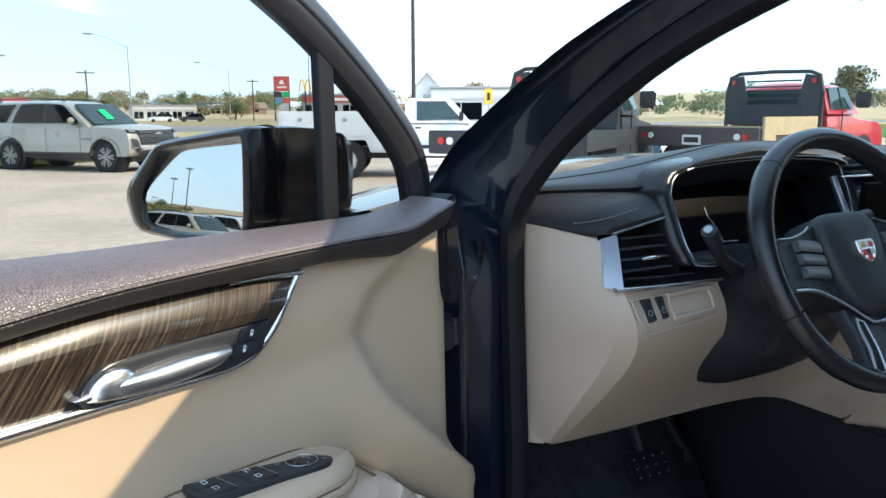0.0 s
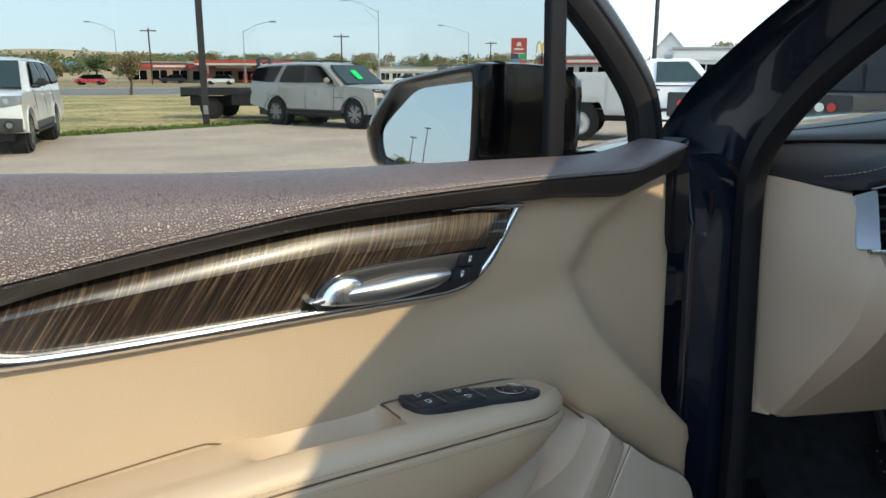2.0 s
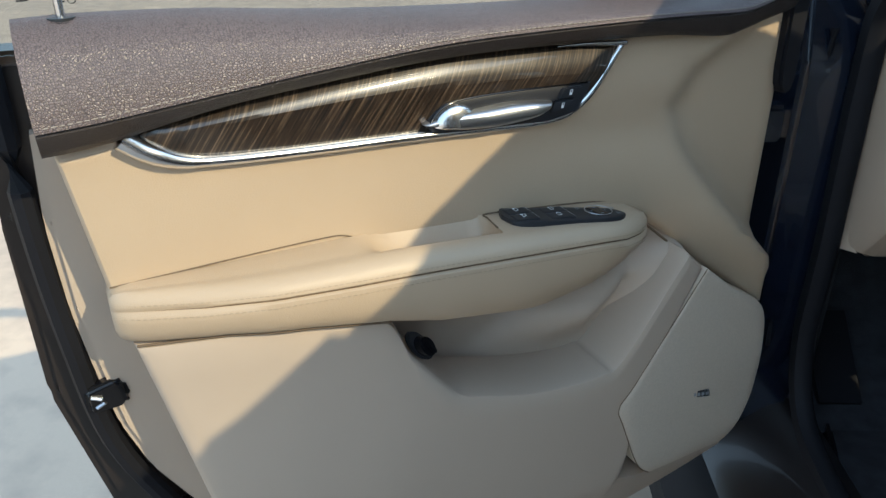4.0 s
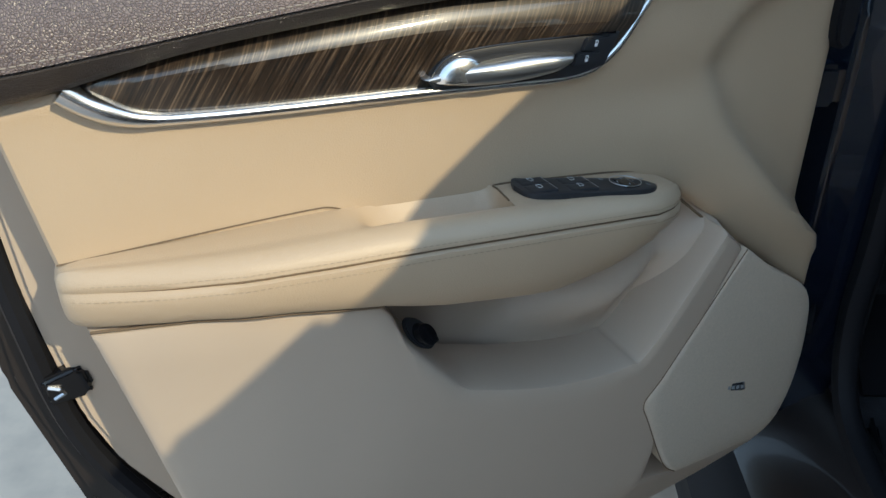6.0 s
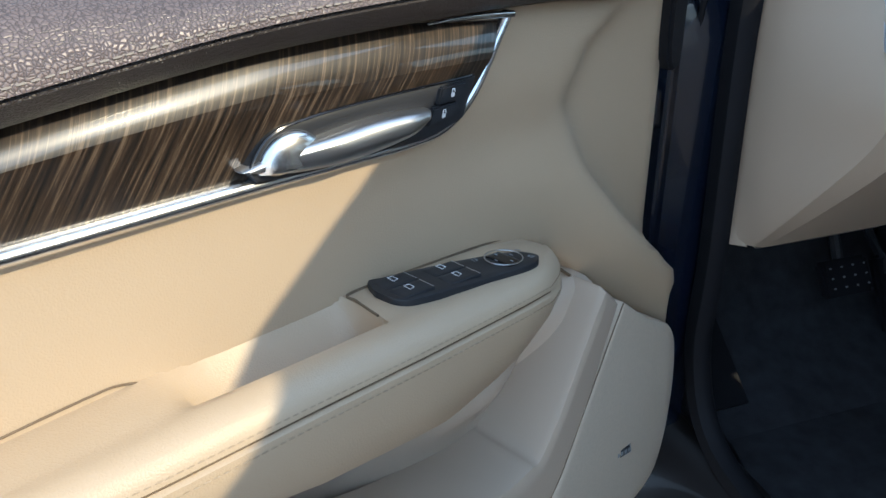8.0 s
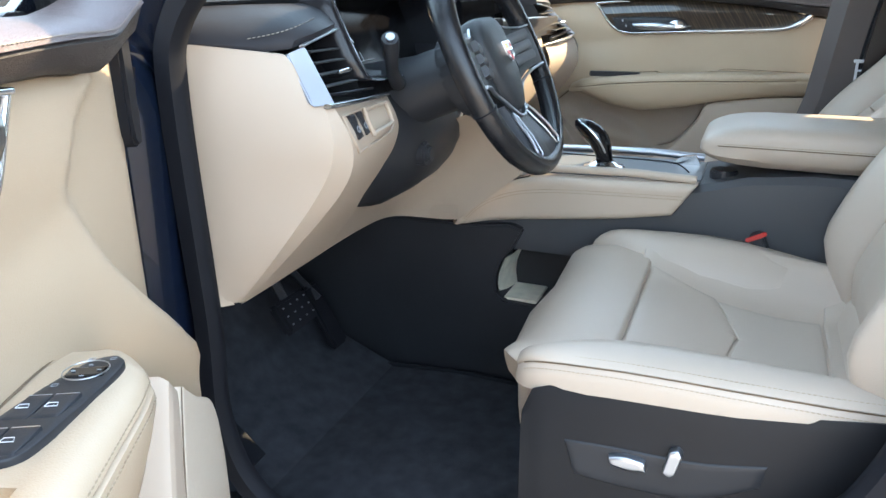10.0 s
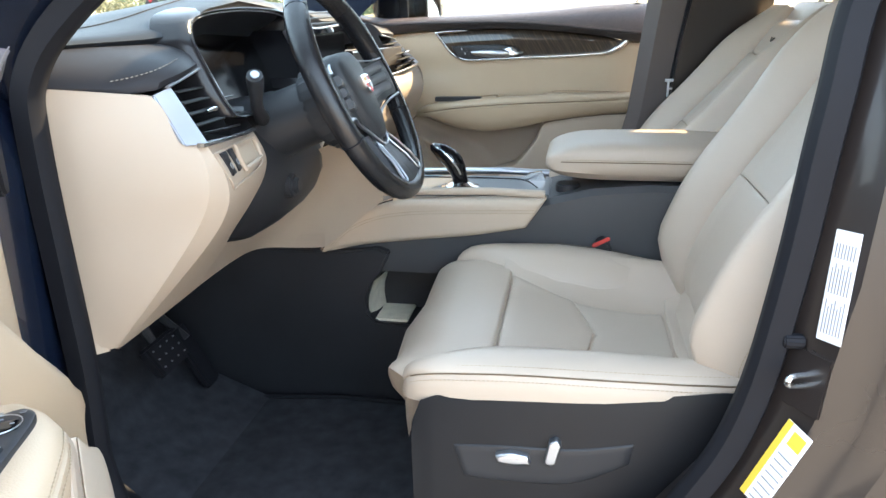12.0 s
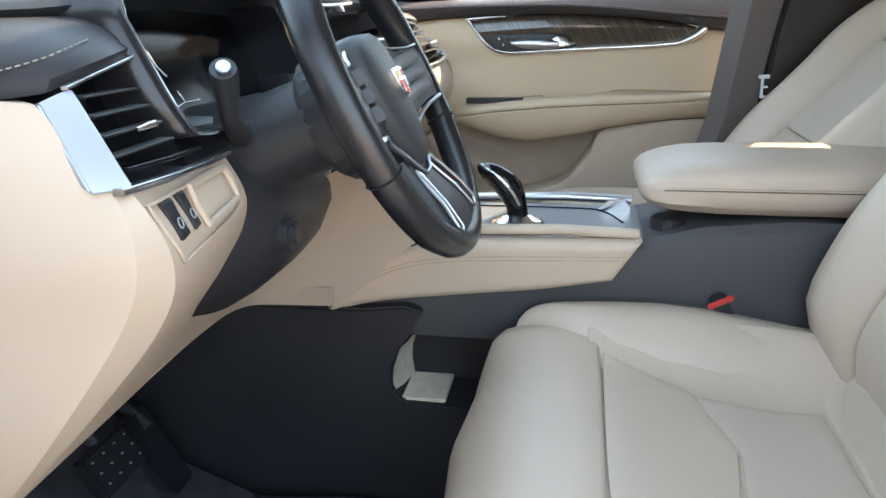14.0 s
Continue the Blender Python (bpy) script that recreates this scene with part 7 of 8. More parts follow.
def build_suv(name, label, m, paint, grille, rims):
    """A long four-door wagon, y forward, wheelbase 3.4, with open wheel arches; grille: chrome bars over a grey bumper, else black mesh in a painted bumper."""
    V = thing(name, label, "car", m, "parked vehicles")
    cladding = BLACKP if rims else GREYCLAD

    def arch(y):
        return [(y + 0.50 * math.cos(a * math.pi / 12), max(0.44, 0.43 + 0.50 * math.sin(a * math.pi / 12))) for a in range(13)]
    body = [(-2.90, 0.60), (-3.04, 0.66), (-3.05, 0.90), (-2.99, 0.95), (-2.985, 1.24), (-2.0, 1.265), (0.4, 1.27), (1.15, 1.285), (1.7, 1.285), (2.2, 1.255), (2.46, 1.20), (2.57, 1.13), (2.62, 0.95), (2.65, 0.72), (2.63, 0.52), (2.50, 0.44)]
    body += arch(1.70) + [(1.1, 0.47), (-1.1, 0.47)] + arch(-1.70) + [(-2.4, 0.52)]
    part("body", shell_loft(body, 2.06, 0.05, 0.06, 0.05), paint, V, "painted lower body with wheel arches", angle=28)
    cab = [(-2.975, 1.08), (-2.97, 1.22), (-2.93, 1.45), (-2.84, 1.76), (-2.72, 1.86), (-2.3, 1.915), (-1.4, 1.94), (-0.6, 1.94), (0.10, 1.91), (0.42, 1.83), (1.22, 1.25), (1.26, 1.08)]
    part("cabin", shell_loft(cab, 1.94, 0.05, 0.22), paint, V, "painted roof and pillars", angle=32)
    part("underbody", box(-0.80, 0.80, -2.75, 2.35, 0.28, 0.60, 0.02), BLACKP, V)

    def front(x, z, h):
        return Vector((x, lerp_table([(0.40, 2.56), (0.52, 2.63), (0.72, 2.65), (0.95, 2.62), (1.13, 2.57), (1.2, 2.46)], z) - 0.125 * abs(x / 1.0) ** 3 + h, z))

    def face(pname, A, B, h, mat, lab="", n=12, mm=5, rnd=0.012):
        return part(pname, patch(A, B, lambda x, z: h, front, n, mm, rnd, 0.06), mat, V, lab, angle=35)
    for s in (-1, 1):
        def side(y, z, h):
            return Vector((s * (0.97 - 0.22 * ((z - 1.08) / 0.86) ** 2 + h), y, z))

        def flank(y, z, h):
            return Vector((s * (1.03 - 0.06 * ((z - 0.44) / 0.84) ** 2 + h), y, z))
        part("rear_side_window", patch([(-2.76, 1.74), (-2.2, 1.80), (-1.52, 1.82)], [(-2.88, 1.37), (-2.4, 1.335), (-1.80, 1.325)], lambda y, z: 0.020, side, 8, 8, 0.012, 0.03), CARGLASS, V, "dark tinted window")
        part("back_window", patch([(-1.30, 1.83), (-0.95, 1.835), (-0.44, 1.835)], [(-1.56, 1.325), (-1.0, 1.32), (-0.41, 1.32)], lambda y, z: 0.020, side, 8, 8, 0.010, 0.03), CARGLASS, V, "dark tinted window")
        part("front_window", patch([(-0.36, 1.835), (0.02, 1.82), (0.24, 1.765)], [(-0.33, 1.32), (0.20, 1.325), (0.80, 1.335)], lambda y, z: 0.020, side, 8, 8, 0.010, 0.03), CARGLASS, V, "dark tinted window")
        part("window_pillar", patch([(-0.455, 1.83), (-0.345, 1.83)], [(-0.425, 1.325), (-0.315, 1.325)], lambda y, z: 0.017, side, 3, 8, 0.002, 0.02), GLOSSBLK, V, "black window pillar")
        for y in (1.70, -1.70):
            part("arch_liner", disc(0.515, 0.30, 32, 0.01, "x", (s * 0.80, y, 0.43)), TYRE, V, "black wheel arch liner")
            part("arch_lip", tube([flank(y + 0.505 * math.cos(a * math.pi / 16), 0.43 + 0.505 * math.sin(a * math.pi / 16), 0.0) for a in range(17)], 0.009, 6, up=(1, 0, 0)), cladding if rims else paint, V, "dark arch lip" if rims else "")
            add_wheel(V, s * 0.965, y, 0.415, s, 12 if rims else 7)
        part("side_step", box(min(s * 0.84, s * 1.05), max(s * 0.84, s * 1.05), -1.20, 1.22, 0.36, 0.43, 0.02), BLACKP, V, "black side step")
        part("sill", patch([(1.16, 0.60 if grille else 0.53), (-1.16, 0.60 if grille else 0.53)], [(1.16, 0.45), (-1.16, 0.45)], lambda y, z: 0.008, flank, 8, 3, 0.006, 0.02), cladding, V, "dark sill cladding")
        mirror = part("door_mirror", bevelled(box(min(s * 1.03, s * 1.25), max(s * 1.03, s * 1.25), 0.66, 0.80, 1.31, 1.47, 0.05, 3), 0.001), paint if rims else BLACKP, V, "door mirror cap")
        part("mirror_foot", box(min(s * 0.92, s * 1.10), max(s * 0.92, s * 1.10), 0.66, 0.76, 1.27, 1.325, 0.012), BLACKP, mirror)
        for y in (-0.16, -1.28):
            part("door_handle", patch([(y - 0.11, 1.135), (y, 1.142), (y + 0.11, 1.135)], [(y - 0.11, 1.105), (y, 1.098), (y + 0.11, 1.105)], lambda a, b: 0.028, flank, 6, 3, 0.010, 0.02), paint, V, "door handle")
        for y, lean in ((0.86, 0.02), (-0.36, 0.03), (-1.52, -0.02)):
            part("door_gap", sweep([flank(y + lean, 0.54, 0.0015), flank(y + lean * 0.5, 0.9, 0.0015), flank(y, 1.25, 0.0015)], rrect(0.007, 0.007, 0.2), (1, 0, 0)), BLACKP, V)
        part("body_crease", sweep([flank(y, z, 0.0) for y, z in ((1.10, 0.70), (0.2, 0.715), (-1.10, 0.745))], rrect(0.012, 0.016, 0.5), (1, 0, 0)), paint, V)
        part("name_badge", patch([(0.92, 0.905), (1.25, 0.900)], [(0.92, 0.885), (1.25, 0.880)], lambda y, z: 0.006, flank, 3, 1, 0.002, 0.01), BLACKP, V)
        part("roof_bar", sweep([(s * 0.70, -2.55, 1.89), (s * 0.72, -2.2, 1.965), (s * 0.72, -0.9, 1.995), (s * 0.71, 0.0, 1.955), (s * 0.70, 0.14, 1.90)], rrect(0.04, 0.03, 0.6)), BLACKP, V, "dark roof bar")
        part("tail_lamp", box(min(s * 0.74, s * 0.905), max(s * 0.74, s * 0.905), -2.99, -2.80, 1.00, 1.58, 0.03), REDLAMP, V, "red tail lamp")
        if grille:
            lamp = face("headlamp", [(s * 0.60, 1.14), (s * 0.80, 1.15), (s * 1.0, 1.15)], [(s * 0.60, 0.93), (s * 0.80, 0.95), (s * 1.0, 0.99)], 0.012, LAMPGL, "clear headlamp", 8)
            part("lamp_unit", disc(0.055, 0.03, 16, 0.006, "y", (s * 0.76, 2.565, 1.05)), CHROME, lamp)
        else:
            lamp = face("headlamp", [(s * 0.64, 1.135), (s * 0.80, 1.145), (s * 0.99, 1.155)], [(s * 0.64, 1.05), (s * 0.80, 1.05), (s * 0.985, 1.06)], 0.014, GLOSSBLK, "dark slim headlamp", 8)
            part("lamp_unit", patch([(s * 0.78, 1.13), (s * 0.96, 1.14)], [(s * 0.78, 1.085), (s * 0.95, 1.09)], lambda x, z: 0.018, front, 4, 2, 0.006, 0.02), LAMPGL, lamp)
            face("corner_intake", [(s * 0.76, 0.90), (s * 0.86, 0.91), (s * 0.93, 0.91)], [(s * 0.70, 0.68), (s * 0.84, 0.68), (s * 0.94, 0.70)], 0.010, BLACKP, "black corner intake", 6)
            part("intake_bracket", sweep([front(s * x, z, 0.02) for x, z in ((0.90, 0.93), (0.955, 0.90), (0.955, 0.70), (0.90, 0.66), (0.70, 0.655))], rrect(0.035, 0.03, 0.4)), CHROME, V, "bright intake bracket")
        fog = part("fog_lamp", disc(0.065, 0.05, 16, 0.01, "y", (s * 0.78, 2.60, 0.60)), LAMPGL if grille else BLACKP, V)
        part("fog_ring", tube([(s * 0.78 + 0.075 * math.cos(a * 0.524), 2.625, 0.60 + 0.075 * math.sin(a * 0.524)) for a in range(12)], 0.012, 6, True, (0, 1, 0)), BLACKP, fog)
    wsx = [Vector((x, 0.50 + 0.72 * t + 0.02, 1.82 - 0.54 * t + 0.02)) for t in (0.0, 1.0) for x in ((-0.70, 0, 0.70) if t == 0 else (0.82, 0, -0.82))]
    wsx[1].y += 0.05
    wsx[4].y += 0.06
    part("windscreen", mesh_of(wsx + [v - Vector((0, 0.06, 0.06)) for v in wsx], [(0, 1, 4, 5), (1, 2, 3, 4), (0, 1, 7, 6), (1, 2, 8, 7), (2, 3, 9, 8), (3, 4, 10, 9), (4, 5, 11, 10), (5, 0, 6, 11)]), WSGLASS, V, "reflecting windscreen", angle=10)
    part("wiper_cowl", box(-0.80, 0.80, 1.17, 1.30, 1.265, 1.295, 0.012), BLACKP, V, "black wiper cowl")
    if "van" not in name:
        part("price_tag", mesh_of([Vector((x, 0.50 + 0.72 * t + 0.08, 1.82 - 0.54 * t + 0.035)) for x, t in ((-0.02, 0.30), (0.24, 0.33), (0.24, 0.82), (-0.02, 0.79))], [(0, 1, 2, 3)]), GREENTAG, V, "bright green price tag")
    if grille:
        face("grille", [(-0.58, 1.15), (0, 1.16), (0.58, 1.15)], [(-0.56, 0.78), (0, 0.77), (0.56, 0.78)], 0.010, BLACKP, "dark grille")
        for z in (0.82, 0.94, 1.06):
            part("grille_bar", sweep([front(x, z, 0.022) for x in (-0.56, -0.28, 0, 0.28, 0.56)], rrect(0.045, 0.06, 0.4)), CHROME, V, "chrome grille bar")
        for x in (-0.58, 0.58):
            part("grille_bar", sweep([front(x, z, 0.018) for z in (0.78, 0.95, 1.14)], rrect(0.05, 0.04, 0.4), (1, 0, 0)), CHROME, V)
        face("front_bumper", [(-1.0, 0.72), (-0.5, 0.74), (0.5, 0.74), (1.0, 0.72)], [(-0.99, 0.46), (-0.5, 0.44), (0.5, 0.44), (0.99, 0.46)], 0.022, cladding, "dark grey lower bumper", 16)
    else:
        face("grille", [(-0.74, 1.125), (0, 1.13), (0.74, 1.125)], [(-0.66, 0.74), (0, 0.73), (0.66, 0.74)], 0.008, BLACKP, "black mesh grille")
        for z in (0.80, 0.86, 0.92):
            part("grille_bar", sweep([front(x, z, 0.014) for x in (-0.68, -0.34, 0, 0.34, 0.68)], rrect(0.02, 0.02, 0.4)), GLOSSBLK, V)
        part("grille_bar", sweep([front(x, 1.04, 0.02) for x in (-0.72, -0.36, 0, 0.36, 0.72)], rrect(0.03, 0.035, 0.4)), GLOSSBLK, V, "gloss black crossbar")
        face("bumper_bar", [(-0.72, 0.70), (0, 0.70), (0.72, 0.70)], [(-0.60, 0.60), (0, 0.60), (0.60, 0.60)], 0.03, CHROME, "bright lower bumper bar")
        face("lower_intake", [(-0.62, 0.59), (0, 0.59), (0.62, 0.59)], [(-0.74, 0.45), (0, 0.44), (0.74, 0.45)], 0.012, BLACKP, "black lower intake")
    part("grille_emblem", prism([(-0.12, 0.965), (-0.04, 0.985), (-0.04, 1.0), (0.04, 1.0), (0.04, 0.985), (0.12, 0.965), (0.04, 0.94), (-0.04, 0.94)] if grille else [(-0.12, 1.045), (-0.04, 1.045), (-0.04, 1.07), (0.04, 1.07), (0.04, 1.045), (0.12, 1.045), (0.12, 1.02), (-0.12, 1.02)], 2.60, 2.66, "y", 0.004), BLUEB if grille else GREYB, V)
    pl = part("number_plate", box(-0.16, 0.16, 2.67, 2.69, 0.50, 0.64, 0.004), WHITEP, V, "white plate with red bars")
    part("plate_bar", box(-0.14, 0.14, 2.689, 2.693, 0.60, 0.625, 0), REDB, pl)
    part("plate_bar", box(-0.10, 0.12, 2.689, 2.693, 0.53, 0.58, 0), REDB, pl)
    return V


def build_flatbed(name, label, m, paint, bedmat, boards, rack):
    """A pickup with a flat steel bed and headache rack; y forward, origin under the bed's rear edge."""
    V = thing(name, label, "truck", m, "parked vehicles")
    part("bed_deck", box(-1.18, 1.18, 0.0, 2.75, 1.02, 1.10, 0.015), bedmat, V, "flat steel bed")
    part("bed_rail", box(-1.2, 1.2, -0.05, 0.02, 0.78, 1.12, 0.015), bedmat, V, "steel rear skirt with lamps")
    for s in (-1, 1):
        part("bed_skirt", box(min(s * 1.14, s * 1.2), max(s * 1.14, s * 1.2), 0.0, 2.75, 0.84, 1.10, 0.012), bedmat, V)
        part("toolbox", box(min(s * 0.85, s * 1.17), max(s * 0.85, s * 1.17), 1.75, 2.6, 0.50, 0.86, 0.02), bedmat, V, "steel toolbox under the bed")
        for x in (0.98, 0.84):
            part("tail_lamp", disc(0.055, 0.03, 16, 0.006, "y", (s * x, -0.06, 0.97)), REDLAMP if x > 0.9 else WHITEP, V, "round tail lamp")
        add_wheel(V, s * 1.02, 0.95, 0.40, s, 0, True)
        add_wheel(V, s * 1.0, 4.55, 0.40, s, 0, True)
        part("front_wing_arch", disc(0.47, 0.06, 28, 0.01, "x", (s * 0.975, 4.55, 0.46)), TYRE, V)
        part("door_mirror", box(min(s * 1.02, s * 1.30), max(s * 1.02, s * 1.30), 3.92, 4.02, 1.45, 1.75, 0.03), BLACKP, V, "black towing mirror")
        for o in ([(3.02, 1.42), (3.05, 1.82), (3.42, 1.84), (3.44, 1.42)], [(3.50, 1.42), (3.50, 1.84), (3.80, 1.82), (4.02, 1.44)]):
            part("cab_window", mesh_of([Vector((s * (1.0 - 0.16 * (z - 1.3) / 0.6 + 0.008), y, z)) for y, z in o] + [Vector((s * (0.95 - 0.16 * (z - 1.3) / 0.6), y, z)) for y, z in o], [(0, 1, 2, 3), (0, 1, 5, 4), (1, 2, 6, 5), (2, 3, 7, 6), (3, 0, 4, 7)]), WSGLASS, V, "cab side window")
        part("door_gap", box(min(s * 0.985, s * 1.006), max(s * 0.985, s * 1.006), 3.46, 3.475, 0.6, 1.4, 0), BLACKP, V)
        part("rack_post", sweep([(s * 0.95, 2.66, 1.10), (s * 0.95, 2.66, 1.75), (s * 0.88, 2.66, 2.05), (s * 0.70, 2.66, 2.12)], rrect(0.07, 0.07, 0.5)), rack, V, "steel rack post")
        part("rack_panel", prism([(s * 0.55, 1.12), (s * 0.93, 1.12), (s * 0.93, 1.75), (s * 0.85, 2.04), (s * 0.62, 2.08), (s * 0.50, 1.55)], 2.63, 2.68, "y", 0.006), rack, V, "solid side plate of the rack")
        part("rack_lamp", disc(0.05, 0.03, 14, 0.005, "y", (s * 0.80, 2.61, 1.95)), REDLAMP, V)
    part("rack_top", sweep([(-0.72, 2.66, 2.12), (0, 2.66, 2.14), (0.72, 2.66, 2.12)], rrect(0.07, 0.07, 0.5)), rack, V, "rack top bar")
    part("rack_plate", box(-0.6, 0.6, 2.63, 2.68, 1.12, 1.52, 0.01), rack, V)
    for k in range(4):
        part("rack_bar", box(-0.55, 0.55, 2.645, 2.665, 1.62 + 0.11 * k, 1.65 + 0.11 * k, 0.004), rack, V, "rack window bar")
    body = [(2.85, 0.55), (2.85, 1.36), (3.9, 1.38), (4.25, 1.30), (5.2, 1.22), (5.42, 1.12), (5.5, 0.8), (5.45, 0.5)]
    part("cab_body", shell_loft(body, 2.0, 0.05, 0.04), paint, V, "painted cab and bonnet", angle=35)
    cab = [(2.85, 1.34), (2.92, 1.84), (3.05, 1.93), (3.7, 1.93), (3.88, 1.86), (4.30, 1.32)]
    part("cab_roof", shell_loft(cab, 1.96, 0.05, 0.20), paint, V, "painted cab roof", angle=35)
    part("rear_window", box(-0.72, 0.72, 2.84, 2.88, 1.45, 1.80, 0.01), WSGLASS, V)
    part("chassis", box(-0.45, 0.45, -0.0, 5.2, 0.45, 0.78, 0.02), BLACKP, V)
    part("front_bumper", box(-0.98, 0.98, 5.4, 5.6, 0.48, 0.72, 0.03), CHROME, V)
    pl = part("number_plate", box(-0.18, 0.18, -0.075, -0.055, 0.82, 0.99, 0.004), WHITEP, V, "dealer plate with dark bars")
    part("plate_bar", box(-0.14, 0.14, -0.079, -0.075, 0.86, 0.95, 0), BLACKP, pl)
    if boards:
        part("side_board", box(1.205, 1.25, 0.05, 1.9, 1.0, 1.30, 0.006), PLANK, V, "pale wooden side board")
        part("side_board", box(1.205, 1.25, 0.05, 0.45, 0.70, 1.0, 0.006), PLANK, V)
        part("side_board", box(-1.1, 1.18, 0.02, 0.06, 1.10, 1.15, 0.006), PLANK, V)
    return V


def build_utility(name, label, m):
    """A white service truck with locker body; y forward, origin under the rear axle."""
    V = thing(name, label, "truck", m, "parked vehicles")
    part("locker_body", prism([(-1.6, 0.62), (-1.6, 1.62), (1.35, 1.62), (1.35, 0.62), (0.62, 0.62), (0.50, 0.92), (-0.5, 0.92), (-0.62, 0.62)], -1.05, 1.05, "x", 0.02), WHITEP, V, "white steel locker body")
    for s in (-1, 1):
        for y0, y1, z0, z1 in ((-1.5, -0.66, 0.70, 1.55), (-0.58, 0.58, 1.02, 1.55), (0.66, 1.28, 0.70, 1.55)):
            d = part("locker_door", box(min(s * 1.045, s * 1.07), max(s * 1.045, s * 1.07), y0, y1, z0, z1, 0.008), WHITEP, V, "white locker door")
            part("latch", box(min(s * 1.068, s * 1.085), max(s * 1.068, s * 1.085), (y0 + y1) / 2 - 0.05, (y0 + y1) / 2 + 0.05, z1 - 0.18, z1 - 0.10, 0.006), GALV, d)
        add_wheel(V, s * 1.01, 0.0, 0.42, s, 0)
        add_wheel(V, s * 0.97, 3.5, 0.42, s, 0)
        part("wheel_arch", disc(0.50, 0.05, 28, 0.008, "x", (s * 0.985, 0, 0.46)), TYRE, V)
        part("front_arch", disc(0.50, 0.05, 28, 0.008, "x", (s * 0.965, 3.5, 0.46)), TYRE, V)
        part("cab_window", mesh_of([Vector((s * (1.0 - 0.16 * (z - 1.3) / 0.6 + 0.008), y, z)) for y, z in ((1.75, 1.40), (1.75, 1.86), (2.45, 1.86), (2.85, 1.42))] + [Vector((s * (0.95 - 0.16 * (z - 1.3) / 0.6), y, z)) for y, z in ((1.75, 1.40), (1.75, 1.86), (2.45, 1.86), (2.85, 1.42))], [(0, 1, 2, 3), (0, 1, 5, 4), (1, 2, 6, 5), (2, 3, 7, 6), (3, 0, 4, 7)]), WSGLASS, V, "cab side window")
        part("door_mirror", box(min(s * 1.0, s * 1.24), max(s * 1.0, s * 1.24), 2.78, 2.88, 1.38, 1.62, 0.03), BLACKP, V)
        part("door_handle", box(min(s * 1.0, s * 1.02), max(s * 1.0, s * 1.02), 1.7, 1.85, 1.2, 1.24, 0.006), BLACKP, V)
        part("cab_stripe", box(min(s * 0.99, s * 1.008), max(s * 0.99, s * 1.008), 1.5, 4.3, 0.72, 0.80, 0.004), BLACKP, V, "dark side stripe")
    part("cab_body", shell_loft([(1.42, 0.55), (1.42, 1.36), (2.8, 1.38), (3.1, 1.30), (4.1, 1.22), (4.35, 1.1), (4.42, 0.8), (4.36, 0.5)], 2.0, 0.05, 0.04), WHITEP, V, "white cab and bonnet", angle=35)
    part("cab_roof", shell_loft([(1.42, 1.34), (1.46, 1.84), (1.6, 1.95), (2.5, 1.95), (2.66, 1.88), (3.12, 1.32)], 1.96, 0.05, 0.20), WHITEP, V, "white cab roof", angle=35)
    part("chassis", box(-0.45, 0.45, -1.6, 4.2, 0.45, 0.72, 0.02), BLACKP, V)
    part("rear_bumper", box(-1.0, 1.0, -1.8, -1.6, 0.5, 0.66, 0.02), BLACKP, V)
    part("roof_beacon", box(-0.3, 0.3, 1.9, 2.1, 1.95, 2.03, 0.02), LAMPGL, V)
    return V


build_suv("silver_wagon", "champagne silver long wagon with black grille parked on the lot", spot(-0.53, 23.73, -134.5), SILVERP, False, True)
build_suv("white_wagon", "white long wagon with chrome grille and green price tag", spot(-8.0, 17.45, -169), WHITEP, True, False)
build_utility("service_truck", "white service truck with steel locker body", spot(5.65, 18.2, -114))
build_flatbed("red_flatbed_truck", "red pickup with dark flat bed and wooden side boards", spot(10.5, 11.1, -76) @ Matrix.Scale(1.15, 4), REDP, RUSTDK, True, BLACKP)
build_flatbed("black_flatbed_truck", "black pickup with empty flat bed and rack", spot(5.66, 10.26, -52) @ Matrix.Scale(1.15, 4), BLACKP, BLACKP, False, BLACKP)
build_flatbed("dark_flatbed_truck", "dark flatbed truck parked behind the silver wagon", spot(-5.7, 28.6, -100), BLACKP, BLACKP, False, BLACKP)
build_suv("blue_wagon", "dark blue wagon parked behind the red truck", spot(12.4, 17.6, -126) @ Matrix.Scale(0.85, 4), BLUEP, False, True)
build_flatbed("black_truck", "black pickup parked past the red truck", spot(18.3, 11.0, -75), BLACKP, BLACKP, False, BLACKP)
build_suv("silver_van", "silver family wagon parked across the lot", spot(-35.0, 9.3, -146), SILVERP, False, True)
build_suv("white_van", "white wagon parked beside the silver one", spot(-42.5, 8.6, -146) @ Matrix.Scale(1.1, 4), WHITEP, True, False)


# ---- poles, signs and lamps ----
sp = thing("sign_pole", "dark steel pole with a pale sign cabinet beside the lot", "sign", spot(-4.57, 24.0, 8))
part("pole", box(-0.10, 0.10, -0.10, 0.10, 0, 4.6, 0.01), POLEM, sp, "square dark pole")
part("cabinet", box(-0.46, 0.36, -0.18, 0.18, 4.25, 6.2, 0.02), POLEM, sp, "pale sign cabinet")
part("cabinet_face", box(-0.50, 0.40, -0.19, -0.18, 4.32, 6.1, 0.004), WHITEB, sp)
for k in range(3):
    part("sign_bar", box(-0.35, 0.30, -0.195, -0.19, 4.42 + 0.2 * k, 4.50 + 0.2 * k, 0), GREYB, sp)
part("cable_box", box(-0.06, 0.08, -0.17, -0.10, 0.35, 0.62, 0.01), GALV, sp)


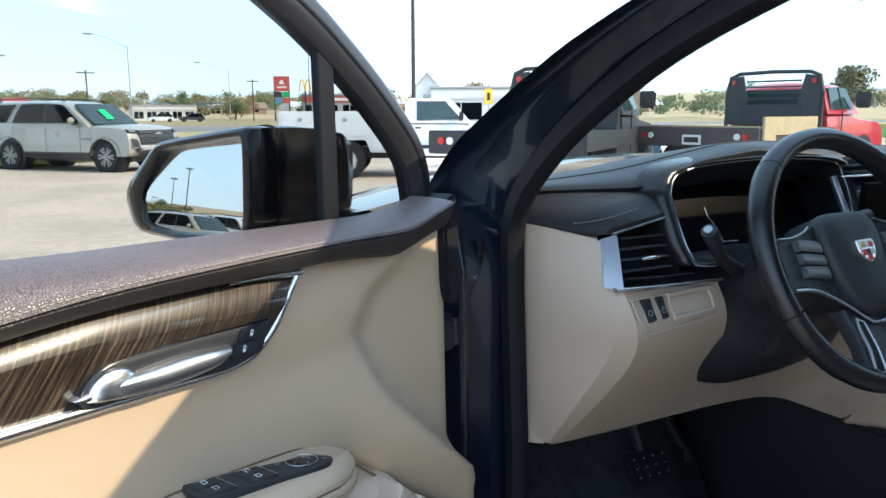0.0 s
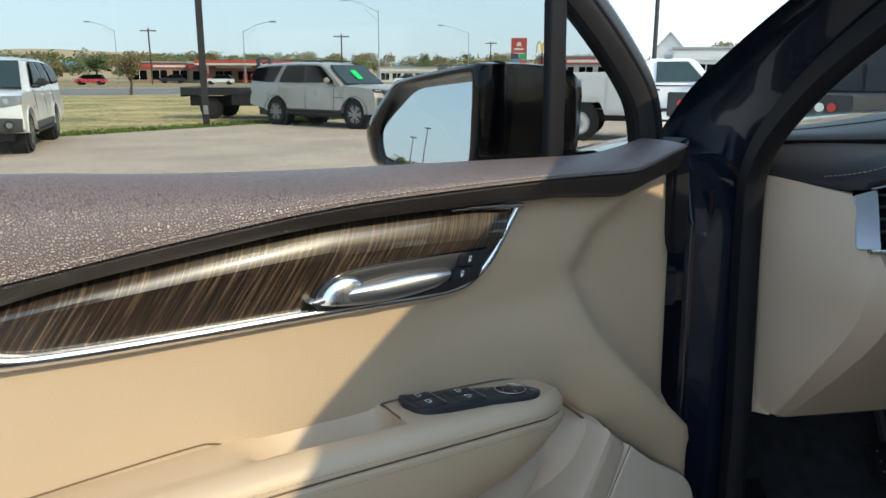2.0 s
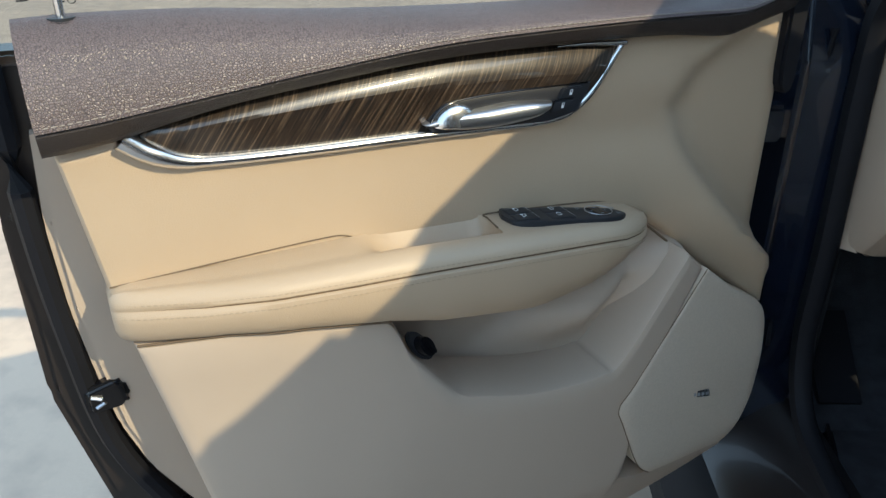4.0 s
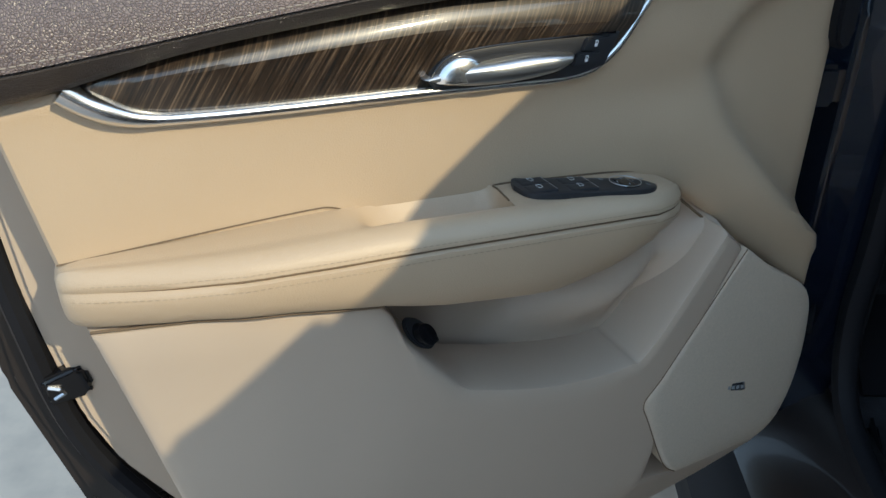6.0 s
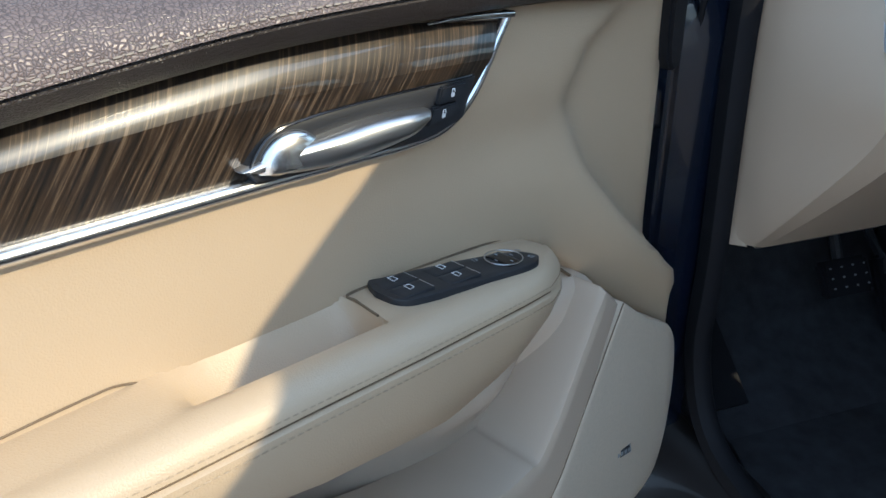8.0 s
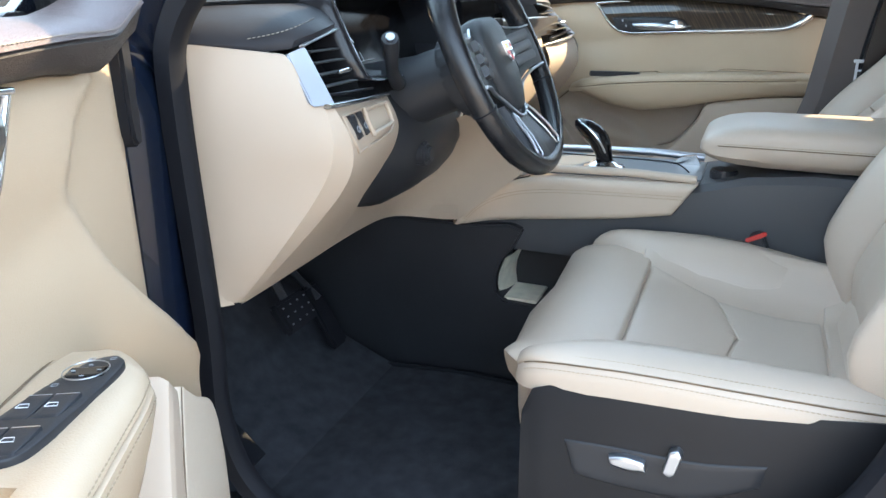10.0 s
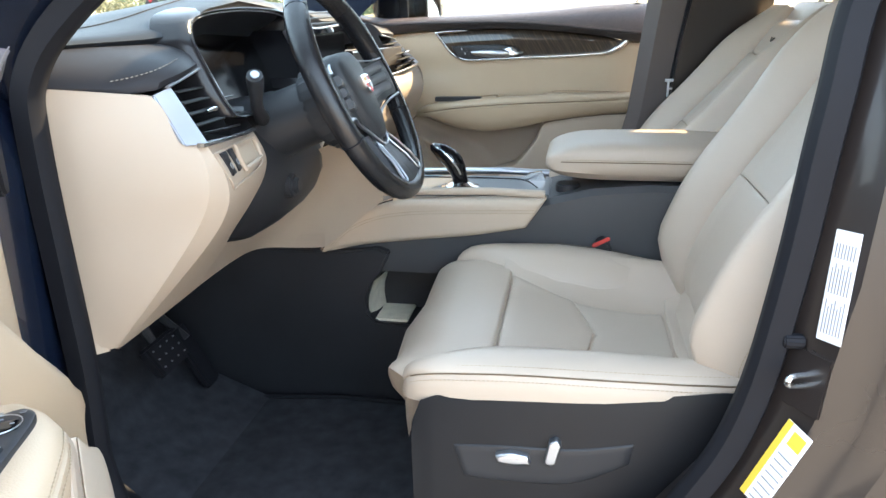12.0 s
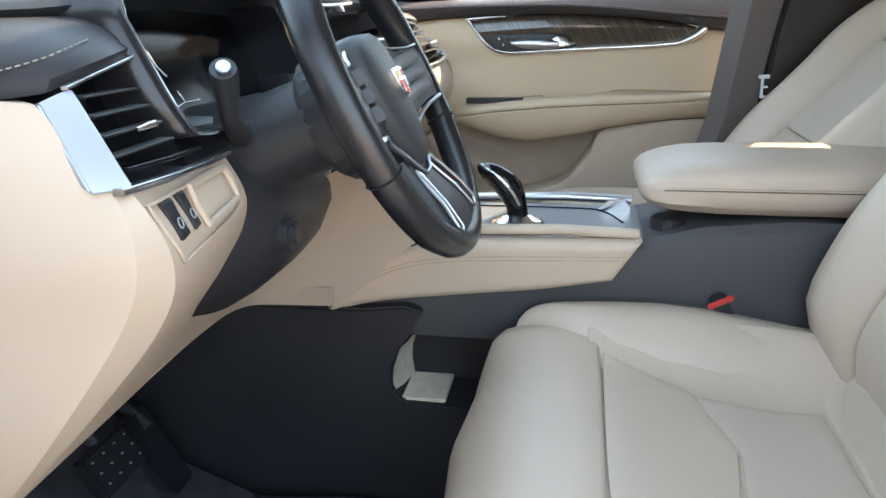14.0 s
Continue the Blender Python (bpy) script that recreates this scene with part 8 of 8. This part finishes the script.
def build_lamp(x, y, h, rz, arm, label, mat=GALV, r=0.05):
    L = thing("street_lamp", label, "street lamp", spot(x, y, rz), "lamps")
    part("pole", tube([(0, 0, 0), (0, 0, h * 0.5), (0, 0, h)], r, 10, up=(0, 1, 0), sizes=[1.2, 1.0, 0.7]), mat, L)
    if arm:
        part("arm", tube([(0, 0, h - 0.3), (-arm * 0.5, 0, h + 0.5), (-arm, 0, h + 0.9)], r * 0.5, 8, up=(0, 1, 0)), mat, L, "curved lamp arm")
        part("arm_brace", tube([(0, 0, h - 1.2), (-arm * 0.5, 0, h + 0.2)], r * 0.3, 6, up=(0, 1, 0)), mat, L)
        part("lantern", box(-arm - 0.8, -arm, -0.16, 0.16, h + 0.82, h + 0.98, 0.04), GALV, L, "flat lamp head")
    else:
        part("lantern", box(-0.45, 0.45, -0.2, 0.2, h, h + 0.14, 0.03), POLEM, L, "flat twin lamp head")
    part("base", disc(r * 2.4, 0.3, 16, 0.03, "z", (0, 0, 0.15)), KERB, L)


build_lamp(3.95, 79.5, 8.0, 0, 3.0, "galvanised street lamp with a curved arm")
build_lamp(-11, 92, 6.6, 180, 3.0, "galvanised street lamp with a curved arm")
build_lamp(-30, 110, 7.5, 0, 3.0, "galvanised street lamp with a curved arm")
build_lamp(20, 118, 8.0, 0, 4.0, "galvanised street lamp with a curved arm")
build_lamp(13.3, 31.8, 10.5, 20, 0, "dark lot lamp with a flat head", POLEM, 0.09)
build_lamp(26.0, 95.0, 10.0, 10, 0, "dark lot lamp with a flat head", POLEM)
build_lamp(-96.5, 28.2, 6.9, 80, 0, "dark lot lamp with a flat head", POLEM, 0.06)
build_lamp(-97.2, 26.6, 8.4, 80, 0, "dark lot lamp with a flat head", POLEM, 0.07)
for x, y, h in ((0.5, 119.6, 7.6), (-29, 125, 8.5), (-52, 112, 9.0), (30, 150, 8.0), (-80, 120, 9)):
    U = thing("utility_pole", "weathered wooden utility pole with crossarm", "utility pole", spot(x, y, 6), "utility poles")
    part("pole", tube([(0, 0, 0), (0, 0, h)], 0.11, 8, up=(0, 1, 0)), BARK, U)
    part("crossarm", box(-1.2, 1.2, -0.07, 0.07, h - 0.5, h - 0.35, 0.01), BARK, U)
    for q in (-1.0, -0.4, 0.4, 1.0):
        part("insulator", disc(0.06, 0.2, 8, 0.01, "z", (q, 0, h - 0.26)), GREYB, U)

pyl = thing("pylon_sign", "tall roadside sign with red, blue and green panels", "sign", spot(34.5, 145, -12))
part("post", box(-1.5, -1.2, -0.15, 0.15, 0, 8.4, 0.02), POLEM, pyl)
part("post", box(1.2, 1.5, -0.15, 0.15, 0, 8.4, 0.02), POLEM, pyl)
for z0, z1, x0, x1, mt in ((5.6, 8.4, -1.5, 1.5, REDB), (4.5, 5.5, -1.4, 0.0, POLEM), (4.5, 5.5, 0.1, 1.4, GREENB), (3.3, 4.4, -1.4, 0.1, BLUEB), (3.3, 4.4, 0.2, 1.4, REDB)):
    part("sign_panel", box(x0, x1, -0.25, 0.25, z0, z1, 0.04), mt, pyl)
part("sign_bar", box(-0.9, 0.9, -0.27, -0.25, 6.2, 6.5, 0), WHITEB, pyl)
part("sign_shape", prism([(-0.5, 6.9), (0.5, 6.9), (0.2, 7.7), (-0.2, 7.7)], -0.27, -0.25, "y", 0), WHITEB, pyl)
ar = thing("arch_sign", "yellow double arch roadside sign", "sign", spot(38.8, 144, -12))
part("post", box(-0.15, 0.15, -0.15, 0.15, 0, 5.6, 0.02), POLEM, ar)
for s in (-1, 1):
    part("arch", tube([(s * 0.55 + 0.5 * math.cos(a * 0.262), 0, 5.6 + 2.2 * math.sin(a * 0.262)) for a in range(13)], 0.14, 8, up=(0, 1, 0)), YELLOWB, ar, "yellow arch")
ys = thing("warning_sign", "yellow warning sign on a thin post", "sign", spot(28.4, 52.1, -25))
part("post", box(-0.04, 0.04, -0.04, 0.04, 0, 2.4, 0.005), GALV, ys)
part("plate", box(-0.32, 0.32, -0.06, -0.04, 2.2, 3.4, 0.01), YELLOWB, ys)
part("plate_bar", box(-0.12, 0.12, -0.065, -0.06, 2.5, 3.1, 0), BLACKP, ys)


# ---- buildings ----
def build_shop(name, label, x, y, rz, w, d, h, wall_m, fascia, bays, canopy=None):
    B = thing(name, label, "building", spot(x, y, rz))
    part("wall", box(-w / 2, w / 2, 0, d, 0, h, 0.05), wall_m, B, "shop walls")
    part("roof", box(-w / 2 - 0.3, w / 2 + 0.3, -0.3, d + 0.3, h, h + 0.25, 0.04), GREYB, B, "flat roof edge")
    part("fascia", box(-w / 2 - 0.1, w / 2 + 0.1, -0.2, 0.0, h * 0.72, h * 0.95, 0.02), fascia, B, "coloured fascia band")
    part("sign_bar", box(-w * 0.2, w * 0.2, -0.24, -0.2, h * 0.78, h * 0.89, 0), WHITEB, B)
    for k in range(bays):
        c = -w / 2 + w * (k + 0.5) / bays
        wd = part("window", box(c - w / bays * 0.36, c + w / bays * 0.36, -0.04, 0.02, h * 0.16, h * 0.62, 0.01), CARGLASS, B, "dark shop window")
        part("window_frame", box(c - 0.05, c + 0.05, -0.07, -0.03, h * 0.16, h * 0.62, 0), WHITEB, wd)
    if canopy:
        cx, cw, cd, ch = canopy
        part("canopy", box(cx - cw / 2, cx + cw / 2, -cd, -0.6, ch, ch + 0.9, 0.04), WHITEB, B, "flat forecourt canopy")
        part("canopy_band", box(cx - cw / 2 - 0.02, cx + cw / 2 + 0.02, -cd - 0.03, -cd, ch + 0.35, ch + 0.9, 0), fascia, B, "red canopy band")
        for q in (-0.38, 0, 0.38):
            part("canopy_post", box(cx + cw * q - 0.15, cx + cw * q + 0.15, -cd * 0.6, -cd * 0.6 + 0.3, 0, ch, 0.02), WHITEB, B)
            part("fuel_pump", box(cx + cw * q - 0.4, cx + cw * q + 0.4, -cd * 0.6 - 0.4, -cd * 0.6, 0, 1.7, 0.05), REDB, B)
    return B


build_shop("corner_shop", "tan masonry shop with red fascia across the road", -31, 148, 12, 14, 9, 3.6, BRICKT, REDB, 4)
build_shop("fuel_station", "fuel station shop with a long white and red canopy", -19, 146, 5, 16, 8, 3.4, BRICKT, REDB, 4, (2, 17, 7, 3.1))
build_shop("fuel_station", "small fuel station with red canopy far down the road", -64, 150, 15, 12, 7, 3.4, BRICKT, REDB, 3, (0, 15, 7, 3.0))
build_shop("store", "low white store with a dark sign band", 14.5, 160, 0, 12, 10, 2.9, WHITEB, WHITEB, 5)
build_shop("blue_roof_shop", "grey shop with a blue roof band", 36, 235, -8, 11, 9, 4.6, GREYB, BLUEB, 3)
build_shop("red_roof_shop", "long shop with a bright red roof band", 47, 142, -16, 18, 10, 4.9, GREYB, REDB, 5)
build_shop("white_hall", "long white clad hall across the road", 44, 80, -28, 14, 12, 4.4, WHITEB, WHITEB, 2)
build_shop("tan_hall", "tan flat hall beside the white one", 54, 74, -30, 12, 12, 4.2, BRICKT, BRICKT, 2)
ch = thing("gabled_house", "white gabled house end above the hall", "house", spot(37.5, 84, -28))
part("wall", prism([(-1.6, 0), (1.6, 0), (1.6, 4.4), (0, 6.2), (-1.6, 4.4)], 0, 7, "y", 0.03), WHITEB, ch)
part("roof", prism([(-1.9, 4.2), (0, 6.4), (1.9, 4.2), (1.9, 4.0), (0, 6.15), (-1.9, 4.0)], -0.2, 7.2, "y", 0.02), GREYB, ch)
rndb = random.Random(3)
for k in range(16):
    x = -120 + 20 * k + rndb.uniform(-4, 4)
    y = 205 + rndb.uniform(-10, 60) - 0.0009 * x * x
    w, h = rndb.uniform(7, 12), rndb.uniform(1.2, 2.4)
    H = thing("house", "small far house with a pitched roof among trees", "house", spot(x, y, rndb.uniform(-20, 20), max(0.0, (math.hypot(x, y) - 185) * 0.028)), "far houses")
    part("wall", box(-w / 2, w / 2, 0, 7, -2, h, 0.03), (WHITEB, GREYB, BRICKT)[k % 3], H)
    part("roof", prism([(-0.4, h), (3.5, h + 1.8), (7.4, h)], -w / 2 - 0.4, w / 2 + 0.4, "x", 0.02), (GREYB, BRICKT, GREYB, WHITEB, BLUEB)[(k * 7) % 5], H)
    for q in (-0.28, 0.22):
        part("window", box(w * q - 0.6, w * q + 0.6, -0.05, 0.05, h * 0.35, h * 0.75, 0), CARGLASS, H)
for k, (x, y, mt) in enumerate(((-36, 118, REDP), (-18, 120, WHITEP), (-29, 140, BLACKP), (12, 140, WHITEP), (17, 139, BLACKP), (-7, 138, YELLOWB), (-50, 138, WHITEP), (-44, 142, SILVERP))):
    Cc = thing("far_car", "small parked car across the road", "car", spot(x, y, 90), "far cars")
    part("body", shell_loft([(-2.1, 0.35), (-2.15, 0.9), (1.3, 0.95), (2.1, 0.8), (2.15, 0.35)], 1.8, 0.03, 0.04), mt, Cc)
    part("cabin", shell_loft([(-1.9, 0.9), (-1.5, 1.5), (0.3, 1.5), (1.1, 0.92)], 1.7, 0.03, 0.2), CARGLASS, Cc)
    for sx in (-0.8, 0.8):
        for sy in (-1.35, 1.35):
            part("wheel", disc(0.32, 0.2, 16, 0.02, "x", (sx, sy, 0.32)), TYRE, Cc)


# ---- trees, far woods and hills ----
def crown(rnd, cx, cy, cz, rx, rz, n, size):
    """Leaf clumps scattered through an uneven crown."""
    verts, faces = [], []
    lobes = [(rnd.uniform(-0.5, 0.5) * rx, rnd.uniform(-0.5, 0.5) * rx, rnd.uniform(-0.35, 0.5) * rz, rnd.uniform(0.35, 0.65)) for _ in range(7)]
    for _ in range(n):
        lx, ly, lz, lr = rnd.choice(lobes)
        d = Vector((rnd.gauss(0, 1), rnd.gauss(0, 1), rnd.gauss(0, 1))).normalized() * lr * rnd.uniform(0.6, 1.05)
        c = Vector((cx + lx + d.x * rx, cy + ly + d.y * rx, cz + lz + d.z * rz))
        a = Vector((rnd.gauss(0, 1), rnd.gauss(0, 1), rnd.gauss(0, 1))).normalized() * size * rnd.uniform(0.5, 1.2)
        b = a.orthogonal().normalized() * size * rnd.uniform(0.4, 0.9)
        k = len(verts)
        verts += [c - a, c + b, c + a, c - b]
        faces.append((k, k + 1, k + 2, k + 3))
    return verts, faces


def build_tree(x, y, h, w, mat, seed, n=420):
    rnd = random.Random(seed)
    T = thing("tree", "leafy roadside tree with an uneven crown", "tree", spot(x, y, 0), "trees")
    tr = [tube([(0, 0, 0), (0.05 * w, 0, h * 0.3), (0.0, 0.04 * w, h * 0.6)], 0.04 * w, 8, up=(0, 1, 0), sizes=[1.3, 0.9, 0.5])]
    for k in range(4):
        a = k * 1.57 + rnd.random()
        tr.append(tube([(0.02 * w, 0, h * 0.32), (math.cos(a) * w * 0.2, math.sin(a) * w * 0.2, h * 0.55), (math.cos(a) * w * 0.32, math.sin(a) * w * 0.32, h * 0.75)], 0.02 * w, 6, up=(0.3, 1, 0), sizes=[1, 0.7, 0.3]))
    part("trunk", join(*tr), BARK, T)
    part("crown", mesh_of(*crown(rnd, 0, 0, h * 0.66, w * 0.5, h * 0.36, n * 3, w * 0.042)), mat, T)


for k, (x, y, h, w) in enumerate(((-52, 175, 6, 6), (-40, 170, 5, 5), (-28, 172, 6.5, 6), (-10, 178, 5, 5), (1, 175, 4.5, 5), (10, 182, 5, 5), (20, 180, 5, 5), (30, 170, 4.5, 5), (96, 71, 8.5, 7), (90, 84, 6.5, 6), (105, 78, 7, 7), (52, 98, 6, 5), (58, 96, 5.5, 5), (64, 92, 6, 5), (72, 90, 5.5, 5), (47, 104, 6, 5), (41, 110, 6, 5), (-16, 60.5, 3.2, 2.2))):
    build_tree(x, y, h, w, (LEAF, LEAF, LEAF2)[k % 3], 40 + k)


def far_woods():
    rnd = random.Random(11)
    for mat, label, lo in ((LEAF, "dark green far trees along the horizon", 0), (LEAF2, "yellowing far trees along the horizon", 1)):
        verts, faces = [], []
        for i in range(430):
            a = rnd.uniform(-75, 80)
            d = 190 + 230 * rnd.random() ** 1.3
            x, y = d * math.sin(radians(a)), d * math.cos(radians(a))
            h = rnd.uniform(2.6, 6.4)
            v, f = crown(rnd, x, y, h * 0.45 + (d - 185) * 0.034, rnd.uniform(2.4, 5.4), h * 0.52, 170, 0.44)
            k = len(verts)
            verts += v
            faces += [tuple(q + k for q in g) for g in f]
        ob = part("far_woods", mesh_of(verts, faces), mat, None, "", OUT)
        tagged(ob, label, "trees", kind="stuff")


far_woods()
hv, hf = [], []
for j in range(5):
    for i in range(121):
        a = radians(-110 + 220 * i / 120)
        d = (185, 300, 440, 640, 1200)[j]
        h = (0, 0.26, 0.55, 1.0, 0.5)[j] * (17 + 9 * noise.noise(Vector((i * 0.09, 1.7, 0))) + 4 * noise.noise(Vector((i * 0.31, 5.1, 0)))) * (1.02 if i < 62 else 0.9)
        hv.append((d * math.sin(a), d * math.cos(a), max(h, 0) - (0 if j else 0.5)))
for j in range(4):
    for i in range(120):
        hf.append((j * 121 + i, j * 121 + i + 1, (j + 1) * 121 + i + 1, (j + 1) * 121 + i))
tagged(part("hills", mesh_of(hv, hf), HILLS, None, "", OUT), "low dry grass hills on the horizon", "hills", kind="structure")
